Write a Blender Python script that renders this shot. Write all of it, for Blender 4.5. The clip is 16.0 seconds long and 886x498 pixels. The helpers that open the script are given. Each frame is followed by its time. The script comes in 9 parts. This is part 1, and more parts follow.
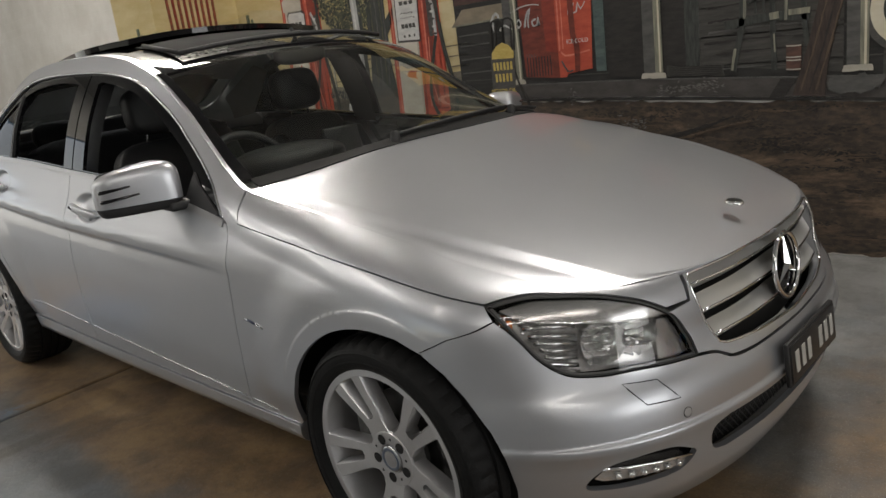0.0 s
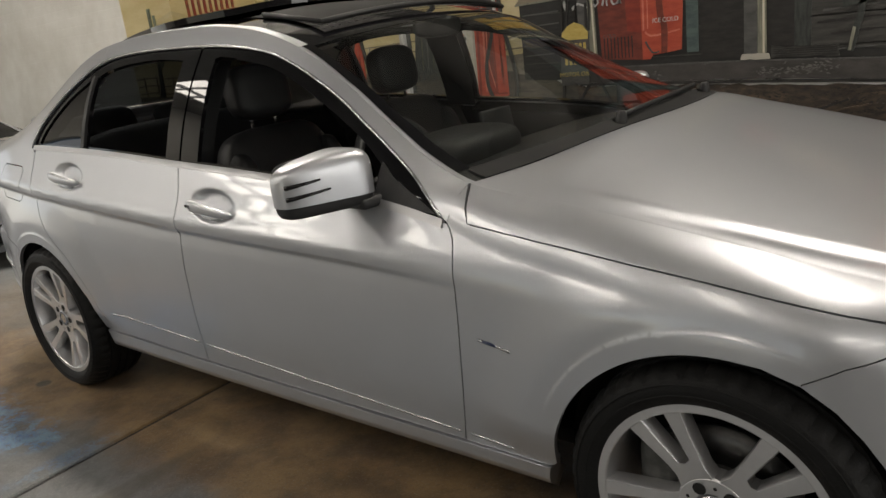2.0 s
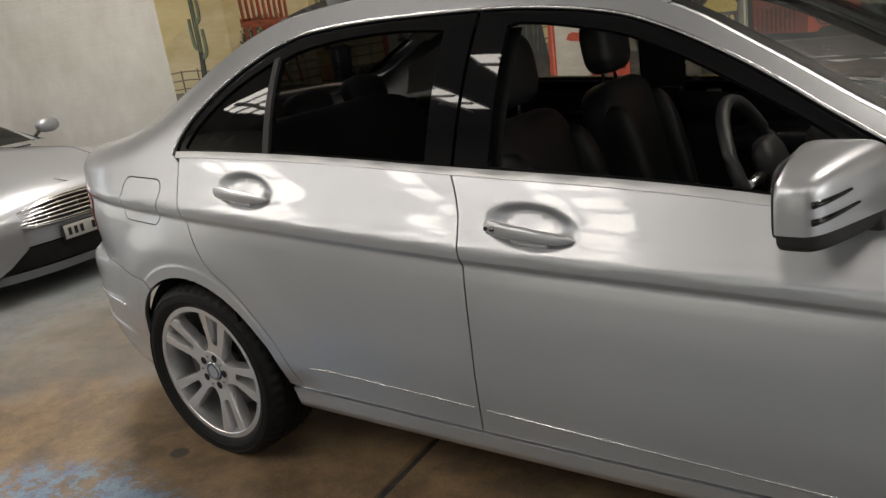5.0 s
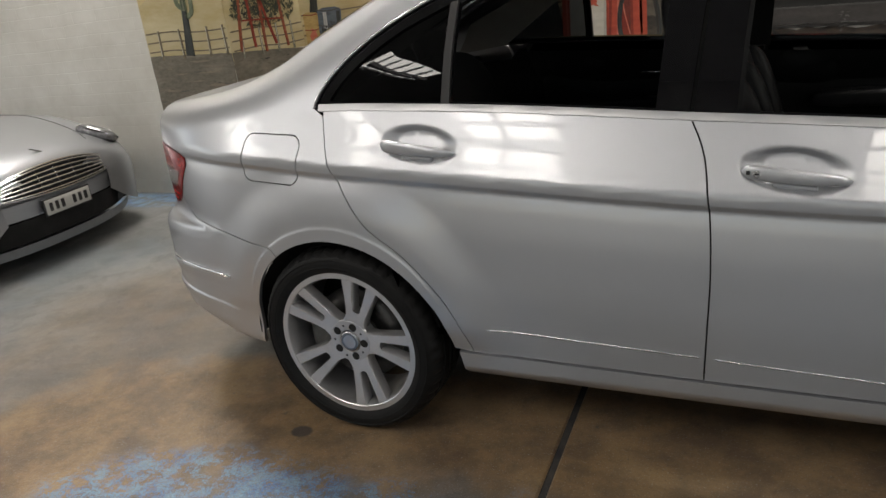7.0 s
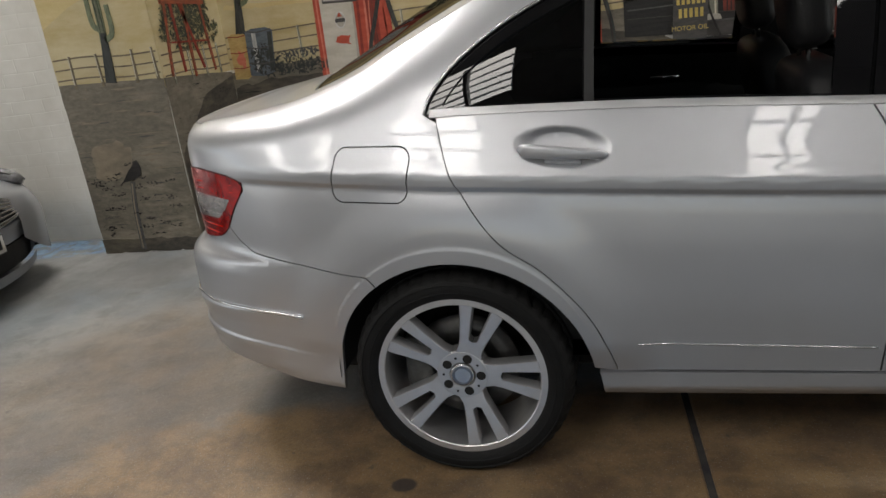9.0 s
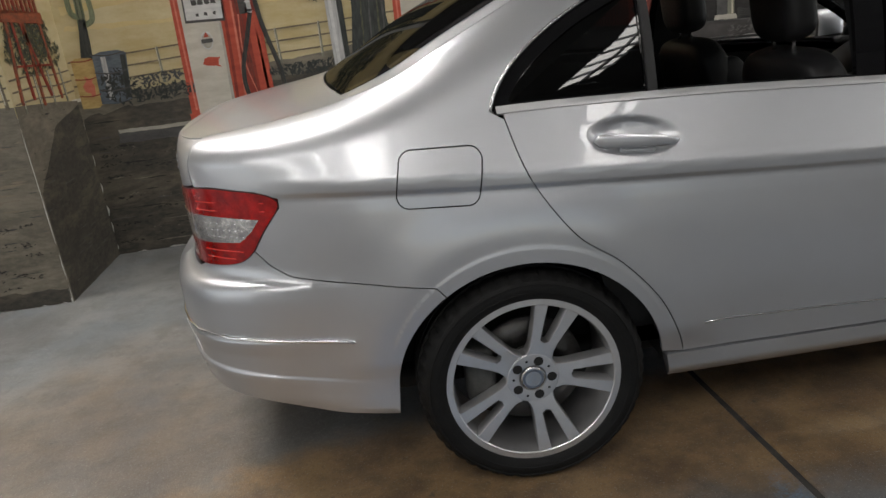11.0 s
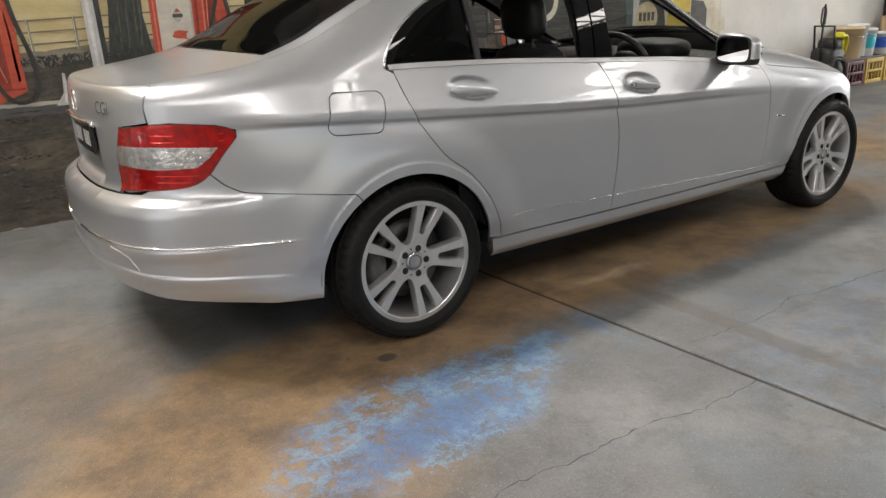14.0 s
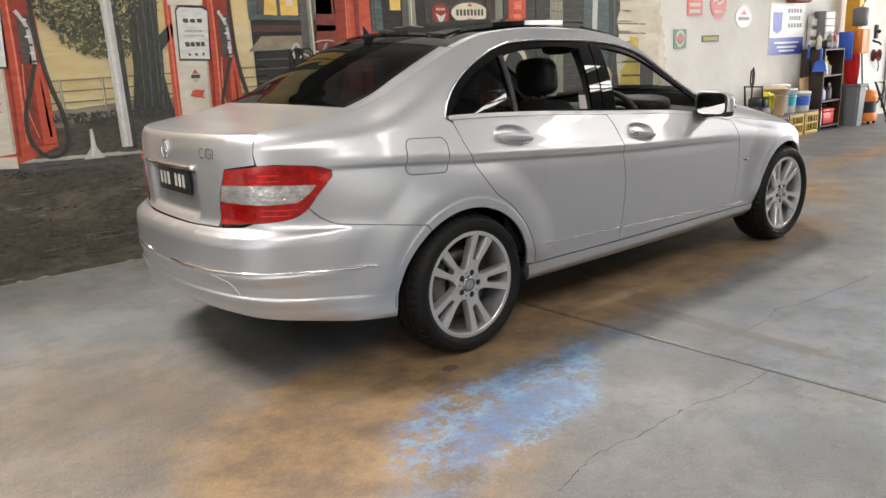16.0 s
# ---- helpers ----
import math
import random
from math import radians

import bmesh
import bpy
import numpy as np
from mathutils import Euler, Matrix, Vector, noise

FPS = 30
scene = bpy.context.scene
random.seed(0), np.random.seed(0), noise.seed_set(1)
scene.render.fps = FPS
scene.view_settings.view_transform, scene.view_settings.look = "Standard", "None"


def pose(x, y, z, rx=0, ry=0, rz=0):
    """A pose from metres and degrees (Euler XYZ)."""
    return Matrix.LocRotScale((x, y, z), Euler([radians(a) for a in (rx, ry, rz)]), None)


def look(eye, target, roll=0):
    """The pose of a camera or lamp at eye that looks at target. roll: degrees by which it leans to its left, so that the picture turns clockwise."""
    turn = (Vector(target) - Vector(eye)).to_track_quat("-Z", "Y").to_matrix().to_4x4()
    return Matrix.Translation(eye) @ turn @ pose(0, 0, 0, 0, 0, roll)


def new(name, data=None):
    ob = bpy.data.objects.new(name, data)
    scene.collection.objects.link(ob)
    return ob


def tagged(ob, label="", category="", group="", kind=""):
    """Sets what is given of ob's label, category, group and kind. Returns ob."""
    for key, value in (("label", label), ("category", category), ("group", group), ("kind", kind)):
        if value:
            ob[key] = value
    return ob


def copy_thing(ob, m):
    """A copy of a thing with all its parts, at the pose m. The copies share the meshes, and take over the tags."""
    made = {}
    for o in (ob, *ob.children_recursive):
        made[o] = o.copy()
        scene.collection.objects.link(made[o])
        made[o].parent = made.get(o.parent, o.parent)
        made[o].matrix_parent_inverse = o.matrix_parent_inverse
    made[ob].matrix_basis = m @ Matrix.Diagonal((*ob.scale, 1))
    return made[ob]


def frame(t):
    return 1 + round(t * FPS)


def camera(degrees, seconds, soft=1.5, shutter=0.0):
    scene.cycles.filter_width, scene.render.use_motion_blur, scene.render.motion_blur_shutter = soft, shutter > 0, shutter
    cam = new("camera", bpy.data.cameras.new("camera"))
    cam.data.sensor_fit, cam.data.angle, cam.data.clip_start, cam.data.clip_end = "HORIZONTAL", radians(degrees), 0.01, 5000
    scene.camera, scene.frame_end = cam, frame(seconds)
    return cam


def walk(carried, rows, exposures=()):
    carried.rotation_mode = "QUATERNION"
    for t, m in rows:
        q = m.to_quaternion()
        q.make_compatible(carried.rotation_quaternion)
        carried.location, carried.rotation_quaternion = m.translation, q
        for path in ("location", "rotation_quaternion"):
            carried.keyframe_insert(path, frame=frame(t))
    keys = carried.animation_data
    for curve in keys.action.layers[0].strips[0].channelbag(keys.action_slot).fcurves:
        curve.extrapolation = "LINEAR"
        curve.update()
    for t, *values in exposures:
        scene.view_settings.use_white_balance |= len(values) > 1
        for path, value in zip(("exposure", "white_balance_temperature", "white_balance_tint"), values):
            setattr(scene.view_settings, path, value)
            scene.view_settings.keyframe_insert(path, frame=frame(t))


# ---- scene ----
cam = camera(61.6, 16.0)
PATH = [
    (0, (4.024, -1.887, 1.246), (2.675, -0.501, 0.736), -7.2),
    (0.5, (3.878, -1.908, 1.219), (2.518, -0.56, 0.641), -4.9),
    (1, (3.623, -1.918, 1.219), (2.276, -0.557, 0.641), -6.3),
    (1.5, (3.417, -1.967, 1.232), (2.109, -0.584, 0.621), -4.4),
    (2, (3.213, -2.108, 1.268), (1.97, -0.64, 0.722), -7.1),
    (2.5, (3.055, -2.19, 1.264), (1.851, -0.704, 0.681), -6.1),
    (3, (2.845, -2.163, 1.242), (1.607, -0.71, 0.643), -6.2),
    (3.5, (2.637, -2.128, 1.254), (1.391, -0.668, 0.693), -6.9),
    (3.7, (2.577, -2.129, 1.26), (1.337, -0.667, 0.687), -6.6),
    (5.8, (1.667, -2.306, 1.336), (0.614, -0.712, 0.744), -8.2),
    (6, (1.598, -2.33, 1.337), (0.556, -0.732, 0.735), -7.1),
    (6.5, (1.432, -2.489, 1.347), (0.507, -0.821, 0.745), -7.3),
    (7, (1.255, -2.584, 1.338), (0.394, -0.911, 0.661), -7.1),
    (7.5, (1.032, -2.531, 1.315), (0.198, -0.818, 0.706), -8.3),
    (8, (0.83, -2.485, 1.327), (0.091, -0.727, 0.723), -7.1),
    (8.5, (0.664, -2.545, 1.327), (0.047, -0.739, 0.728), -6.9),
    (9, (0.452, -2.65, 1.323), (-0.019, -0.818, 0.674), -7.5),
    (9.2, (0.415, -2.602, 1.297), (-0.029, -0.767, 0.639), -7.4),
    (11.3, (-0.356, -2.646, 1.321), (-0.129, -0.763, 0.688), -6.3),
    (11.5, (-0.36, -2.702, 1.313), (-0.073, -0.822, 0.697), -5.4),
    (12, (-0.474, -2.874, 1.301), (-0.053, -0.983, 0.803), -5.8),
    (12.5, (-0.663, -2.995, 1.289), (0.109, -1.235, 0.733), -5.5),
    (13, (-0.936, -3.03, 1.277), (0.099, -1.426, 0.68), -5.1),
    (13.5, (-1.135, -3.122, 1.264), (-0.042, -1.553, 0.679), -4.3),
    (14, (-1.363, -3.163, 1.258), (-0.332, -1.572, 0.619), -2.9),
    (14.5, (-1.568, -3.141, 1.274), (-0.345, -1.66, 0.715), -3.4),
    (15, (-1.766, -3.176, 1.283), (-0.518, -1.694, 0.786), -1.6),
    (15.5, (-1.947, -3.247, 1.267), (-0.71, -1.774, 0.72), -2.4),
    (16, (-2.039, -3.229, 1.276), (-0.827, -1.717, 0.78), -2.7),
]
EXPOSURES = [(0, -0.52, 6800, 10), (2, -0.46, 7100, 10), (3.5, -0.34, 7100, 10), (6.3, -0.4, 6800, 10), (7.5, -0.32, 6750, 10), (9, -0.40, 6620, 10), (12, -0.26, 6550, 10), (14, 0.1, 6780, 11), (16, 0.42, 6780, 12)]
walk(cam, [(t, look(eye, target, roll)) for t, eye, target, roll in PATH],
     EXPOSURES)

# ---- light and exposure ----
world = bpy.data.worlds.new("daylight")
scene.world = world
world.use_nodes = True
wn = world.node_tree.nodes
sky = wn.new("ShaderNodeTexSky")
sky.sky_type = 'NISHITA'
sky.sun_disc = False
sky.sun_elevation, sky.sun_rotation = radians(50), radians(200)
wn["Background"].inputs["Strength"].default_value = 0.12
world.node_tree.links.new(sky.outputs[0], wn["Background"].inputs["Color"])
SKY_WATTS = (200, 185)  # each strip behind the camera; a metre of the ridge over the car


def area_lamp(name, x, y, z, sx, sy, watts, colour, aim=(0, 0, 0)):
    lamp = bpy.data.lights.new(name, 'AREA')
    lamp.shape, lamp.size, lamp.size_y, lamp.energy, lamp.color = 'RECTANGLE', sx, sy, watts, colour
    ob = new(name, lamp)
    ob.matrix_world = pose(x, y, z, *aim)
    return ob


# ---- materials ----
def material(name, base=(0.5, 0.5, 0.5), rough=0.5, metal=0.0, coat=0.0, spec=0.5, vary=0.0, scale=4.0, bump=0.0, bump_scale=60.0, trans=0.0, emit=0.0, base2=None, detail=6.0, ior=1.45, rough_vary=0.0):
    m = bpy.data.materials.new(name)
    m.use_nodes = True
    nt = m.node_tree
    b = nt.nodes["Principled BSDF"]
    b.inputs["Base Color"].default_value = (*base, 1)
    b.inputs["Roughness"].default_value = rough
    b.inputs["Metallic"].default_value = metal
    b.inputs["Coat Weight"].default_value = coat
    b.inputs["Coat Roughness"].default_value = 0.03
    b.inputs["Specular IOR Level"].default_value = spec
    b.inputs["Transmission Weight"].default_value = trans
    b.inputs["IOR"].default_value = ior
    if emit:
        b.inputs["Emission Color"].default_value = (*base, 1)
        b.inputs["Emission Strength"].default_value = emit
    co = nt.nodes.new("ShaderNodeTexCoord")
    if vary or base2:
        n = nt.nodes.new("ShaderNodeTexNoise")
        n.inputs["Scale"].default_value, n.inputs["Detail"].default_value, n.inputs["Roughness"].default_value = scale, detail, 0.65
        nt.links.new(co.outputs["Object"], n.inputs["Vector"])
        ramp = nt.nodes.new("ShaderNodeValToRGB")
        other = base2 or tuple(c * (1 - vary) for c in base)
        ramp.color_ramp.elements[0].position, ramp.color_ramp.elements[1].position = 0.36, 0.64
        ramp.color_ramp.elements[0].color, ramp.color_ramp.elements[1].color = (*other, 1), (*base, 1)
        nt.links.new(n.outputs["Fac"], ramp.inputs["Fac"])
        nt.links.new(ramp.outputs["Color"], b.inputs["Base Color"])
        if rough_vary:
            mr = nt.nodes.new("ShaderNodeMapRange")
            mr.inputs["To Min"].default_value, mr.inputs["To Max"].default_value = rough - rough_vary, rough + rough_vary
            nt.links.new(n.outputs["Fac"], mr.inputs["Value"])
            nt.links.new(mr.outputs["Result"], b.inputs["Roughness"])
    if bump:
        n2 = nt.nodes.new("ShaderNodeTexNoise")
        n2.inputs["Scale"].default_value, n2.inputs["Detail"].default_value = bump_scale, 5
        nt.links.new(co.outputs["Object"], n2.inputs["Vector"])
        bp = nt.nodes.new("ShaderNodeBump")
        bp.inputs["Strength"].default_value, bp.inputs["Distance"].default_value = bump, 0.01
        nt.links.new(n2.outputs["Fac"], bp.inputs["Height"])
        nt.links.new(bp.outputs["Normal"], b.inputs["Normal"])
    return m


def car_paint(name, base):
    """Metallic flake under a clear coat."""
    m = material(name, base, rough=0.38, metal=0.80, coat=0.7, vary=0.04, scale=2.0)
    nt = m.node_tree
    b = nt.nodes["Principled BSDF"]
    co = nt.nodes.new("ShaderNodeTexCoord")
    v = nt.nodes.new("ShaderNodeTexVoronoi")
    v.inputs["Scale"].default_value = 1500
    nt.links.new(co.outputs["Object"], v.inputs["Vector"])
    bp = nt.nodes.new("ShaderNodeBump")
    bp.inputs["Strength"].default_value, bp.inputs["Distance"].default_value = 0.10, 0.0006
    nt.links.new(v.outputs["Distance"], bp.inputs["Height"])
    nt.links.new(bp.outputs["Normal"], b.inputs["Normal"])
    b.inputs["Coat IOR"].default_value, b.inputs["Coat Roughness"].default_value = 1.5, 0.02
    return m


PAINT = car_paint("silver_paint", (0.490, 0.503, 0.530))
PAINT_GREY = car_paint("silver_paint_parked", (0.37, 0.385, 0.41))
CHROME = material("chrome", (0.85, 0.85, 0.86), rough=0.06, metal=1.0)
SATIN = material("satin_trim", (0.55, 0.55, 0.56), rough=0.25, metal=1.0)
BELT_TRIM = material("brushed_trim", (0.46, 0.46, 0.47), rough=0.40, metal=0.9)
ALLOY = material("alloy", (0.60, 0.60, 0.61), rough=0.36, metal=0.82, coat=0.7, vary=0.10, scale=14)
BLACK_GLOSS = material("black_gloss", (0.006, 0.006, 0.007), rough=0.03, spec=0.45)
BLACK_PLASTIC = material("black_plastic", (0.02, 0.02, 0.021), rough=0.5, vary=0.3, scale=40, bump=0.15, bump_scale=400)
GRILLE_GREY = material("grille_grey", (0.55, 0.55, 0.54), rough=0.32, metal=0.6, coat=0.5, vary=0.05, scale=10)
LINING = material("dark_lining", (0.012, 0.012, 0.012), rough=0.9, vary=0.4, scale=9)
RUBBER = material("tyre_rubber", (0.009, 0.009, 0.009), rough=0.55, spec=0.22, vary=0.35, scale=18, bump=0.2, bump_scale=220)
SEAL = material("seal_rubber", (0.015, 0.015, 0.015), rough=0.55)
DISC = material("brake_disc", (0.10, 0.097, 0.094), rough=0.4, metal=0.9, vary=0.3, scale=25)
CALIPER = material("caliper", (0.10, 0.10, 0.095), rough=0.6, metal=0.4, vary=0.4, scale=30)
LEATHER = material("black_leather", (0.022, 0.022, 0.024), rough=0.42, vary=0.25, scale=12, bump=0.25, bump_scale=300)
DASH = material("dash_plastic", (0.009, 0.0093, 0.010), rough=0.55, vary=0.2, scale=10, bump=0.2, bump_scale=500)
HEADLINER = material("headliner", (0.30, 0.29, 0.27), rough=0.9, vary=0.1, scale=20)
CARPET = material("carpet", (0.018, 0.018, 0.018), rough=0.95, vary=0.3, scale=60)
RED_LENS = material("red_lens", (0.52, 0.006, 0.004), rough=0.18, coat=0.8, base2=(0.25, 0.002, 0.0015), scale=30, metal=0.45, spec=0.3, bump=0.25, bump_scale=60)
CLEAR_LENS = material("frosted_lens", (0.72, 0.70, 0.68), rough=0.16, coat=1.0, base2=(0.40, 0.39, 0.39), scale=34, metal=0.75, bump=0.35, bump_scale=60)
LAMP_BOWL = material("lamp_bowl", (0.90, 0.90, 0.90), rough=0.14, metal=0.85, vary=0.3, scale=22)
# brighter copy of the lens red; highlight lines put into the colour
RED_LIT_RIB = material("red_lit_rib", (0.85, 0.035, 0.025), rough=0.15, coat=0.8, metal=0.3)
AMBER = material("amber_lens", (0.6, 0.16, 0.02), rough=0.15, coat=1.0)
PLATE_BLACK = material("plate_black", (0.015, 0.015, 0.016), rough=0.35)
PLATE_WHITE = material("plate_white", (0.44, 0.44, 0.42), rough=0.35)


def glass(name, tint, rough=0.0, refl=1.0):
    """A thin pane: mostly clear, with mirror-like reflection at a slant."""
    m = bpy.data.materials.new(name)
    m.use_nodes = True
    nt = m.node_tree
    nt.nodes.remove(nt.nodes["Principled BSDF"])
    t, g, mix, lw, pw, fr = (nt.nodes.new("ShaderNode" + k) for k in ("BsdfTransparent", "BsdfGlossy", "MixShader", "LayerWeight", "Math", "MapRange"))
    t.inputs["Color"].default_value = (*tint, 1)
    g.inputs["Roughness"].default_value = rough
    g.inputs["Color"].default_value = (refl, refl, refl, 1)
    lw.inputs["Blend"].default_value = 0.5
    pw.operation = 'POWER'
    pw.inputs[1].default_value = 4.0
    nt.links.new(lw.outputs["Facing"], pw.inputs[0])
    nt.links.new(pw.outputs[0], fr.inputs["Value"])
    fr.inputs["To Min"].default_value, fr.inputs["To Max"].default_value = 0.08, 0.95
    for a, c in ((fr.outputs[0], mix.inputs[0]), (t.outputs[0], mix.inputs[1]), (g.outputs[0], mix.inputs[2]), (mix.outputs[0], nt.nodes["Material Output"].inputs[0])):
        nt.links.new(a, c)
    return m


GLASS = glass("clear_glass", (0.88, 0.91, 0.89), refl=0.8)
GLASS_DARK = glass("tinted_glass", (0.05, 0.055, 0.06), refl=0.4)
GLASS_ROOF = glass("roof_glass", (0.03, 0.03, 0.033))
LENS = glass("headlamp_lens", (0.95, 0.95, 0.95), refl=0.45)


# ---- mesh helpers ----
def thing(name, label, category, at=(0, 0, 0), group="", kind=""):
    ob = new(name)
    ob.empty_display_size = 0.05
    ob.location = at
    return tagged(ob, label, category, group, kind)


def part(name, bm, mat, parent=None, label="", smooth=True, m=None):
    """Links a bmesh as one mesh object under its parent; m places it in the parent's space."""
    me = bpy.data.meshes.new(name)
    bm.to_mesh(me)
    bm.free()
    if smooth:
        me.shade_smooth()
    for one in (mat if isinstance(mat, (list, tuple)) else (mat,)):
        me.materials.append(one)
    ob = new(name, me)
    if parent is not None:
        ob.parent = parent
    if m is not None:
        ob.matrix_local = m
    if label:
        tagged(ob, label)
    return ob


def sharp(ob, degrees=35):
    ob.data.set_sharp_from_angle(angle=radians(degrees))
    return ob


def box(sx, sy, sz, bevel=0.0, seg=2, at=(0, 0, 0), bm=None, rot=None):
    b = bm or bmesh.new()
    out = bmesh.ops.create_cube(b, size=1.0)
    m = Matrix.Translation(at) @ (rot.to_4x4() if rot else Matrix()) @ Matrix.Diagonal((sx, sy, sz, 1))
    bmesh.ops.transform(b, matrix=m, verts=out["verts"])
    if bevel:
        edges = list({e for v in out["verts"] for e in v.link_edges})
        bmesh.ops.bevel(b, geom=edges, offset=bevel, segments=seg, profile=0.5, affect='EDGES')
    return b


def lathe(profile, n=48, bm=None, axis="y", at=(0, 0, 0), closed=False):
    """Turns (radius, along) points round an axis."""
    b = bm or bmesh.new()
    rings = []
    for r, a in profile:
        ring = []
        for i in range(n):
            c, s = r * math.cos(2 * math.pi * i / n), r * math.sin(2 * math.pi * i / n)
            p = (c, a, s) if axis == "y" else ((c, s, a) if axis == "z" else (a, c, s))
            ring.append(b.verts.new((p[0] + at[0], p[1] + at[1], p[2] + at[2])))
        rings.append(ring)
    pairs = list(zip(rings, rings[1:])) + ([(rings[-1], rings[0])] if closed else [])
    for u, w in pairs:
        for i in range(n):
            j = (i + 1) % n
            b.faces.new((u[i], u[j], w[j], w[i]))
    return b


def cap(b, ring_r, along, n=32, axis="y", at=(0, 0, 0)):
    vs = []
    for i in range(n):
        c, s = ring_r * math.cos(2 * math.pi * i / n), ring_r * math.sin(2 * math.pi * i / n)
        p = (c, along, s) if axis == "y" else ((c, s, along) if axis == "z" else (along, c, s))
        vs.append(b.verts.new((p[0] + at[0], p[1] + at[1], p[2] + at[2])))
    b.faces.new(vs)
    return b


def fix(b):
    bmesh.ops.recalc_face_normals(b, faces=b.faces[:])
    return b


def tube(points, radius, n=8, bm=None, closed=False):
    """A round rod along points; radius may be a list."""
    b = bm or bmesh.new()
    pts = [Vector(p) for p in points]
    rings = []
    for i, p in enumerate(pts):
        a = pts[i - 1] if (i or closed) else p
        c = pts[(i + 1) % len(pts)] if (i < len(pts) - 1 or closed) else p
        d = (c - a).normalized()
        up = Vector((0, 0, 1)) if abs(d.z) < 0.9 else Vector((1, 0, 0))
        e = d.cross(up).normalized()
        f = e.cross(d)
        r = float(radius[i]) if isinstance(radius, (list, tuple)) else float(radius)
        rings.append([b.verts.new(p + r * (math.cos(2 * math.pi * k / n) * e + math.sin(2 * math.pi * k / n) * f)) for k in range(n)])
    pairs = list(zip(rings, rings[1:])) + ([(rings[-1], rings[0])] if closed else [])
    for u, w in pairs:
        for k in range(n):
            b.faces.new((u[k], u[(k + 1) % n], w[(k + 1) % n], w[k]))
    if not closed:
        b.faces.new(rings[0])
        b.faces.new(rings[-1][::-1])
    return fix(b)


def prism(points, depth, axis="y", at=0.0, bm=None):
    """A flat outline given a thickness: points lie across the axis, from at to at + depth."""
    b = bm or bmesh.new()

    def place(u, w, a):
        return (u, a, w) if axis == "y" else ((a, u, w) if axis == "x" else (u, w, a))
    lo = [b.verts.new(place(u, w, at)) for u, w in points]
    hi = [b.verts.new(place(u, w, at + depth)) for u, w in points]
    n = len(points)
    made = [b.faces.new(lo), b.faces.new(hi[::-1])]
    for i in range(n):
        made.append(b.faces.new((lo[i], hi[i], hi[(i + 1) % n], lo[(i + 1) % n])))
    bmesh.ops.recalc_face_normals(b, faces=made)
    return b


def writing(name, text, size, mat, parent, m, label=""):
    cu = bpy.data.curves.new(name, 'FONT')
    cu.body, cu.size, cu.extrude, cu.align_x, cu.align_y = text, size, 0.0006, 'CENTER', 'CENTER'
    cu.materials.append(mat)
    ob = new(name, cu)
    ob.parent = parent
    ob.matrix_local = m
    if label:
        tagged(ob, label)
    return ob


def pchip(xs, ys):
    """A smooth curve through points without overshoot."""
    xs, ys = np.array(xs, float), np.array(ys, float)
    order = np.argsort(xs)
    xs, ys = xs[order], ys[order]
    h = np.diff(xs)
    d = np.diff(ys) / h
    g = np.zeros(len(xs))
    g[0], g[-1] = d[0], d[-1]
    for i in range(1, len(xs) - 1):
        if d[i - 1] * d[i] > 0:
            w1, w2 = 2 * h[i] + h[i - 1], h[i] + 2 * h[i - 1]
            g[i] = (w1 + w2) / (w1 / d[i - 1] + w2 / d[i])

    def f(q):
        q = np.clip(np.asarray(q, float), xs[0], xs[-1])
        i = np.clip(np.searchsorted(xs, q) - 1, 0, len(xs) - 2)
        t = (q - xs[i]) / h[i]
        return (2 * t**3 - 3 * t**2 + 1) * ys[i] + (t**3 - 2 * t**2 + t) * h[i] * g[i] + (3 * t**2 - 2 * t**3) * ys[i + 1] + (t**3 - t**2) * h[i] * g[i + 1]
    return f


def smooth01(a, b, q):
    t = np.clip((np.asarray(q, float) - a) / (b - a), 0, 1)
    return t * t * (3 - 2 * t)


def inside(px, py, loop):
    loop = np.asarray(loop, float)
    res = np.zeros(px.shape, bool)
    j = len(loop) - 1
    for i in range(len(loop)):
        xi, yi, xj, yj = *loop[i], *loop[j]
        if yi != yj:
            hit = ((yi > py) != (yj > py)) & (px < (xj - xi) * (py - yi) / (yj - yi) + xi)
            res ^= hit
        j = i
    return res


def dense(loop, step):
    out = []
    n = len(loop)
    for i in range(n):
        a, b = np.array(loop[i], float), np.array(loop[(i + 1) % n], float)
        k = max(1, int(np.ceil(np.linalg.norm(b - a) / step)))
        out += [tuple(a + (b - a) * t / k) for t in range(k)]
    return np.array(out)


def curve2(points, step=0.02, closed=False):
    """A smooth open line through points (Catmull-Rom)."""
    p = np.array(points, float)
    out = []
    n = len(p)
    for i in range(n - (0 if closed else 1)):
        p0, p1, p2, p3 = (p[(i + j) % n] if closed else p[min(max(i + j, 0), n - 1)] for j in (-1, 0, 1, 2))
        k = max(2, int(np.linalg.norm(p2 - p1) / step))
        for t in np.linspace(0, 1, k, endpoint=False):
            out.append(tuple(0.5 * ((2 * p1) + (p2 - p0) * t + (2 * p0 - 5 * p1 + 4 * p2 - p3) * t**2 + (3 * p1 - p0 - 3 * p2 + p3) * t**3)))
    if not closed:
        out.append(tuple(p[-1]))
    return out


def shrink(loop, gap):
    """Draws a closed outline in by gap."""
    p = np.asarray(loop, float)
    area = 0.5 * np.sum(p[:, 0] * np.roll(p[:, 1], -1) - np.roll(p[:, 0], -1) * p[:, 1])
    t = np.roll(p, -1, 0) - np.roll(p, 1, 0)
    t /= np.linalg.norm(t, axis=1)[:, None] + 1e-12
    n = np.stack([-t[:, 1], t[:, 0]], 1) * (1 if area > 0 else -1)
    return p + n * gap


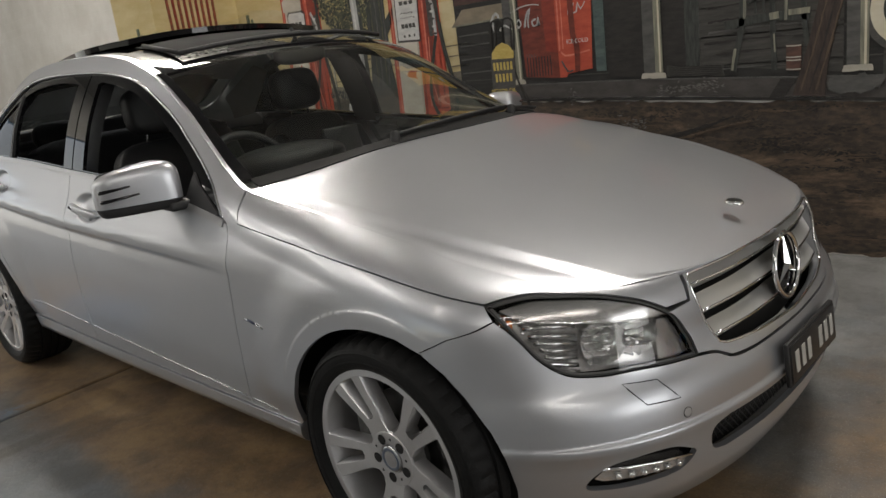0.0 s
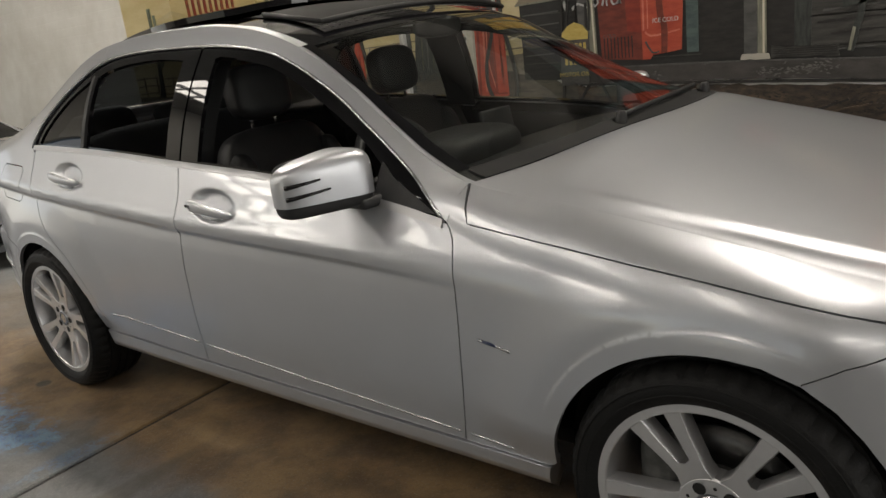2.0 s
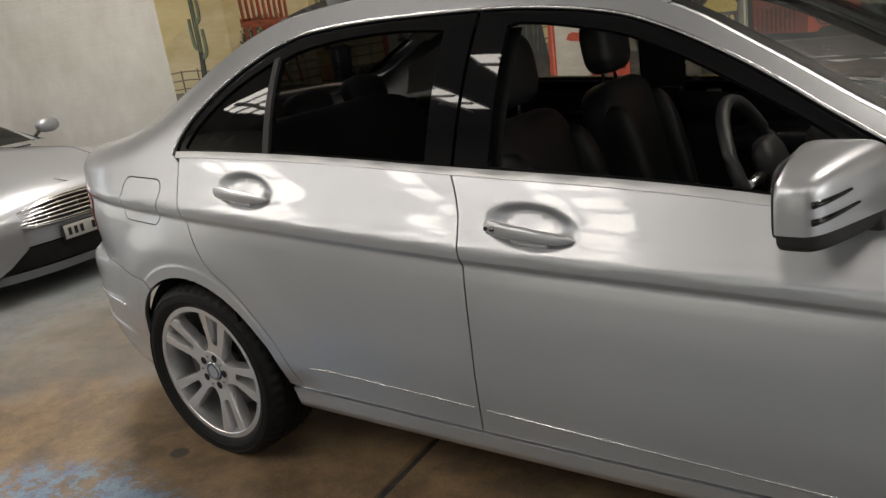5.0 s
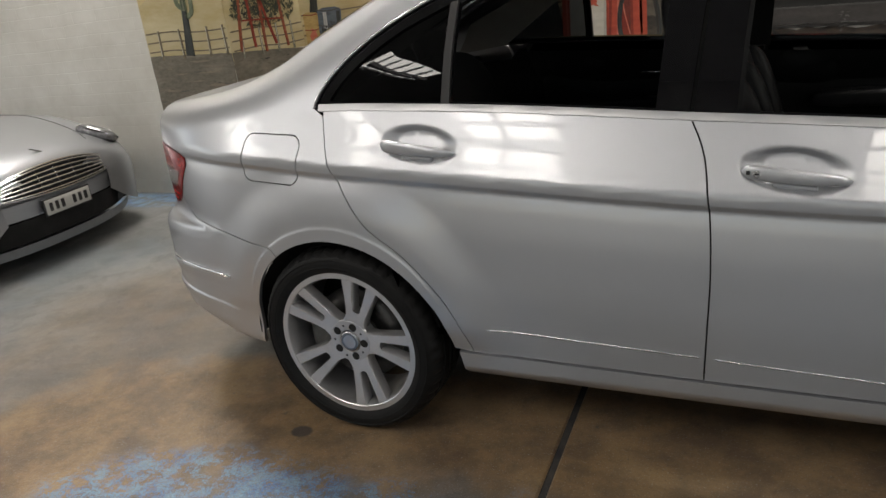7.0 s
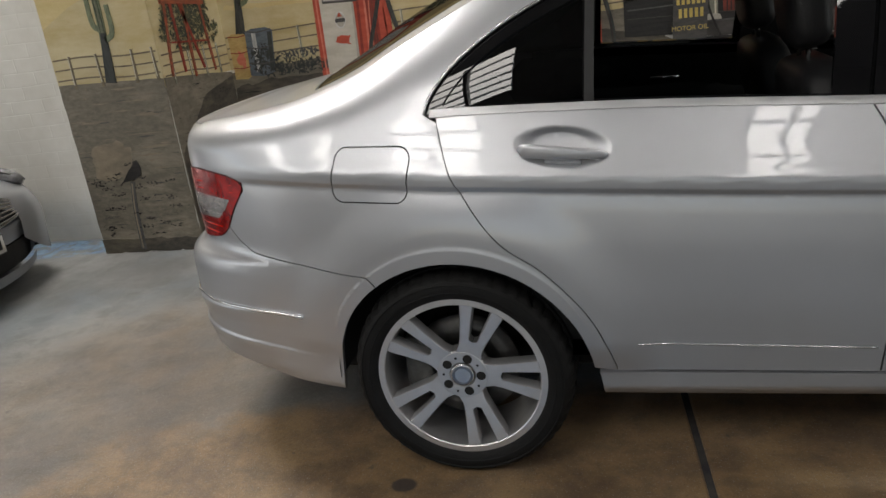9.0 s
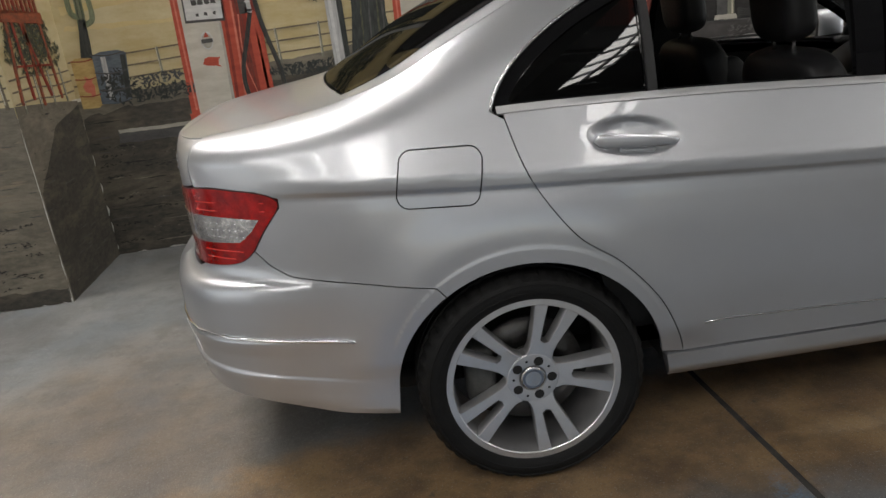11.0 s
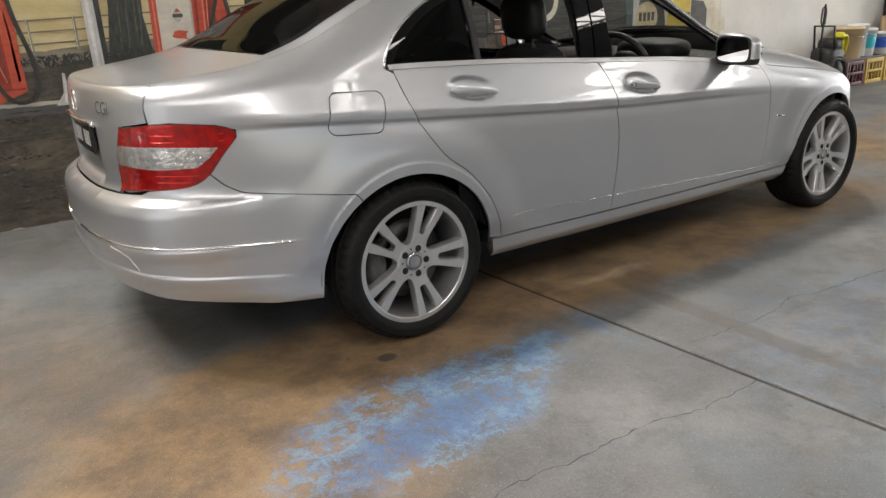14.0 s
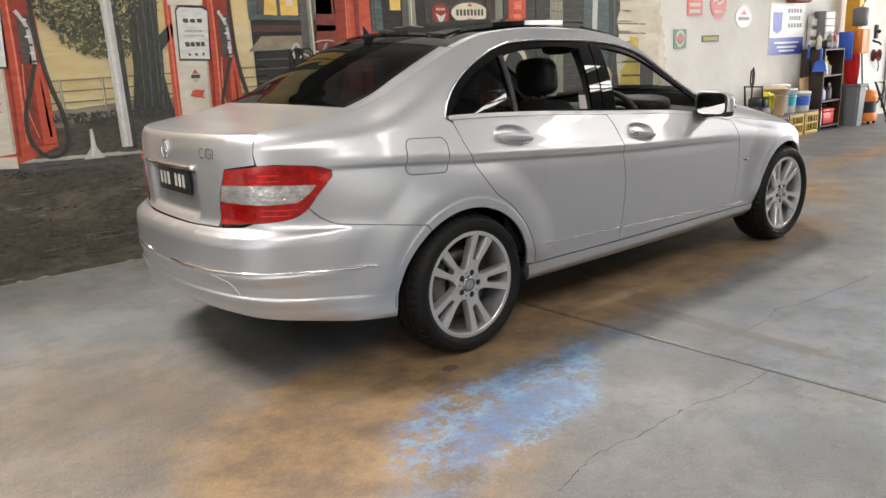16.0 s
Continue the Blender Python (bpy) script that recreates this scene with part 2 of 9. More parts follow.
def skin(name, outline, surface, mat, parent, holes=(), step=0.025, gap=0.002, lift=0.0, flange=0.014, flip=False, mirror=False, label="", hole_flange=True, lines=()):
    """A panel: the outline filled in the surface's own two coordinates and laid on it, with a turned-in edge.
    surface(u, v) gives x, y, z arrays; lift moves it along its normal."""
    from mathutils.geometry import delaunay_2d_cdt
    loops = [shrink(dense(outline, step), gap)] + [dense(h, step) for h in holes]
    lo, hi = loops[0].min(0), loops[0].max(0)
    gx, gy = np.meshgrid(np.arange(lo[0] + step / 2, hi[0], step), np.arange(lo[1] + step / 2, hi[1], step))
    gx = (gx + (np.arange(gx.shape[0]) % 2)[:, None] * step * 0.5).ravel()
    gy = gy.ravel()
    keep = inside(gx, gy, loops[0])
    for l in loops[1:]:
        keep &= ~inside(gx, gy, l)
    gx, gy = gx[keep], gy[keep]
    edge = np.concatenate(loops)
    if len(gx):
        near = np.min((gx[:, None] - edge[:, 0]) ** 2 + (gy[:, None] - edge[:, 1]) ** 2, axis=1)
        gx, gy = gx[near > (0.5 * step) ** 2], gy[near > (0.5 * step) ** 2]
    for line in lines:
        line = dense(line, step)[:-int(max(2, np.hypot(line[0][0] - line[-1][0], line[0][1] - line[-1][1]) / step))]
        ok = inside(line[:, 0], line[:, 1], loops[0])
        for l in loops[1:]:
            ok &= ~inside(line[:, 0], line[:, 1], l)
        line = line[ok]
        line = line[np.min((line[:, None, 0] - edge[None, :, 0]) ** 2 + (line[:, None, 1] - edge[None, :, 1]) ** 2, axis=1) > (.004) ** 2]
        if len(line) and len(gx):
            far = np.min((gx[:, None] - line[:, 0]) ** 2 + (gy[:, None] - line[:, 1]) ** 2, axis=1) > (.004) ** 2
            gx, gy = np.r_[gx[far], line[:, 0]], np.r_[gy[far], line[:, 1]]
    pts = np.concatenate([edge, np.stack([gx, gy], 1)])
    edges, at = [], 0
    for l in loops:
        edges += [(at + i, at + (i + 1) % len(l)) for i in range(len(l))]
        at += len(l)
    v2, _, tri, _, _, _ = delaunay_2d_cdt([Vector(p) for p in pts], edges, [], 0, 1e-7)
    v2 = np.array([tuple(v) for v in v2])
    tri = np.array(tri)
    mid = v2[tri].mean(1)
    ok = inside(mid[:, 0], mid[:, 1], loops[0])
    for l in loops[1:]:
        ok &= ~inside(mid[:, 0], mid[:, 1], l)
    tri = tri[ok]

    def placed(q):
        e = 0.002
        p = np.stack(surface(q[:, 0], q[:, 1]), 1)
        a = np.stack(surface(q[:, 0] + e, q[:, 1]), 1) - np.stack(surface(q[:, 0] - e, q[:, 1]), 1)
        b = np.stack(surface(q[:, 0], q[:, 1] + e), 1) - np.stack(surface(q[:, 0], q[:, 1] - e), 1)
        n = np.cross(a, b)
        n /= np.linalg.norm(n, axis=1)[:, None] + 1e-12
        return p, (-n if flip else n)
    P, N = placed(v2)
    P = P + N * lift
    verts, norms, faces = [tuple(p) for p in P], [tuple(n) for n in N], [tuple(t) for t in tri]
    if flip:
        faces = [t[::-1] for t in faces]
    if flange:
        for number, l in enumerate(loops if hole_flange else loops[:1]):
            p, n = placed(l)
            p = p + n * lift
            area = 0.5 * np.sum(l[:, 0] * np.roll(l[:, 1], -1) - np.roll(l[:, 0], -1) * l[:, 1])
            out = np.cross(np.roll(p, -1, 0) - np.roll(p, 1, 0), n)
            out /= np.linalg.norm(out, axis=1)[:, None] + 1e-12
            turn = (1 if area > 0 else -1) * (-1 if number else 1) * (-1 if flip else 1)
            out *= turn
            base, k = len(verts), len(l)
            verts += [tuple(q) for q in p] + [tuple(q) for q in p - n * flange]
            norms += [tuple(q) for q in out] * 2
            for i in range(k):
                j = (i + 1) % k
                quad = (base + i, base + k + i, base + k + j, base + j)
                faces.append(quad if turn > 0 else quad[::-1])
    made = []
    for side in ((1, -1) if mirror else (1,)):
        me = bpy.data.meshes.new(name)
        vs = verts if side > 0 else [(x, -y, z) for x, y, z in verts]
        fs = faces if side > 0 else [f[::-1] for f in faces]
        ns = norms if side > 0 else [(x, -y, z) for x, y, z in norms]
        me.from_pydata(vs, [], fs)
        me.update()
        me.shade_smooth()
        me.normals_split_custom_set_from_vertices(ns)
        me.materials.append(mat)
        ob = new(name, me)
        ob.parent = parent
        if label:
            tagged(ob, label)
        made.append(ob)
    return made

# ---- the hall ----
WALL_Y = 2.118
CEIL = 5.2
X0, X1, Y0 = -9.0, 13.0, -10.0


def floor_material():
    m = bpy.data.materials.new("stained_concrete")
    m.use_nodes = True
    nt = m.node_tree
    N, L = nt.nodes, nt.links
    b = N["Principled BSDF"]
    co = N.new("ShaderNodeTexCoord")

    def noise_tex(scale, detail=6, rough=0.6, vec=None):
        n = N.new("ShaderNodeTexNoise")
        n.inputs["Scale"].default_value, n.inputs["Detail"].default_value, n.inputs["Roughness"].default_value = scale, detail, rough
        L.new(vec or co.outputs["Object"], n.inputs["Vector"])
        return n.outputs["Fac"]

    def step(fac, a, c):
        r = N.new("ShaderNodeMapRange")
        r.interpolation_type = 'SMOOTHSTEP'
        r.inputs["From Min"].default_value, r.inputs["From Max"].default_value = a, c
        L.new(fac, r.inputs["Value"])
        return r.outputs["Result"]

    def mix(f, a, c, mode='MIX'):
        x = N.new("ShaderNodeMix")
        x.data_type, x.blend_type = 'RGBA', mode
        for sock, v in ((x.inputs[0], f), (x.inputs[6], a), (x.inputs[7], c)):
            if isinstance(v, (tuple, float)):
                sock.default_value = (*v, 1) if isinstance(v, tuple) else v
            else:
                L.new(v, sock)
        return x.outputs[2]

    def maths(op, a, c):
        x = N.new("ShaderNodeMath")
        x.operation = op
        for sock, v in zip(x.inputs, (a, c)):
            if isinstance(v, (int, float)):
                sock.default_value = v
            else:
                L.new(v, sock)
        return x.outputs[0]

    sep = N.new("ShaderNodeSeparateXYZ")
    L.new(co.outputs["Object"], sep.inputs[0])
    X, Y = sep.outputs[0], sep.outputs[1]

    def patch(cx, cy, rx, ry, edge=0.5, turn=0.0):
        """1 inside an uneven oval, 0 outside."""
        c, s = math.cos(radians(turn)), math.sin(radians(turn))
        dx, dy = maths('SUBTRACT', X, cx), maths('SUBTRACT', Y, cy)
        u = maths('DIVIDE', maths('ADD', maths('MULTIPLY', dx, c), maths('MULTIPLY', dy, s)), rx)
        v = maths('DIVIDE', maths('SUBTRACT', maths('MULTIPLY', dy, c), maths('MULTIPLY', dx, s)), ry)
        r = maths('SQRT', maths('ADD', maths('MULTIPLY', u, u), maths('MULTIPLY', v, v)), 0)
        wob = maths('MULTIPLY', maths('SUBTRACT', noise_tex(2.6, 8, 0.7), 0.5), 1.1)
        return step(maths('ADD', r, wob), 1.0 + edge * 0.5, 1.0 - edge * 0.5)

    grey = mix(step(noise_tex(1.1, 8, 0.65), 0.35, 0.68), (0.105, 0.105, 0.105), (0.205, 0.205, 0.202))
    grey = mix(maths('MULTIPLY', step(noise_tex(6, 9, 0.75), 0.45, 0.62), 0.5), grey, (0.07, 0.068, 0.065))
    grey = mix(maths('MULTIPLY', step(noise_tex(70, 4, 0.6), 0.5, 0.75), 0.25), grey, (0.27, 0.265, 0.255))
    bluish = mix(maths('MULTIPLY', step(noise_tex(0.9, 6, 0.7), 0.46, 0.62), 0.42), grey, (0.12, 0.15, 0.178))
    rust = mix(step(noise_tex(4, 9, 0.72), 0.35, 0.66), (0.120, 0.066, 0.026), (0.32, 0.20, 0.085))
    brown = maths('MAXIMUM', patch(1.0, -0.74, 1.9, 0.36, 0.5), maths('MAXIMUM', maths('MAXIMUM', patch(-0.85, -1.12, 0.6, 0.5, 0.7), patch(-0.3, -0.85, 0.9, 0.35, 0.5)), patch(2.9, -0.45, 0.7, 0.6, 0.7)))
    brown = maths('MAXIMUM', brown, maths('MULTIPLY', patch(-0.95, -1.45, 0.60, 0.42, 0.8), 0.7))
    brown = maths('MAXIMUM', brown, maths('MULTIPLY', patch(-1.5, -0.4, 0.65, 0.9, 0.9), 0.35))
    brown = maths('MAXIMUM', brown, patch(8.2, 0.3, 2.6, 0.22, 0.7))
    brown = maths('MAXIMUM', brown, patch(4.4, 0.5, 0.9, 1.1, 0.8))
    col = mix(maths('MULTIPLY', brown, 0.78), bluish, rust)
    fine = step(noise_tex(120, 5, 0.8), 0.42, 0.58)
    wide = step(noise_tex(7, 13, 0.86), 0.47, 0.505)
    spray = maths('MULTIPLY', maths('ADD', maths('MULTIPLY', fine, 0.6), 0.4), wide)
    blue_zone = maths('MAXIMUM', patch(-0.27, -1.36, 0.56, 0.27, 0.35, 6), maths('MAXIMUM', patch(0.28, -1.19, 0.16, 0.11, 0.5, 0), maths('MAXIMUM', maths('MULTIPLY', patch(-0.8, -1.6, 0.3, 0.12, 0.9, 20), 0.45), maths('MULTIPLY', patch(0.60, -1.2, 0.05, 0.18, 0.9, 0), 0.5))))
    blue_zone = maths('MAXIMUM', blue_zone, maths('MULTIPLY', patch(1.5, -2.0, 1.0, 0.5, 0.9), 0.22))
    blue_zone = maths('MAXIMUM', blue_zone, patch(-3.25, 1.45, 0.50, 0.17, 0.3, 0))
    core = maths('MAXIMUM', patch(-0.28, -1.42, 0.34, 0.08, 0.8, 8), patch(-0.48, -1.5, 0.16, 0.06, 0.8, 15))
    blue = mix(step(noise_tex(14, 6, 0.7), 0.4, 0.62), (0.050, 0.150, 0.38), (0.150, 0.295, 0.43))
    blue = mix(maths('MULTIPLY', core, 0.6), blue, (0.04, 0.115, 0.28))
    col = mix(maths('MULTIPLY', blue_zone, maths('MULTIPLY', spray, 1.0)), col, blue)
    col = mix(maths('MULTIPLY', core, maths('MULTIPLY', step(noise_tex(30, 10, 0.8), 0.42, 0.56), 0.5)), col, (0.05, 0.125, 0.28))
    scratch = N.new("ShaderNodeMapping")
    scratch.inputs["Scale"].default_value = (1.2, 14, 1)
    scratch.inputs["Rotation"].default_value = (0, 0, 0.6)
    L.new(co.outputs["Object"], scratch.inputs["Vector"])
    col = mix(maths('MULTIPLY', step(noise_tex(9, 8, 0.75, scratch.outputs[0]), 0.60, 0.68), 0.35), col, (0.30, 0.295, 0.28))
    col = mix(maths('MULTIPLY', step(noise_tex(95, 6, 0.75), 0.53, 0.66), 0.45), col, (0.055, 0.052, 0.048))
    col = mix(maths('MULTIPLY', step(noise_tex(160, 4, 0.7), 0.58, 0.66), 0.6), col, (0.36, 0.35, 0.33))
    spots = step(noise_tex(17, 3, 0.5), 0.70, 0.74)
    col = mix(maths('MULTIPLY', spots, 0.6), col, (0.07, 0.065, 0.06))
    oil = patch(-0.195, -0.94, 0.035, 0.028, 0.4)
    col = mix(maths('MULTIPLY', oil, 0.85), col, (0.045, 0.04, 0.04))
    col = mix(maths('MULTIPLY', patch(1.0, -1.45, 0.05, 0.6, 0.6), 0.5), col, (0.085, 0.07, 0.055))
    col = mix(maths('MULTIPLY', patch(1.44, -1.17, 0.11, 0.09, 0.6), 0.5), col, (0.08, 0.075, 0.07))
    L.new(col, b.inputs["Base Color"])
    r = N.new("ShaderNodeMapRange")
    r.inputs["To Min"].default_value, r.inputs["To Max"].default_value = 0.34, 0.62
    L.new(noise_tex(3.3, 7, 0.65), r.inputs["Value"])
    L.new(r.outputs["Result"], b.inputs["Roughness"])
    bp = N.new("ShaderNodeBump")
    bp.inputs["Strength"].default_value, bp.inputs["Distance"].default_value = 0.5, 0.005
    L.new(noise_tex(38, 9, 0.7), bp.inputs["Height"])
    L.new(bp.outputs["Normal"], b.inputs["Normal"])
    return m


FLOOR = floor_material()


def brick_paint(name, colour, dirt):
    """Whitewashed brick: courses show as faint ledges."""
    m = material(name, colour, rough=0.75, base2=dirt, scale=1.4, detail=9)
    nt = m.node_tree
    N, L = nt.nodes, nt.links
    b = N["Principled BSDF"]
    co = N.new("ShaderNodeTexCoord")
    mp = N.new("ShaderNodeMapping")
    mp.inputs["Rotation"].default_value = (radians(90), 0, 0)
    L.new(co.outputs["Object"], mp.inputs["Vector"])
    br = N.new("ShaderNodeTexBrick")
    br.inputs["Scale"].default_value = 1.0
    br.inputs["Brick Width"].default_value, br.inputs["Row Height"].default_value = 0.24, 0.086
    br.inputs["Mortar Size"].default_value, br.inputs["Mortar Smooth"].default_value = 0.005, 0.6
    br.inputs["Color1"].default_value = br.inputs["Color2"].default_value = (1, 1, 1, 1)
    br.inputs["Mortar"].default_value = (0, 0, 0, 1)
    nz = N.new("ShaderNodeTexNoise")
    nz.inputs["Scale"].default_value, nz.inputs["Detail"].default_value = 3.0, 8
    L.new(co.outputs["Object"], nz.inputs["Vector"])
    wobble = N.new("ShaderNodeMix")
    wobble.data_type = 'VECTOR'
    wobble.inputs[0].default_value = 0.03
    L.new(mp.outputs[0], wobble.inputs[4])
    L.new(nz.outputs["Color"], wobble.inputs[5])
    L.new(wobble.outputs[1], br.inputs["Vector"])
    add = N.new("ShaderNodeMath")
    add.operation = 'MULTIPLY_ADD'
    L.new(nz.outputs["Fac"], add.inputs[0])
    add.inputs[1].default_value = 0.8
    L.new(br.outputs["Color"], add.inputs[2])
    bp = N.new("ShaderNodeBump")
    bp.inputs["Strength"].default_value, bp.inputs["Distance"].default_value = 0.22, 0.006
    L.new(add.outputs[0], bp.inputs["Height"])
    L.new(bp.outputs["Normal"], b.inputs["Normal"])
    return m


WHITE_BRICK = brick_paint("whitewashed_brick", (0.76, 0.75, 0.71), (0.62, 0.60, 0.55))
PLASTER = material("white_plaster", (0.80, 0.79, 0.76), rough=0.8, base2=(0.68, 0.66, 0.61), scale=0.9, detail=9, bump=0.3, bump_scale=14)
ROOF_SHEET = material("roof_sheet", (0.42, 0.42, 0.41), rough=0.5, metal=0.3, vary=0.2, scale=2)
# dim grey for walls out of view, chosen to cut bounced light
GREY_WALL = material("unseen_wall_grey", (0.24, 0.235, 0.225), rough=0.85, base2=(0.16, 0.155, 0.15), scale=1.2, detail=9, bump=0.3, bump_scale=20)
JOINT_DIRT = material("joint_dirt", (0.075, 0.07, 0.062), rough=0.9, base2=(0.03, 0.03, 0.035), scale=8)
STEEL = material("painted_steel", (0.24, 0.25, 0.26), rough=0.5, vary=0.2, scale=6)


def wall(name, x0, x1, y0, y1, z0, z1, mat, label):
    ob = part(name, box(x1 - x0, y1 - y0, z1 - z0, at=((x0 + x1) / 2, (y0 + y1) / 2, (z0 + z1) / 2)), mat, smooth=False)
    return tagged(ob, label, "wall", kind="structure")


def slab(x0, x1, y0, y1, skew0=0.0, skew1=0.0):
    """A floor slab; skew0 and skew1 lean its two long edges."""
    b = bmesh.new()
    bev = 0.006
    for z, inset in ((0.0, bev), (-bev, 0.0), (-0.15, 0.0)):
        for x, y in ((x0 + inset, y0 + inset), (x1 - inset, y0 + inset), (x1 - inset, y1 - inset), (x0 + inset, y1 - inset)):
            b.verts.new((x + (skew0 if x < (x0 + x1) / 2 else skew1) * y, y, z))
    b.verts.ensure_lookup_table()
    v = b.verts
    b.faces.new(v[0:4])
    for k in (0, 4):
        for i in range(4):
            j = (i + 1) % 4
            b.faces.new((v[k + i], v[k + 4 + i], v[k + 4 + j], v[k + j]))
    return fix(b)


floor = tagged(new("floor"), "stained grey concrete workshop floor with worn blue paint", "floor", kind="structure")
JOINT, LEAN = 0.600, -0.056
part("slab", slab(X0, JOINT - 0.011, Y0, WALL_Y + 0.6, 0, LEAN), FLOOR, floor, smooth=False)
part("slab", slab(JOINT + 0.011, X1, Y0, WALL_Y + 0.6, LEAN, 0), FLOOR, floor, smooth=False)
part("joint_filler", slab(JOINT - 0.03, JOINT + 0.03, Y0, WALL_Y + 0.6, LEAN, LEAN), JOINT_DIRT, floor, "dark filler in the slab joint", smooth=False, m=Matrix.Translation((0, 0, -.009)))

CRACK_A = [(-.56, -1.88), (-.41, -1.838), (-.29, -1.82), (-.10, -1.84), (.23, -1.84), (.41, -1.885), (.68, -1.885)]
CRACK_B = [(.76, -1.56), (1.09, -1.59), (1.28, -1.575), (1.40, -1.54), (1.52, -1.585), (1.95, -1.62), (2.40, -1.64)]
for seed, line in enumerate((CRACK_A, CRACK_B)):
    rnd = random.Random(seed)
    q = [(x + rnd.uniform(-.010, .010), y + rnd.uniform(-.008, .008)) for x, y in dense(line, .03)[:-int(math.dist(line[0], line[-1]) / .03)]]
    bm = bmesh.new()
    rows = []
    for k, (x, y) in enumerate(q):
        w = rnd.uniform(.0006, .0024)
        rows.append([bm.verts.new((x, y - w, .0012)), bm.verts.new((x, y + w, .0012))])
    for u, v in zip(rows, rows[1:]):
        bm.faces.new((u[0], v[0], v[1], u[1]))
    part("crack", fix(bm), JOINT_DIRT, floor, "hairline crack", smooth=False)

# unseen upper wall, set grey to darken bounce and window reflections
wall("wall_north_upper", -2.09, X1, WALL_Y, WALL_Y + 0.3, 3.0, CEIL, GREY_WALL, "unseen wall over the mural, greyed to cut bounced light")
wall_north = wall("wall_north", -2.09, X1, WALL_Y, WALL_Y + 0.3, 0, 3.0, PLASTER, "plastered workshop wall, white and partly muralled")
NIB_Y, NIB_X0, NIB_X1 = 1.308, -2.80, -2.09
wall("wall_north_pier", NIB_X0, NIB_X1, NIB_Y, WALL_Y + 0.3, 0, CEIL, PLASTER, "plastered pier standing forward of the wall")
wall("wall_north_brick", X0, NIB_X0, 1.64, 1.94, 0, CEIL, WHITE_BRICK, "whitewashed brick wall behind the parked coupe")
# Unseen west end; opening added for a lamp that brightens the rear quarter
wall("wall_west", X0 - 0.3, X0, Y0, -6.0, 0, CEIL, PLASTER, "plain white unseen end wall beside an added opening")
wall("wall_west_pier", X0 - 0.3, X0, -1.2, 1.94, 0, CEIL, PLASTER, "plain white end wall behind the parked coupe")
wall("wall_west_lintel", X0 - 0.3, X0, -6.0, -1.2, 3.2, CEIL, PLASTER, "plain white unseen wall over an added opening")
wall("wall_east", X1, X1 + 0.3, Y0, -3.6, 0, CEIL, GREY_WALL, "plain grey end wall beside the doorway")
wall("wall_east_pier", X1, X1 + 0.3, 0.8, WALL_Y + 0.3, 0, CEIL, PLASTER, "white pier beside the open doorway")
wall("wall_east_lintel", X1, X1 + 0.3, -3.6, 0.8, 3.2, CEIL, PLASTER, "white wall over the open doorway")
wall("wall_south", X0 - 0.3, -4.0, Y0 - 0.3, Y0, 0, CEIL, GREY_WALL, "plain grey wall beside the wide gateway")
wall("wall_south_far", 4.5, X1 + 0.3, Y0 - 0.3, Y0, 0, CEIL, GREY_WALL, "plain grey wall beside the wide gateway")
wall("wall_south_lintel", -4.0, 4.5, Y0 - 0.3, Y0, 3.2, CEIL, GREY_WALL, "plain grey wall over the wide gateway")

# roof with translucent sheets let into it, in two rows
# first and last strips are added, unseen, to brighten the car's two ends
STRIPS = [(-7.4, -5.6), (-3.8, -3.2), (-1.9, -0.8), (2.1, 2.7), (7.2, 8.2), (9.9, 11.5)]
SOUTH = (-7.5, -4.0)
RIDGE_X, RIDGE_Y = [(-3.9, -1.55), (3.0, 4.2)], (0.90, 1.50)
bm = bmesh.new()


def roof_piece(xa, xb, ya, yb):
    box(xb - xa, yb - ya, 0.08, at=((xa + xb) / 2, (ya + yb) / 2, CEIL + 0.04), bm=bm)


edges_x = [X0 - 0.3] + [e for s in STRIPS for e in s] + [X1 + 0.3]
roof_piece(X0 - 0.3, X1 + 0.3, Y0 - 0.3, SOUTH[0])
for a, c in zip(edges_x[0::2], edges_x[1::2]):
    roof_piece(a, c, SOUTH[0], SOUTH[1])
roof_piece(X0 - 0.3, X1 + 0.3, SOUTH[1], RIDGE_Y[0])
edges_x = [X0 - 0.3] + [e for s in RIDGE_X for e in s] + [X1 + 0.3]
for a, c in zip(edges_x[0::2], edges_x[1::2]):
    roof_piece(a, c, *RIDGE_Y)
roof_piece(X0 - 0.3, X1 + 0.3, RIDGE_Y[1], WALL_Y + 0.3)
tagged(part("ceiling", bm, ROOF_SHEET, smooth=False), "grey metal sheet roof with skylight openings", "ceiling", kind="structure")
for a, c in STRIPS:
    y0, y1 = SOUTH
    area_lamp("skylight", (a + c) / 2, (y0 + y1) / 2, CEIL + 0.02, c - a - 0.04, y1 - y0 - 0.04, SKY_WATTS[0] * (c - a) / 1.2, (1.0, 0.965, 0.915))
    bm = bmesh.new()
    for y in np.arange(y0 + 0.6, y1, 0.62):
        box(c - a, 0.06, 0.1, at=((a + c) / 2, y, CEIL - 0.06), bm=bm)
    box(0.05, y1 - y0, 0.1, at=((a + c) / 2, (y0 + y1) / 2, CEIL - 0.17), bm=bm)
    tagged(part("roof_purlins", bm, STEEL, smooth=False), "grey steel purlins under the skylight sheets", "purlin", kind="structure")
for a, c in RIDGE_X:
    area_lamp("ridge_skylight", (a + c) / 2, sum(RIDGE_Y) / 2, CEIL + 0.02, c - a - 0.04, RIDGE_Y[1] - RIDGE_Y[0] - 0.04, SKY_WATTS[1] * (c - a), (1.0, 0.965, 0.915))
    bm = bmesh.new()
    for x in np.arange(a + 0.7, c, 0.7):
        box(0.05, RIDGE_Y[1] - RIDGE_Y[0], 0.08, at=(x, sum(RIDGE_Y) / 2, CEIL - 0.05), bm=bm)
    tagged(part("ridge_bars", bm, STEEL, smooth=False), "grey steel bars under the ridge skylight", "roof bar", kind="structure")
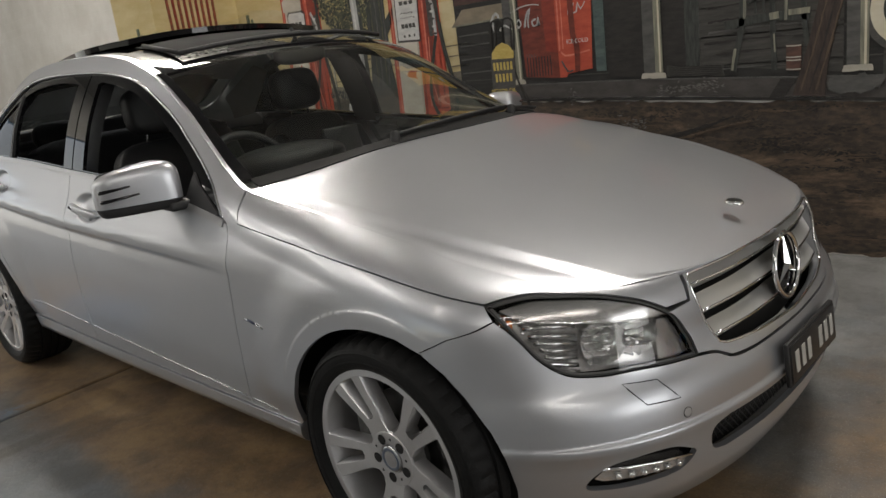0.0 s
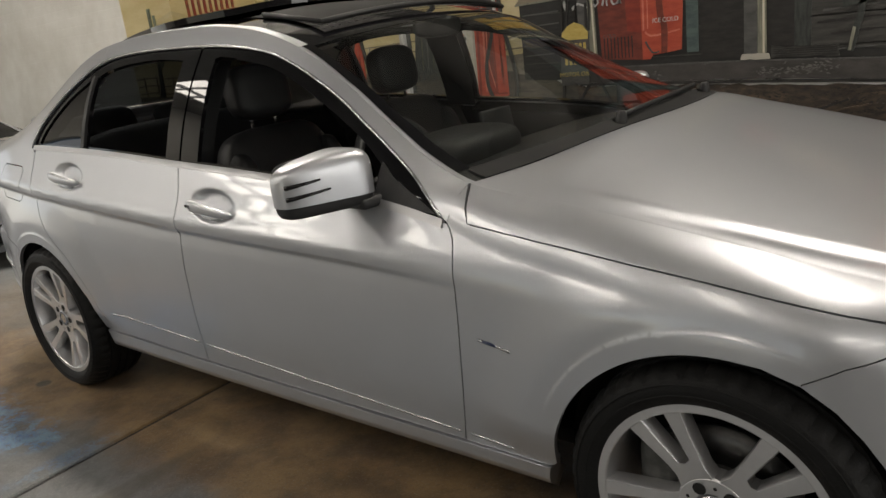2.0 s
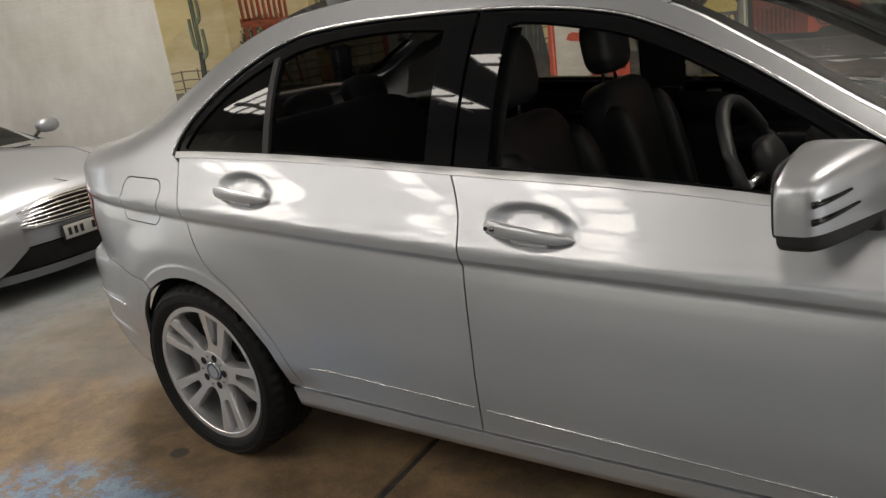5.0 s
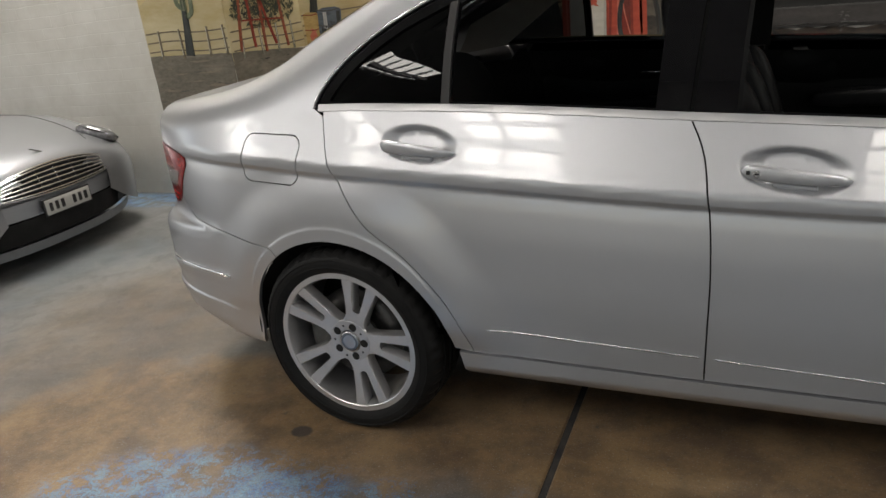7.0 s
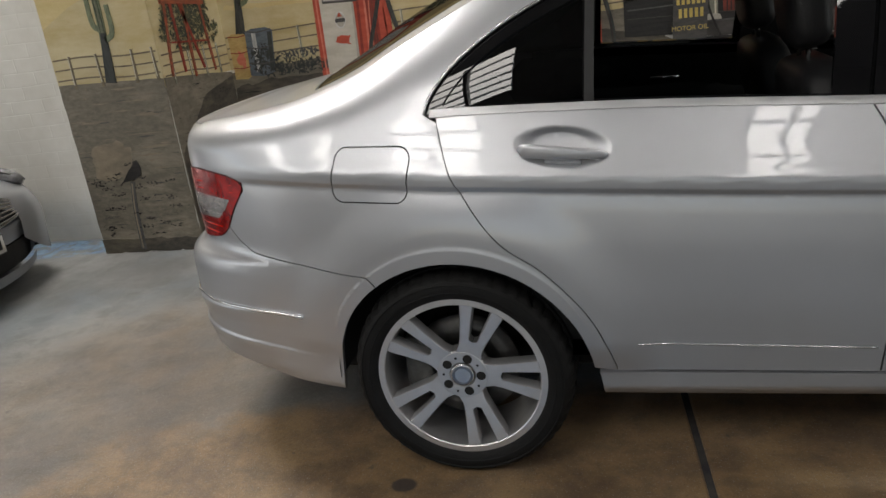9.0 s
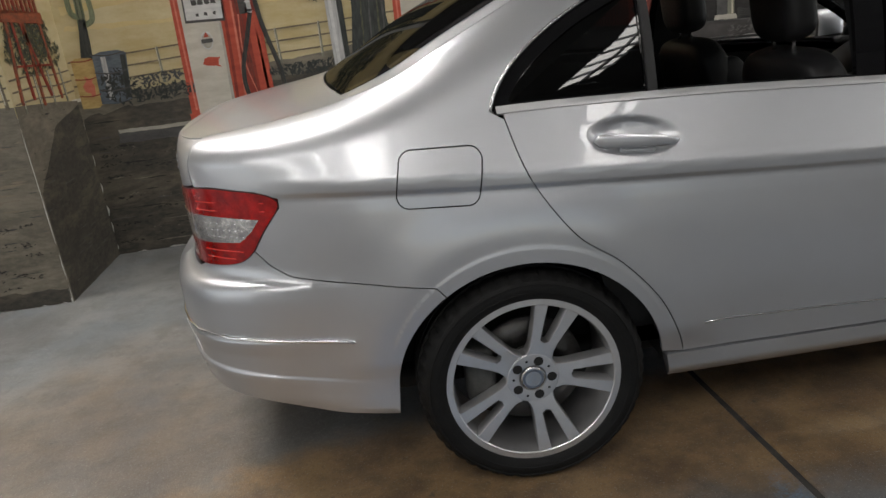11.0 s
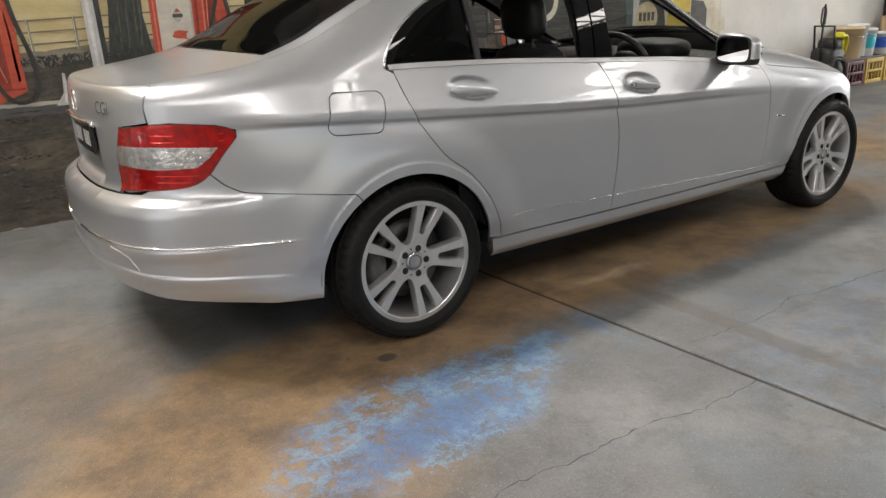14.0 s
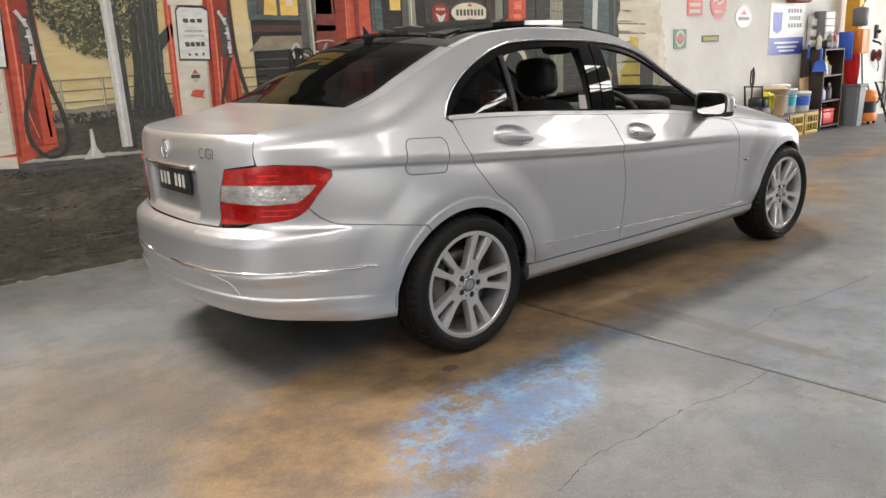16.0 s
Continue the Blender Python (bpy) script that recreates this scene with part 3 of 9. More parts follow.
area_lamp("gateway_daylight", 0.25, Y0 - 0.2, 1.6, 8.4, 3.1, 26, (1.0, 0.98, 0.95), (90, 0, 0))
# added fill lamp with no known source, to brighten the rear quarter
area_lamp("west_fill_light", X0 - 0.25, -3.6, 1.6, 4.6, 3.1, 55, (0.98, 0.98, 1.0)).rotation_euler = (radians(90), 0, radians(-90))
area_lamp("doorway_daylight", X1 + 0.25, -1.4, 1.6, 4.2, 3.1, 250, (0.97, 0.98, 1.0), (0, 90, 0)).rotation_euler = (radians(90), 0, radians(90))

# ---- the silver sedan ----
car = thing("sedan_car", "silver four-door sedan with lowered windows and open sunroof", "car")

PLAN = [(3.44, 0), (3.437, .12), (3.425, .26), (3.39, .43), (3.335, .575), (3.25, .69), (3.12, .782), (2.95, .838), (2.76, .858), (2.4, .868), (2.0, .872), (1.4, .875),
        (0.8, .875), (0.3, .872), (0.0, .866), (-.3, .850), (-.53, .815), (-.72, .755), (-.87, .655), (-.955, .515), (-1.003, .33), (-1.020, .15), (-1.023, 0)]
_p = np.array([(PLAN[1][0], -PLAN[1][1])] + PLAN + [(PLAN[-2][0], -PLAN[-2][1])])
_fine = []
for _i in range(1, len(_p) - 2):
    _a, _b, _c, _d = _p[_i - 1], _p[_i], _p[_i + 1], _p[_i + 2]
    for _t in np.linspace(0, 1, 40, endpoint=False):
        _fine.append(0.5 * (2 * _b + (_c - _a) * _t + (2 * _a - 5 * _b + 4 * _c - _d) * _t**2 + (3 * _b - _a - 3 * _c + _d) * _t**3))
_fine = np.array(_fine + [_p[-2]])
_S = np.r_[0, np.cumsum(np.linalg.norm(np.diff(_fine, axis=0), axis=1))]
LENGTH = _S[-1]
_T = np.gradient(_fine, _S, axis=0)
_T /= np.linalg.norm(_T, axis=1)[:, None]
_T[0], _T[-1] = (0, 1), (0, -1)


def sx(x):
    """The place along the plan's outline whose x is given."""
    return np.interp(-np.asarray(x, float), -_fine[:, 0], _S)


def sy_front(y):
    return np.interp(y, _fine[:400, 1], _S[:400])


def sy_rear(y):
    k = len(_S) - 260
    return np.interp(-np.asarray(y, float), -_fine[k:, 1], _S[k:])


def keyed(*pairs):
    """A smooth value along the outline from (x, value) pairs."""
    return pchip([sx(x) for x, _ in pairs], [v for _, v in pairs])


crease = keyed((3.44, .62), (3.27, .63), (3.0, .655), (2.6, .695), (2.2, .735), (1.044, .792), (0.05, .863), (-.545, .906), (-.9, .915), (-.995, .915))
belt = keyed((3.44, .585), (3.345, .60), (3.19, .63), (3.0, .682), (2.6, .748), (2.3, .80), (2.12, .851), (1.6, .929), (1.02, .972), (.38, 1.016), (-.02, 1.03), (-.3, 1.01), (-.55, .985), (-.8, .975), (-.995, .985))
rail_z = keyed((3.44, .712), (3.40, .71), (3.345, .712), (3.26, .722), (3.14, .745), (3.0, .775), (2.8, .822), (2.5, .878), (2.18, .93), (2.03, .980), (1.88, 1.060), (1.70, 1.172), (1.5, 1.287), (1.26, 1.362), (1.0, 1.393), (.68, 1.400),
               (.4, 1.383), (.23, 1.345), (.1, 1.297), (-.11, 1.205), (-.27, 1.135), (-.45, 1.088), (-.6, 1.065), (-.8, 1.045), (-.9, 1.035), (-.995, 1.03))
rail_in = keyed((3.44, .085), (3.40, .095), (3.345, .105), (3.26, .115), (3.14, .12), (3.0, .125), (2.8, .125), (2.5, .125), (2.18, .122), (2.03, .158), (1.88, .198), (1.70, .238), (1.5, .262), (1.26, .275), (1.0, .28), (.68, .28),
                (.4, .272), (.23, .262), (.1, .25), (-.11, .225), (-.27, .208), (-.45, .19), (-.6, .178), (-.8, .145), (-.9, .112), (-.995, .10), (-1.02, .10))
roundness = keyed((3.44, .55), (3.19, .6), (3.0, .5), (2.45, .45), (2.15, .25), (2.0, .12), (0.2, .12), (-.1, .14), (-.35, .30), (-.6, .5), (-.995, .75))
front_w = keyed((3.44, 1), (3.27, 1), (2.93, 0), (-.995, 0))
rear_w = keyed((3.44, 0), (-.35, 0), (-.84, 1), (-.995, 1))
d_side = pchip([-.75, -.62, -.56, -.52, -.48, -.40, -.28, -.16, -.07, -.036, -.026, -.006, .012, .04, .08, .13, .18, .25], [.060, .036, .030, .027, .023, .014, .003, .000, .0065, .0125, .0145, .0035, .003, .016, .038, .064, .091, .13])
d_plain = pchip([-.75, -.62, -.56, -.52, -.48, -.40, -.28, -.16, -.07, .0, .04, .08, .13, .18, .25], [.09, .055, .035, .030, .024, .014, .003, .000, .001, .005, .016, .036, .064, .091, .13])
ridge_w = keyed((3.44, 0), (2.35, 0), (1.65, 1), (-.5, 1), (-.72, 0), (-.995, 0))
d_front = pchip([.15, .21, .26, .33, .40, .455, .475, .50, .53, .58, .64, .71], [.09, .045, .020, .006, .002, .006, .011, .022, .040, .056, .070, .084])
d_rear = pchip([.2, .27, .31, .36, .45, .52, .60, .645, .665, .70, .80, .90, .97, 1.03], [.14, .07, .03, .014, .006, .0, .0, .014, .060, .078, .074, .076, .080, .094])
lip_z = keyed((3.44, .36), (-.38, .362), (-.70, .393), (-.93, .415), (-.995, .42))
skirt = keyed((3.44, 0), (-.05, 0), (-.2, 1), (-.36, 1), (-.55, .8), (-.84, 0), (-.995, 0))
HANDLES = [(1.243, .858), (.317, .930)]
WHEELS = [(2.76, .31), (0.0, .31)]


def side(s, h):
    """The body's outer skin: s along the plan outline from the middle of the nose, h up."""
    s, h = np.asarray(s, float), np.asarray(h, float)
    sign = np.where((s < 0) | (s > LENGTH), -1.0, 1.0)
    f = np.where(s < 0, -s, np.where(s > LENGTH, 2 * LENGTH - s, s))
    px, py = np.interp(f, _S, _fine[:, 0]), np.interp(f, _S, _fine[:, 1])
    tx, ty = np.interp(f, _S, _T[:, 0]), np.interp(f, _S, _T[:, 1])
    zb, zr, dr, rho = belt(f), rail_z(f), rail_in(f), roundness(f)
    wf, wr = front_w(f), rear_w(f)

    def low(z):
        k, rw = z - crease(f), ridge_w(f)
        d = (d_side(k) * rw + d_plain(k) * (1 - rw)) * (1 - wf - wr) + d_front(z) * wf + d_rear(z) * wr * (.66 + .34 * smooth01(.78, .40, np.abs(LENGTH - f)))
        plate = smooth01(.29, .255, np.abs(LENGTH - f)) * smooth01(.69, .715, z) * smooth01(.885, .872, z)
        d = d + .022 * plate * wr
        zl = lip_z(f)
        lip = smooth01(zl, zl - .01, z) * smooth01(zl - .055, zl - .013, z) + .8 * smooth01(.500, .492, z) * smooth01(.44, .485, z)
        d = d - .007 * lip * wr
        d = d - .010 * smooth01(.415, .405, z) * smooth01(.36, .402, z) * wf
        d = d - .022 * smooth01(.38, .25, z) * skirt(f)
        d = d + .045 * smooth01(.266, .212, z) * (1 - wf) * (1 - .6 * skirt(f))
        for x, zw in WHEELS:
            r = np.hypot(px - x, z - zw)
            d = d - 0.020 * (1 - smooth01(.42, .57, r)) * smooth01(.28, .42, z) * (1 - .3 * wf) - .0035 * (1 - smooth01(.384, .394, r)) * smooth01(.44, .50, z) * smooth01(2.97, 2.85, px)
        for x, zh in HANDLES:
            u, v = (px - x) / .122, (z - zh + .1 * (px - x)) / .050
            d = d + .021 * smooth01(1.0, .50, np.hypot(u, v))
        return d
    db = low(np.minimum(h, zb))
    w = np.clip((h - zb) / (zr - zb), 0, 1.05)
    a = w * math.pi / 2
    d_line, z_line = db + (dr - db) * (w + .10 * np.sin(math.pi * np.clip(w, 0, 1)) * -1), zb + (zr - zb) * w
    d_arc, z_arc = db + (dr - db) * (1 - np.cos(a)), zb + (zr - zb) * np.sin(a)
    d = np.where(h > zb, d_line * (1 - rho) + d_arc * rho, db)
    z = np.where(h > zb, z_line * (1 - rho) + z_arc * rho, h)
    return px - ty * d, -sign * (py + tx * d), z


bow = keyed((3.44, 0), (2.75, .0), (2.45, .13), (2.18, .24), (1.9, .19), (1.5, .11), (1.2, .03), (.9, 0), (.5, -.03), (.23, -.08), (-.11, -.12), (-.45, -.08), (-.66, -.02), (-.8, 0), (-.995, 0))
crown = keyed((3.44, .0), (3.345, .02), (3.19, .036), (3.0, .044), (2.5, .052), (2.18, .055), (1.8, .055), (1.5, .05), (1.0, .052), (.5, .05), (.1, .05), (-.3, .032), (-.45, .014), (-.6, .018), (-.8, .018), (-.9, .012), (-.995, 0))


_hs = sx(np.linspace(2.25, 3.40, 40))
_hx, _hy, _hz = side(_hs, rail_z(_hs))
HOOD_LINE = np.polyfit(_hx + bow(_hs), _hz + crown(_hs), 3)
HOOD_DROP = np.polyfit(_hx, (np.polyval(HOOD_LINE, _hx) - _hz) / np.abs(_hy) ** 2.3, 2)


def top(s, t):
    """Hood, screen, roof, rear window and boot: s as for side(), t from the near rail (-1) to the far one (1)."""
    s, t = np.asarray(s, float), np.asarray(t, float)
    rx, ry, rz = side(s, rail_z(s))
    q = 1 - np.clip(np.abs(t), 0, 1) ** (2.2 + 2.6 * smooth01(2.15, 2.4, rx))
    x = rx + bow(s) * q
    y = -t * ry
    z = rz + crown(s) * q
    smooth_z = np.polyval(HOOD_LINE, x) - np.polyval(HOOD_DROP, x) * np.abs(y) ** 2.3
    inner = smooth01(1.0, .90, np.abs(t)) * smooth01(2.24, 2.42, x) * smooth01(3.42, 3.30, x)
    z = z * (1 - inner) + smooth_z * inner
    fold = np.interp(x, (2.3, 2.53, 2.71, 2.865, 3.0, 3.12, 3.21, 3.36), (.728, .708, .684, .654, .614, .574, .540, .46))
    z = z + .009 * smooth01(fold + .022, fold - .022, np.abs(y)) * smooth01(3.36, 3.15, x) * smooth01(2.3, 2.6, x)
    return x, y, z


def xh(*pts, smooth=False):
    """(x, h) points of an outline, as (s, h)."""
    p = curve2(pts) if smooth else list(pts)
    return [(float(sx(x)), h) for x, h in p]


def arch(x0, z0, r, a0, a1, n=22):
    return [(x0 + r * math.cos(radians(a0 + (a1 - a0) * i / n)), z0 + r * math.sin(radians(a0 + (a1 - a0) * i / n))) for i in range(n + 1)]


R_ARCH, F_ARCH = .365, .354
ARCH_FRONT = [(1.171, .646), (1.108, .620), (1.056, .578), (1.013, .527), (.962, .451), (.937, .394), (.925, .30)]
LIPS = [[(float(sx(x)), z) for x, z in arch(x0, .31, r, 20, 178, 60)] for x0 in (0.0, 2.76) for r in (.380, .387, .394, .401)]
CREASES = [[(float(sx(x)), float(crease(sx(x))) + k) for x in np.linspace(2.2, -.6, 140)] for k in (.004, -.006, -.012, -.019, -.026, -.034)]
BELTS = [[(float(sx(x)), float(belt(sx(x))) + k) for x in np.linspace(2.16, 3.06, 60)] for k in (-.008, 0, .008)]
BOWLS = [[(float(sx(x0 + .122 * r * math.cos(a))), z0 - .0122 * r * math.cos(a) + .050 * r * math.sin(a)) for a in np.linspace(0, 6.1, 60)] for x0, z0 in HANDLES for r in (1.02, .94, .86, .78, .70, .62, .54)]
SEAM_F = curve2([(2.150, .305), (2.172, .458), (2.183, .647), (2.179, .757), (2.166, .82), (2.142, .853)])
SEAM_B = curve2([(1.054, .311), (1.064, .471), (1.071, .602), (1.069, .74), (1.053, .884), (1.016, .972)])
SEAM_R = curve2([(.423, .319), (.408, .377), (.353, .499), (.253, .619), (.141, .709), (.043, .858), (.004, .979), (-.005, 1.026)])
belt_line = [(x, float(belt(sx(x)))) for x in np.linspace(2.142, 1.016, 24)]
belt_line_r = [(x, float(belt(sx(x)))) for x in np.linspace(1.016, -.005, 24)]
skin("front_door", xh(*(SEAM_F + belt_line[1:-1] + SEAM_B[::-1])), side, PAINT, car, step=.012, lines=CREASES + BOWLS[:7], flip=True, mirror=True, label="silver front door with chrome strip low down")
skin("rear_door", xh(*(SEAM_B + belt_line_r[1:-1] + SEAM_R[::-1])), side, PAINT, car, step=.012, lines=CREASES + BOWLS[7:], flip=True, mirror=True, label="silver rear door")
GAP = [(2.2, .850), (2.32, .830), (2.45, .810), (2.7, .776), (2.9, .742), (3.0, .722)]
fender = xh(*([(2.150, .305)] + SEAM_F[1:] + [(2.150, .90), (2.168, .930), (2.184, .880)] + curve2(GAP))) + [(.968, .7095), (.946, .6835), (1.042, .657), (1.108, .625)] + ARCH_FRONT[:2][::-1] + xh(*(arch(2.765, .30, F_ARCH, 84, 177) + [(2.394, .305)]))
skin("front_fender", fender, side, PAINT, car, gap=.0008, step=.018, lines=LIPS[4:] + BELTS, flip=True, mirror=True)
quarter_rail = [(x, float(rail_z(sx(x)))) for x in np.linspace(.42, -.868, 40)]
WIN_REAR = [(-.035, 1.030), (-.022, 1.065), (.03, 1.125), (.12, 1.19), (.22, 1.243), (.34, 1.293), (.42, 1.316)]
quarter = [(.423, .319)] + SEAM_R[1:-1] + curve2(WIN_REAR) + quarter_rail + [(-.874, .96), (-.866, .915), (-.80, .918), (-.66, .905), (-.60, .885), (-.60, .862), (-.655, .80), (-.697, .745)] + curve2([(-.66, .708), (-.61, .680), (-.56, .670), (-.376, .644), (-.225, .62)])[:] + arch(0, .29, R_ARCH, 124, 6)
FLAP = [(cx + .034 * math.cos(a), cz + .034 * math.sin(a)) for cx, cz, a0 in ((-.105, .930, 0), (-.249, .938, 90), (-.264, .861, 180), (-.119, .852, 270)) for a in np.radians(np.linspace(a0, a0 + 90, 7))]
flap_loop = xh(*FLAP)
skin("quarter_panel", xh(*quarter), side, PAINT, car, holes=[flap_loop], gap=.001, step=.016, lines=CREASES + LIPS[:4], flip=True, mirror=False)
skin("fuel_flap", flap_loop, side, PAINT, car, step=.016, lines=CREASES, gap=.0034, flip=True)
skin("quarter_panel", [(s, h) for s, h in xh(*quarter)], lambda s, h: (lambda p: (p[0], -p[1], p[2]))(side(s, h)), PAINT, car, step=.025, flip=False)
skin("sill", xh(*([(2.394, .304), (2.150, .304), (1.05, .310), (.43, .318), (.375, .319), (.385, .24), (1.1, .232), (2.38, .222)])), side, PAINT, car, step=.02, flip=True, mirror=True, lift=.006, flange=.05)

# hood: its top and the rolled flank down to the shut line
s_cowl = float(sx(2.170))
us, ts = np.concatenate([np.linspace(0.004, float(sx(3.1)), 40), np.linspace(float(sx(3.1)), s_cowl, 50)[1:]]), np.linspace(-1, 1, 161)
gs, gt = np.meshgrid(us, ts, indexing="ij")


def sheet(name, gs, gt, surface, mat, parent, label="", lift=0.0, thick=0.012):
    """A regular grid on a surface, as one panel with a turned edge."""
    X, Y, Z = surface(gs.ravel(), gt.ravel())
    e = 0.004
    a = np.stack(surface(gs.ravel() + e, gt.ravel()), 1) - np.stack(surface(gs.ravel() - e, gt.ravel()), 1)
    b2 = np.stack(surface(gs.ravel(), gt.ravel() + e), 1) - np.stack(surface(gs.ravel(), gt.ravel() - e), 1)
    n = np.cross(b2, a)
    n /= np.linalg.norm(n, axis=1)[:, None] + 1e-12
    n[n[:, 2] < 0] *= -1
    P = np.stack([X, Y, Z], 1) + n * lift
    r, c = gs.shape
    faces = [(i * c + j, i * c + j + 1, (i + 1) * c + j + 1, (i + 1) * c + j) for i in range(r - 1) for j in range(c - 1)]
    rim = [j for j in range(c)] + [i * c + c - 1 for i in range(1, r)] + [(r - 1) * c + j for j in range(c - 2, -1, -1)] + [i * c for i in range(r - 2, 0, -1)]
    base = len(P)
    centre = P.mean(0)
    top_e, low_e = P[rim], P[rim] - n[rim] * thick
    out = top_e - centre
    out[:, 2] = 0
    out /= np.linalg.norm(out, axis=1)[:, None] + 1e-9
    k = len(rim)
    faces += [(base + i, base + (i + 1) % k, base + k + (i + 1) % k, base + k + i) for i in range(k)]
    me = bpy.data.meshes.new(name)
    me.from_pydata([tuple(p) for p in np.concatenate([P, top_e, low_e])], [], faces)
    b = bmesh.new()
    b.from_mesh(me)
    b.faces.ensure_lookup_table()
    for f in b.faces:
        f.normal_update()
    b.verts.ensure_lookup_table()
    for f in b.faces:
        want = Vector(n[f.verts[0].index]) if f.verts[0].index < base and all(v.index < base for v in f.verts) else Vector(out[(f.verts[0].index - base) % k])
        if f.normal.dot(want) < 0:
            f.normal_flip()
    b.to_mesh(me)
    b.free()
    me.shade_smooth()
    me.normals_split_custom_set_from_vertices([tuple(q) for q in np.concatenate([n, out, out])])
    me.materials.append(mat)
    ob = new(name, me)
    ob.parent = parent
    return tagged(ob, label) if label else ob


sheet("hood", gs, gt, top, PAINT, car, "long silver bonnet with two folded ridges")
LAMP_TOP = curve2([(.968, .7105), (.919, .7155), (.86, .7165), (.802, .7115), (.73, .7055), (.664, .6955), (.576, .6695), (.508, .640)], .008) + [(.44, .6415)]
flank = xh(*curve2(GAP)) + LAMP_TOP + [(s, float(rail_z(s)) + .0016) for s in np.linspace(.437, float(sx(2.172)), 50)] + xh((2.187, .880))
skin("hood_flank", flank, side, PAINT, car, step=.018, gap=.0015, flip=True, mirror=True, flange=.02)

# greenhouse
DLO = curve2([(2.122, .864), (2.03, .931), (1.96, .975), (1.88, 1.023), (1.80, 1.071), (1.72, 1.122), (1.62, 1.180), (1.5, 1.240), (1.38, 1.282), (1.2, 1.312), (1.0, 1.327), (.7, 1.337), (.5, 1.330), (.42, 1.316)])
rail_line = [(x, float(rail_z(sx(x)))) for x in np.linspace(2.168, .42, 60)]
skin("roof_rail", xh(*(rail_line + DLO[::-1] + [(2.142, .853), (2.152, .90)])), side, PAINT, car, step=.018, gap=.0005, flip=True, mirror=True)
bx = [(x, float(belt(sx(x))) + .002) for x in np.linspace(2.10, 1.02, 16)]
top_f = [p for p in DLO if p[0] > 1.065]
front_frame = top_f + [(1.062, 1.322), (1.02, float(belt(sx(1.02))) + .002)] + bx[::-1][1:]
hole_f = curve2([(1.93, .948), (1.81, 1.032), (1.62, 1.140), (1.51, 1.196), (1.40, 1.240), (1.24, 1.275), (1.165, 1.285)]) + [(1.14, 1.28), (1.115, float(belt(sx(1.115))) + .016)] + [(x, float(belt(sx(x))) + .016) for x in np.linspace(1.25, 1.93, 10)]
skin("front_window_frame", xh(*front_frame), side, BLACK_GLOSS, car, holes=[xh(*hole_f)], step=.016, gap=.001, lift=-.006, flip=True, mirror=True, label="black front window frame and pillar cover")
bx2 = [(x, float(belt(sx(x))) + .002) for x in np.linspace(1.012, -.03, 20)]
top_r = [p for p in DLO if p[0] < 1.055] + curve2(WIN_REAR)[::-1]
rear_frame = [(1.054, 1.322)] + top_r + bx2[::-1]
hole_r = curve2([(.965, 1.288), (.8, 1.303), (.6, 1.300), (.46, 1.283), (.412, 1.265)]) + [(.397, float(belt(sx(.397))) + .016)] + [(x, float(belt(sx(x))) + .016) for x in np.linspace(.5, .935, 8)]
hole_q = curve2([(.382, 1.270), (.24, 1.215), (.13, 1.155), (.05, 1.095), (.012, 1.05)]) + [(x, float(belt(sx(x))) + .016) for x in np.linspace(.03, .37, 6)]
skin("rear_window_frame", xh(*rear_frame), side, BLACK_GLOSS, car, holes=[xh(*hole_r), xh(*hole_q)], step=.016, gap=.001, lift=-.006, flip=True, mirror=True, label="black rear window frame")
skin("quarter_glass", xh(*hole_q), side, GLASS_DARK, car, step=.025, gap=-.004, lift=-.012, flip=True, mirror=True, flange=0, label="dark fixed quarter window")
b_div = float(belt(sx(.385)))
skin("window_divider", xh((.374, b_div + .010), (.388, 1.268), (.409, 1.272), (.398, b_div + .010)), side, BLACK_PLASTIC, car, step=.012, gap=0, lift=.004, flip=True, mirror=True, flange=.012, label="black divider bar between the rear side windows")


def belt_strip(x0, x1, off, width, lift, mat, name):
    a = [(x, float(belt(sx(x))) + off) for x in np.linspace(x0, x1, 40)]
    return skin(name, xh(*(a + [(x, z + width) for x, z in a[::-1]])), side, mat, car, step=.012, gap=0, lift=lift, flip=True, mirror=True, flange=.01)


belt_strip(2.13, -.02, -.008, .018, .004, BELT_TRIM, "belt_moulding")
dlo_trim = curve2(WIN_REAR) + [p for p in DLO[::-1]]
for flipy in (1, -1):
    pts = []
    for x, z in dlo_trim:
        q = side(sx(x), z)
        pts.append((float(q[0]), flipy * (float(q[1]) - .001), float(q[2])))
    part("window_trim", tube(pts, .0045, 6), SATIN, car, "bright trim round the side windows")

u_w = np.linspace(float(sx(2.168)), float(sx(1.505)), 40)


def inset_t(k):
    return np.linspace(-k, k, 41)


gs, gt = np.meshgrid(u_w, inset_t(.984), indexing="ij")
windshield = sheet("windshield", gs, gt, top, GLASS, car, "clear windscreen", thick=0)
gs, gt = np.meshgrid(np.linspace(float(sx(1.50)), float(sx(.16)), 50), inset_t(.955), indexing="ij")
sheet("roof_panel", gs, gt, top, GLASS_ROOF, car, "black glass roof", lift=-.002)
gs, gt = np.meshgrid(np.linspace(float(sx(.155)), float(sx(-.40)), 34), inset_t(.90), indexing="ij")
sheet("rear_window", gs, gt, top, GLASS_DARK, car, "dark tinted rear window", thick=0)
for name, x0, x1, k in (("a_pillar", 2.168, 1.505, .984), ("roof_gutter", 1.50, .16, .955), ("c_pillar", .155, -.44, .90)):
    for far in (-1, 1):
        gs, gt = np.meshgrid(np.linspace(float(sx(x0)), float(sx(x1)), 40), far * np.linspace(k, 1.0, 6), indexing="ij")
        sheet(name, gs, gt, top, PAINT, car, thick=.01)
gs, gt = np.meshgrid(np.linspace(float(sx(1.515)), float(sx(1.40)), 6), inset_t(.95), indexing="ij")
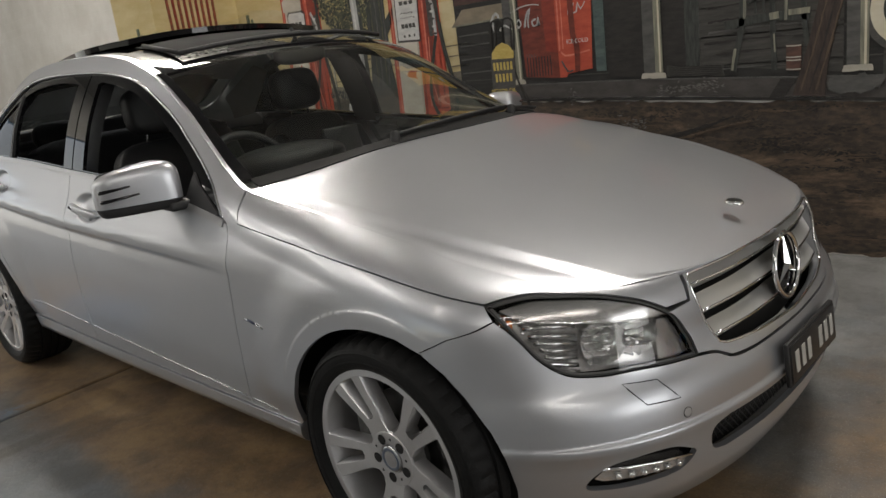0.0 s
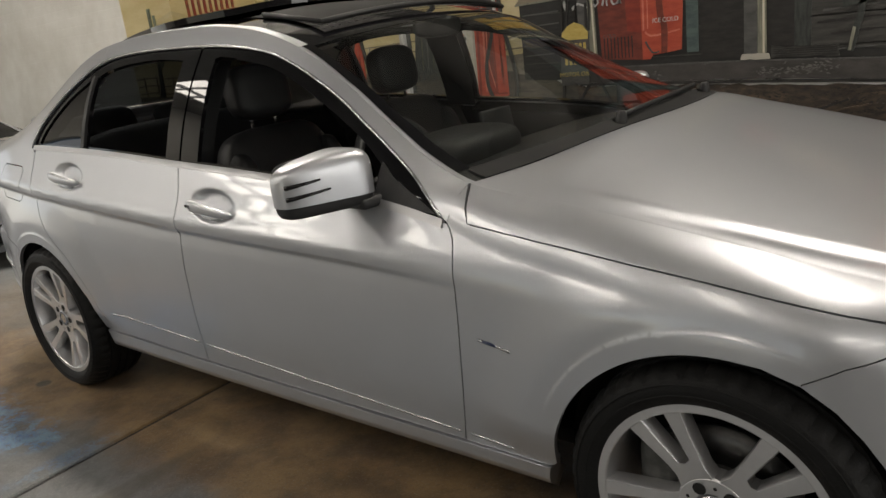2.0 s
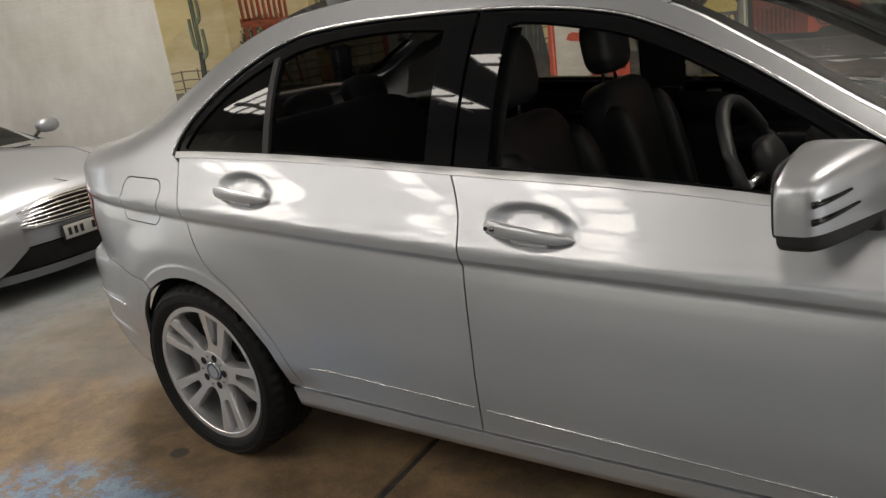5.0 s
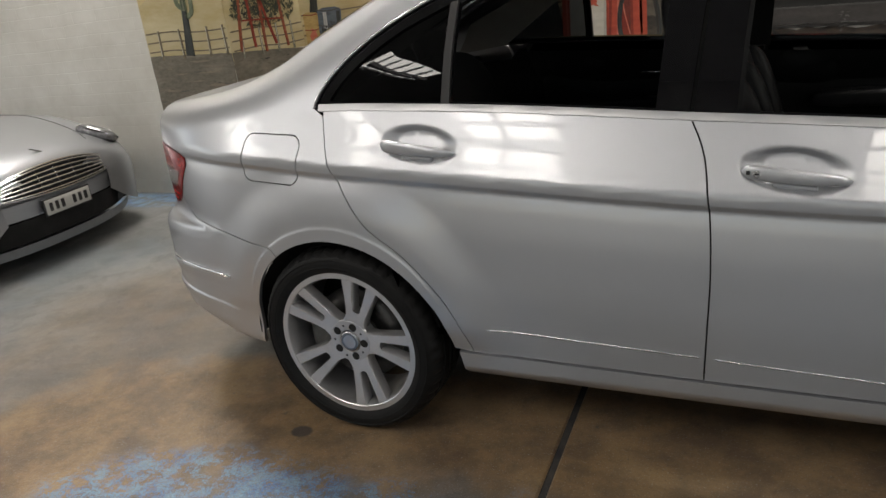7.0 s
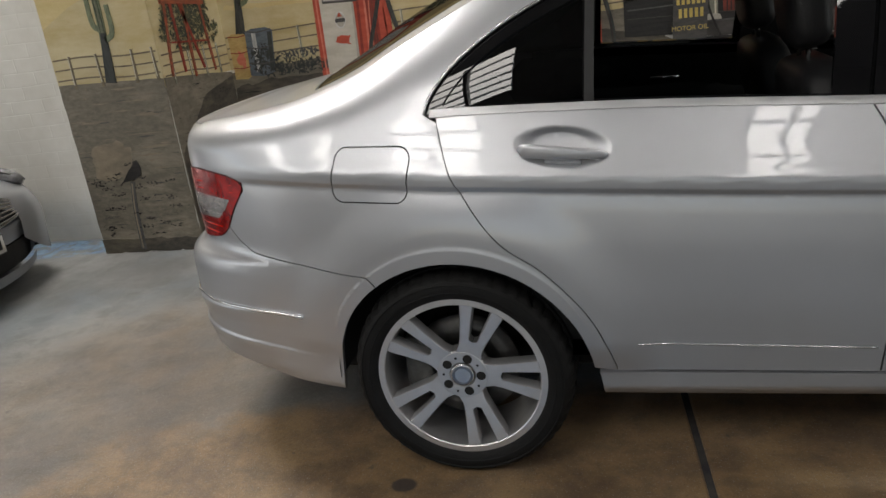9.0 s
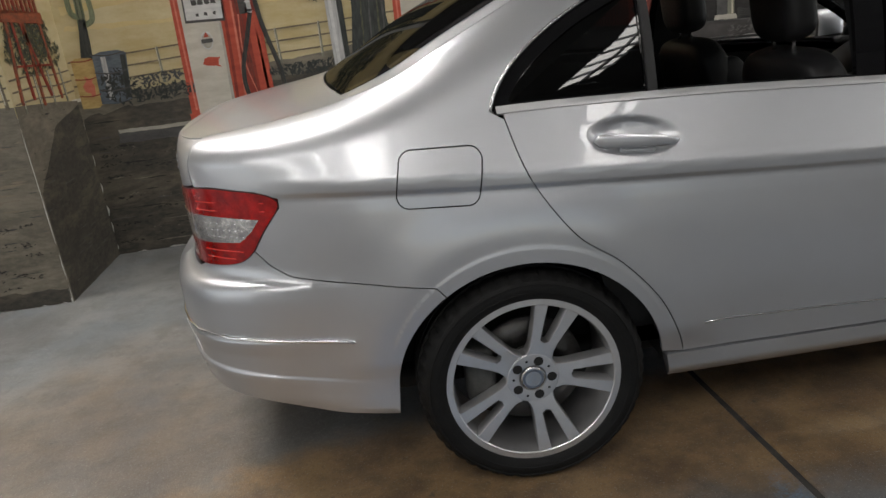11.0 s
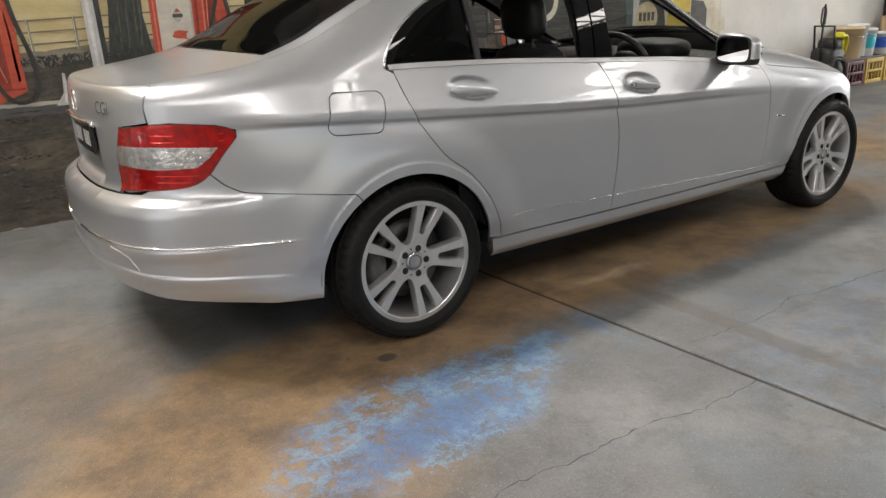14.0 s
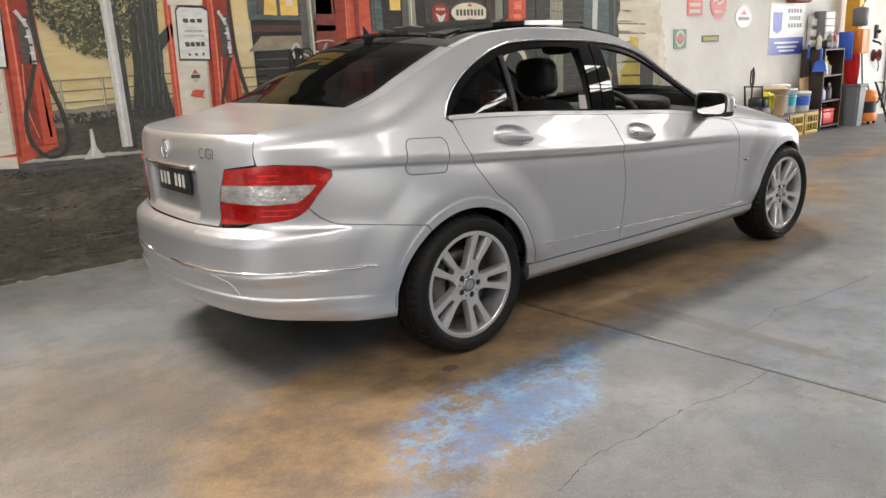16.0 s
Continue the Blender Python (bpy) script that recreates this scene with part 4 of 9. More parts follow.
sheet("roof_header", gs, gt, top, BLACK_GLOSS, car, lift=.001, thick=.01)

# boot lid: its top and its back
gs, gt = np.meshgrid(np.concatenate([np.linspace(float(sx(-.41)), float(sx(-.8)), 24), np.linspace(float(sx(-.8)), LENGTH - .004, 40)[1:]]), np.linspace(-.996, .996, 61), indexing="ij")
sheet("boot_lid", gs, gt, top, PAINT, car, "silver boot lid with a badge")
half = xh((-.870, 1.032), (-.876, .96), (-.872, .92)) + [(float(sy_rear(.50)), .90), (float(sy_rear(.45)), .80), (float(sy_rear(.435)), .70), (float(sy_rear(.43)), .671), (float(sy_rear(.2)), .667), (LENGTH, .667)]
loop = half + [(2 * LENGTH - s, h) for s, h in half[::-1][1:]]
skin("boot_back", loop, side, PAINT, car, step=.02, flip=True, gap=.001)
# bumpers
half = [(LENGTH, .6635), (float(sy_rear(.2)), .6635), (float(sy_rear(.43)), .6675)] + xh((-.925, .677), (-.90, .692), (-.80, .700), (-.742, .714), (-.699, .744)) + xh(*curve2([(-.662, .707), (-.612, .679), (-.562, .669), (-.376, .643), (-.226, .619)])) + xh(*arch(0, .29, R_ARCH, 124.3, 176)) + xh((-.372, .25), (-.548, .265), (-.77, .305)) + [(float(sy_rear(.54)), .335), (float(sy_rear(.3)), .35), (LENGTH, .35)]
loop = half + [(2 * LENGTH - s, h) for s, h in half[::-1][1:-1]]
skin("rear_bumper", loop, side, PAINT, car, gap=.001, step=.018, lines=LIPS[:4] + [[(s, float(lip_z(min(s, 2 * LENGTH - s))) + k) for s in np.linspace(4.35, 2 * LENGTH - 4.35, 130)] for k in (.003, -.005, -.012, -.03, -.056)] + [[(s, h) for s in np.linspace(4.4, 2 * LENGTH - 4.4, 120)] for h in (.502, .496, .488, .465, .44)], flip=True, label="silver rear bumper with a scuffed edge and chrome strip")
half_f = curve2([(0, .492), (.25, .494), (.34, .500), (.39, .521), (.448, .530)], .01)[:-1] + curve2([(.448, .530), (.53, .536), (.61, .542), (.66, .543), (.716, .544), (.787, .555), (.847, .592), (.902, .652), (.9445, .6825)], .008) + [(1.042, .656), (1.108, .624)] + ARCH_FRONT[1:] + [(.93, .235), (.80, .215)] + [(float(sy_front(.5)), .20), (float(sy_front(.25)), .195), (0, .195)]
loop = half_f + [(-s, h) for s, h in half_f[::-1][1:-1]]
intake = [(-.40, .303), (.40, .303)] + curve2([(.40, .303), (.440, .313), (.453, .342), (.440, .375), (.40, .389)], .01)[1:] + [(-.40, .389)] + curve2([(-.40, .389), (-.440, .375), (-.453, .342), (-.440, .313), (-.40, .303)], .01)[1:-1]
FOG = curve2([(.50, .330), (.52, .346), (.573, .366), (.65, .367), (.72, .357), (.765, .325), (.772, .303), (.74, .295), (.621, .293), (.541, .300)], .01, True)
fog2 = [(-s, h) for s, h in FOG[::-1]]
skin("front_bumper", loop, side, PAINT, car, holes=[intake, FOG, fog2], gap=.0008, step=.018, lines=[[(s, h) for s in np.linspace(-.98, .98, 120)] for h in (.418, .410, .402)] + LIPS[4:], flip=True, label="silver front bumper with black intakes")

# ---- what shows behind and between the panels ----
inner = [(3.0, .62), (2.93, .60)] + arch(2.765, .30, .375, 62, 178) + [(2.37, .24), (.40, .24)] + arch(0, .29, .385, 4, 176) + [(-.41, .34), (-.85, .37), (-.86, .90), (-.45, .95), (0, .97)] + [(x, float(belt(sx(x))) - .012) for x in np.linspace(.05, 2.05, 20)] + [(2.3, .77), (2.7, .70), (3.0, .66)]
skin("inner_shell", xh(*inner), side, LINING, car, step=.05, lift=-.035, flip=True, mirror=True, flange=0, label="dark inner body shell")
part("floor_pan", box(3.5, 1.30, .06, .02, at=(1.25, 0, .255)), LINING, car)
for x0 in (0.0, 2.76):
    for far in (-1, 1):
        b = bmesh.new()
        n = 26
        rows = []
        for y in (.828 if x0 < 1 else .735, .60):
            rows.append([b.verts.new((x0 + .375 * math.cos(math.pi * i / n), far * y, .29 + .375 * math.sin(math.pi * i / n))) for i in range(n + 1)])
        for i in range(n):
            b.faces.new((rows[0][i], rows[0][i + 1], rows[1][i + 1], rows[1][i]))
        b.faces.new(rows[1])
        part("wheel_housing", fix(b), LINING, car)
full = [(LENGTH + .9, .655), (LENGTH - .9, .655), (LENGTH - .9, .36), (LENGTH + .9, .36)]
skin("bumper_core", full, side, LINING, car, step=.06, lift=-.05, flip=True, flange=0)
skin("bumper_core", [(-.86, .48), (.86, .48), (.86, .24), (-.86, .24)], side, LINING, car, step=.06, lift=-.05, flip=True, flange=0)


# ---- wheels ----
def wheel_set():
    b = lathe([(.2175, .095), (.2135, -.060), (.2160, -.082), (.2200, -.101), (.2225, -.1035), (.2425, -.1035), (.2450, -.101), (.2455, -.094), (.236, -.088)], 96)
    wheel = sharp(part("wheel", fix(b), ALLOY, car, "silver alloy wheel with five double spokes"), 30)
    b = bmesh.new()
    prof = [(.232, -.090), (.240, -.1060), (.252, -.1140), (.266, -.1175), (.280, -.1165), (.292, -.1110), (.302, -.1000), (.3085, -.088), (.3125, -.070), (.3135, -.062), (.3065, -.060), (.3065, -.052), (.3140, -.050), (.3145, -.022), (.3070, -.020),
            (.3070, -.012), (.3147, -.010), (.3147, .010), (.3070, .012), (.3070, .020), (.3145, .022), (.3140, .050), (.3065, .052), (.3065, .060), (.3135, .062), (.3085, .088), (.300, .100), (.27, .116), (.234, .090)]
    n = 144
    rings = []
    for k, (r, a) in enumerate(prof):
        block = k in (6, 7, 8, 9, 24, 25)
        rings.append([b.verts.new(((r - (.0055 if block and i % 3 == 0 else 0)) * math.cos(2 * math.pi * i / n), a, (r - (.0055 if block and i % 3 == 0 else 0)) * math.sin(2 * math.pi * i / n))) for i in range(n)])
    for u, w in zip(rings, rings[1:]):
        for i in range(n):
            b.faces.new((u[i], u[(i + 1) % n], w[(i + 1) % n], w[i]))
    sharp(part("tyre", fix(b), RUBBER, wheel, "black road tyre with grooved tread"), 28)
    for r, name in ((.262, "tyre_bead"), (.284, "tyre_bead")):
        part(name, lathe([(r - .0025, -.1155), (r, -.1192), (r + .0025, -.1155)], 96), RUBBER, wheel)
    for k in range(5):
        b = bmesh.new()
        for flipv in (1, -1):
            pts = [(.050, 0), (.104, 0), (.110, .0105), (.165, .0180), (.2215, .0250), (.2245, .0660), (.200, .0595), (.150, .0470), (.110, .0385), (.086, .0345), (.072, .0365), (.050, .0420)]
            face = lambda r: -.0830 - .0195 * smooth01(.05, .225, r) + .004 * math.sin(math.pi * min(1, max(0, (r - .06) / .16)))
            front = [b.verts.new((u, float(face(u)), flipv * v)) for u, v in pts]
            mid = [b.verts.new((u + (.0015 if i == 0 else 0), float(face(u)) + .004, flipv * v)) for i, (u, v) in enumerate(pts)]
            cu, cv = .14, .030
            front2 = []
            for vtx, (u, v) in zip(front, pts):
                vtx.co.x += .0025 * (1 if u < cu else -1) * (0 if u < .06 or u > .215 else 1)
                vtx.co.z += flipv * .0030 * (1 if v < cv else -1) * (0 if v < .001 else 1)
            back = [b.verts.new((u, float(face(u)) + .040, flipv * (v * .96 + .0008))) for u, v in pts]
            m = len(pts)
            b.faces.new(front)
            for i in range(m):
                j = (i + 1) % m
                b.faces.new((front[i], front[j], mid[j], mid[i]))
                b.faces.new((mid[i], mid[j], back[j], back[i]))
            b.faces.new(back[::-1])
        fix(b)
        sharp(part("spoke", b, ALLOY, wheel, m=pose(0, 0, 0, 0, -(72 * k - 3), 0)), 40)
    b = lathe([(.074, -.040), (.074, -.080), (.070, -.0845), (.045, -.0850), (.038, -.0838), (.034, -.078)], 60)
    b = cap(b, .0705, -.050)
    sharp(part("hub", fix(b), ALLOY, wheel))
    b = lathe([(.0335, -.070), (.0335, -.0860), (.0315, -.0880), (.0290, -.0885)], 48)
    cap(b, .0290, -.0885, 48)
    sharp(part("hub_cap", fix(b), SATIN, wheel, "round hub cap with a dark ring"))
    part("hub_ring", lathe([(.0295, -.0886), (.0290, -.0893), (.0225, -.0893), (.0220, -.0886)], 48), material("badge_blue", (.09, .11, .15), rough=.3), wheel)
    for k in range(5):
        a = radians(-3 + 72 * k)
        at = (.0520 * math.cos(a), 0, .0520 * math.sin(a))
        b = lathe([(.0135, -.0858), (.0125, -.0855), (.0120, -.0600)], 20, at=at)
        part("bolt_well", fix(b), LINING, wheel)
        b = lathe([(.0085, -.062), (.0085, -.074), (.0070, -.077)], 6, at=at)
        cap(b, .0070, -.077, 6, at=at)
        part("wheel_bolt", fix(b), SATIN, wheel, smooth=False)
        a += radians(36)
        # flat dark discs stand for the shade inside small holes and bolt wells
        part("hub_hole_shade", cap(bmesh.new(), .0038, -.0862, 12, at=(.0540 * math.cos(a), 0, .0540 * math.sin(a))), LINING, wheel)
        part("bolt_well_shade", cap(bmesh.new(), .0132, -.0857, 20, at=at), LINING, wheel)
    b = lathe([(.155, -.022), (.155, -.012), (.07, -.012), (.07, -.022)], 64, closed=True)
    part("brake_disc", fix(b), DISC, wheel)
    part("brake_drum", cap(lathe([(.07, -.06), (.07, -.01)], 40), .07, -.045, 40), CALIPER, wheel)
    return wheel


wheel = wheel_set()
wheel.matrix_local = pose(0, -.772, .312)
w2 = copy_thing(wheel, pose(2.76, -.772, .312, 0, 21, 0))
copy_thing(wheel, pose(0, .772, .312, 0, 0, 180))
copy_thing(wheel, pose(2.76, .772, .312, 0, 0, 180))
for x, far, turn in ((0, -1, 0), (2.76, -1, 180), (0, 1, 0), (2.76, 1, 180)):
    b = box(.085, .085, .17, .02, at=(-.135 if not turn else -.13, 0, .01))
    part("brake_caliper", b, CALIPER, car, m=pose(x, far * .775, .312, 0, 0, 0))


# ---- lamps, grille and trim ----
def on(x, h, lift=0.0):
    """A point of the skin and its outward normal, as vectors."""
    s = float(sx(x)) if not isinstance(x, tuple) else x[0]
    p = Vector([float(v) for v in side(s, h)])
    a = Vector([float(v) for v in side(s + .004, h)]) - Vector([float(v) for v in side(s - .004, h)])
    b = Vector([float(v) for v in side(s, h + .004)]) - Vector([float(v) for v in side(s, h - .004)])
    n = b.cross(a).normalized()
    return p + n * lift, n


def facing(x, h, lift=0.0):
    """A pose on the skin: local z outward, local y upward."""
    p, n = on(x, h, lift)
    right = Vector((0, 0, 1)).cross(n).normalized()
    up = n.cross(right)
    return Matrix(((right.x, up.x, n.x, p.x), (right.y, up.y, n.y, p.y), (right.z, up.z, n.z, p.z), (0, 0, 0, 1)))


HL = curve2([(.965, .708), (.919, .713), (.86, .714), (.802, .709), (.73, .703), (.664, .693), (.576, .667), (.51, .638), (.481, .612), (.458, .573), (.45, .535)], .008)[:-1] + curve2([(.45, .535), (.53, .541), (.61, .547), (.66, .548), (.716, .549), (.787, .560), (.847, .597), (.902, .656), (.94, .690), (.965, .708)], .008)[:-1]
LAMP_GREY = material("lamp_shade", (.58, .57, .56), rough=.2, metal=.8, vary=.15, scale=12)
LAMP_FRAME = material("lamp_frame", (.10, .10, .10), rough=.4, metal=.3)
HOUSING = material("lamp_housing", (.78, .77, .76), rough=.25, metal=.7, base2=(.38, .37, .36), scale=18, bump=.4, bump_scale=30)
for far in (1, -1):
    surf = side if far > 0 else (lambda s, h: (lambda p: (p[0], -p[1], p[2]))(side(s, h)))
    fl = far > 0
    lens = skin("headlamp", HL, surf, LENS, car, step=.02, gap=.001, lift=.001, flip=fl, flange=0, label="clear headlamp with chrome reflectors")[0]
    skin("lamp_bezel", HL, surf, HOUSING, lens, step=.03, gap=.003, lift=-.050, flip=fl, flange=-.046)
    rim_in = [tuple(p) for p in shrink(dense(HL, .012), .0055)]
    rim_out = [tuple(p) for p in shrink(dense(HL, .012), -.002)]
    skin("lamp_rim", rim_out, surf, LAMP_FRAME, lens, holes=[rim_in], step=.012, gap=0, lift=-.003, flip=fl, flange=0)
    shelf = [(.935, .7005), (.86, .7065), (.802, .702), (.73, .696), (.664, .686), (.576, .660), (.522, .637), (.505, .629), (.56, .632), (.63, .638), (.70, .645), (.77, .653), (.84, .664), (.90, .682)]
    skin("lamp_brow", shelf, surf, LAMP_GREY, lens, step=.02, gap=0, lift=-.012, flip=fl, flange=.03)
    skin("lamp_end", [(.528, .622), (.497, .619), (.474, .596), (.460, .566), (.455, .545), (.50, .545), (.545, .550), (.540, .585)], surf, LAMP_GREY, lens, step=.02, gap=0, lift=-.020, flip=fl, flange=.02)
    edge = [on((q, 0), h, -.011)[0] for q, h in shelf[7:]]
    part("brow_edge", tube([(p.x, far * p.y, p.z) for p in edge], .0022, 6), LAMP_BOWL, lens)
    for k in range(7):
        a = [(.88 - .012 * k, .654 - .015 * k), (.82, .648 - .015 * k), (.755, .640 - .015 * k)]
        ridge = [tuple(float(v) for v in surf(s, h)) for s, h in a]
        part("reflector_ridge", tube([(p[0] - .020, p[1] * .974, p[2]) for p in ridge], .0055, 6), LAMP_BOWL, lens)
    rnd = random.Random(7)
    for k in range(80):
        u, h = (rnd.uniform(.84, .93) if k % 2 else rnd.uniform(.56, .74)), rnd.uniform(.555, .68)
        if not bool(inside(np.array([u]), np.array([h]), shrink(dense(HL, .02), .022))[0]):
            continue
        m = facing((u, 0), h, -.030)
        if far < 0:
            m = Matrix.Diagonal((1, -1, 1, 1)) @ m @ Matrix.Diagonal((-1, 1, 1, 1))
        b = box(rnd.uniform(.006, .030), rnd.uniform(.004, .014), .003, .0012, 1)
        part("reflector_facet", b, LAMP_BOWL, lens, m=m @ pose(0, 0, 0, rnd.uniform(-50, 50), rnd.uniform(-40, 40), rnd.uniform(-25, 25)))
    for s, h, r, mat in ((.69, .610, .050, LAMP_BOWL), (.585, .607, .042, LAMP_BOWL), (.925, .680, .017, LAMP_BOWL)):
        m = facing((s, 0), h, -.050)
        if far < 0:
            m = Matrix.Diagonal((1, -1, 1, 1)) @ m @ Matrix.Diagonal((-1, 1, 1, 1))
        b = lathe([(r, .034), (r * .97, .028), (r * .8, .004), (r * .45, -.012), (r * .30, -.014)], 28, axis="z")
        part("reflector", fix(b), mat, lens, m=m)
        b = bmesh.new()
        bmesh.ops.create_uvsphere(b, u_segments=20, v_segments=12, radius=r * .46)
        part("bulb_lens", b, GLASS if r > .04 else AMBER, lens, m=m)
        for k in range(5):
            b = tube([(-r * .9, r * (-.62 + .31 * k), .02), (0, r * (-.62 + .31 * k), .027), (r * .9, r * (-.62 + .31 * k), .02)], .0016, 5)
            part("lens_rib", b, LAMP_BOWL, lens, m=m)
    b = box(.012, .022, .010, .003)
    m = facing((.91, 0), .672, -.016)
    if far < 0:
        m = Matrix.Diagonal((1, -1, 1, 1)) @ m @ Matrix.Diagonal((-1, 1, 1, 1))
    part("side_marker", b, AMBER, lens, m=m)
    # seal round the lamp
    pts = []
    for s, h in dense(HL, .03):
        q = surf(s, h)
        pts.append(tuple(float(v) for v in q))
    part("lamp_seal", tube(pts, .0013, 5, closed=True), SEAL, lens)

TLP = xh(*curve2([(-.600, .872), (-.612, .888), (-.66, .903), (-.80, .915), (-.868, .913)], .01)) + [(float(sy_rear(.508)), .898), (float(sy_rear(.458)), .80), (float(sy_rear(.444)), .70), (float(sy_rear(.447)), .678)] + xh(*curve2([(-.90, .694), (-.80, .7015), (-.742, .7155), (-.699, .7465), (-.657, .799), (-.610, .852), (-.600, .872)], .01)[:-1])
TLC = [(float(sy_rear(.478)), .838)] + xh((-.86, .842), (-.76, .838), (-.662, .833), (-.690, .802), (-.735, .770), (-.84, .766)) + [(float(sy_rear(.456)), .772)]
TLW = xh((-.70, .893), (-.80, .899), (-.862, .896), (-.865, .882), (-.80, .885), (-.70, .880))
for far in (1, -1):
    surf = side if far > 0 else (lambda s, h: (lambda p: (p[0], -p[1], p[2]))(side(s, h)))
    fl = far > 0
    tail = skin("tail_lamp", TLP, surf, RED_LENS, car, step=.02, gap=.0008, lift=.004, flip=fl, flange=.03, label="red tail lamp with a clear middle band")[0]
    clear = skin("reversing_lens", TLC, surf, CLEAR_LENS, tail, step=.02, gap=0, lift=.0055, flip=fl, flange=.004)[0]
    for k in range(7):
        for r in range(3):
            p = [float(v) for v in surf(float(sx(-.72 - .020 * k)), .784 + .018 * r)]
            b = bmesh.new()
            bmesh.ops.create_uvsphere(b, u_segments=8, v_segments=6, radius=.0065)
            part("facet", b, LAMP_BOWL, clear, m=Matrix.Translation(p))
    pts = [tuple(float(v) for v in surf(s, h)) for s, h in dense(TLP, .03)]
    part("lamp_seal", tube(pts, .0014, 5, closed=True), SEAL, tail)
    # bright lines across the red lens, coloured as if lit
    for z0 in (.722, .744, .856, .878):
        x_end = float(np.interp(z0, (.70, .7155, .7465, .799, .852, .90), (-.80, -.742, -.699, -.657, -.61, -.61))) - .028
        a = [(float(sy_rear(.525)), z0)] + xh((-.86, z0 + .001), (-.81, z0), (x_end, z0 - .001))
        pts = [tuple(float(v) for v in surf(s, h)) for s, h in a]
        part("lens_rib", tube([(p[0] - .004, p[1] * 1.004, p[2]) for p in pts], .0016, 5), RED_LIT_RIB, tail)

# grille
OPEN_H = [(.2, .703)] + curve2([(.38, .699), (.408, .697), (.423, .681), (.416, .639), (.392, .586), (.372, .550), (.345, .531), (.207, .519)], .012)
OPEN = [(-s, h) for s, h in OPEN_H[::-1]] + [(0, .705)] + OPEN_H + [(0, .510)]
y_f = sy_front
SURR_H = [(.2, .7115), (.43, .703), (.436, .640), (.507, .633)] + curve2([(.507, .633), (.477, .609), (.454, .572), (.446, .534)], .01)[1:] + curve2([(.446, .534), (.39, .525), (.34, .504), (.25, .498)], .01)[1:]
SURR = [(-s, h) for s, h in SURR_H[::-1]] + [(0, .7125)] + SURR_H + [(0, .495)]
grille = skin("grille_surround", SURR, side, PAINT, car, holes=[OPEN], step=.018, flip=True, gap=.002, lift=.002, flange=.03)[0]
skin("grille_back", OPEN, side, LINING, grille, step=.04, gap=0, lift=-.05, flip=True, flange=0)
pts = [tuple(float(v) for v in side(s, h)) for s, h in dense(OPEN, .03)]
part("grille_rim", tube(pts, .004, 6, closed=True), CHROME, grille)
for z0, z1, w0, w1 in ((.662, .692, .404, .412), (.606, .636, .386, .400), (.549, .580, .356, .376)):
    loop = [(-float(y_f(w1)), z1), (0, z1 + .004), (float(y_f(w1)), z1), (float(y_f(w0)), z0), (0, z0 + .004), (-float(y_f(w0)), z0)]

    def tilted(s, h, z0=z0, z1=z1):
        p = side(s, h)
        return p[0] - .006 - .020 * (h - z0) / (z1 - z0), p[1], p[2]
    slat = skin("slat", loop, tilted, GRILLE_GREY, grille, step=.02, gap=0, flip=True, flange=.02, label="pale grey grille blade with bright edge")[0]
    pts = [tuple(float(v) for v in tilted(s, z0 + .003)) for s in np.linspace(-float(y_f(w0)), float(y_f(w0)), 24)]
    part("slat_edge", tube(pts, .0035, 6), CHROME, slat)
star_m = facing((0.0, 0), .612, .012)
ring = []
for i in range(48):
    a = 2 * math.pi * i / 48
    ring.append((.081 * math.cos(a), .081 * math.sin(a), 0))
emblem = part("emblem_ring", tube(ring, .0068, 8, closed=True), CHROME, grille, "round chrome grille emblem", m=star_m)
for k in range(3):
    b = bmesh.new()
    tip, l, r, top_v, bot = (b.verts.new(p) for p in ((0, .079, 0), (-.0125, -.004, 0), (.0125, -.004, 0), (0, 0, .011), (0, 0, -.008)))
    for f in ((tip, l, top_v), (tip, top_v, r), (tip, bot, l), (tip, r, bot), (l, r, top_v), (l, bot, r)):
        b.faces.new(f)
    part("emblem_arm", fix(b), CHROME, emblem, smooth=False, m=pose(0, 0, 0, 0, 0, 120 * k))
part("emblem_back", cap(bmesh.new(), .078, -.008, 40, axis="z"), BLACK_GLOSS, grille, m=star_m)

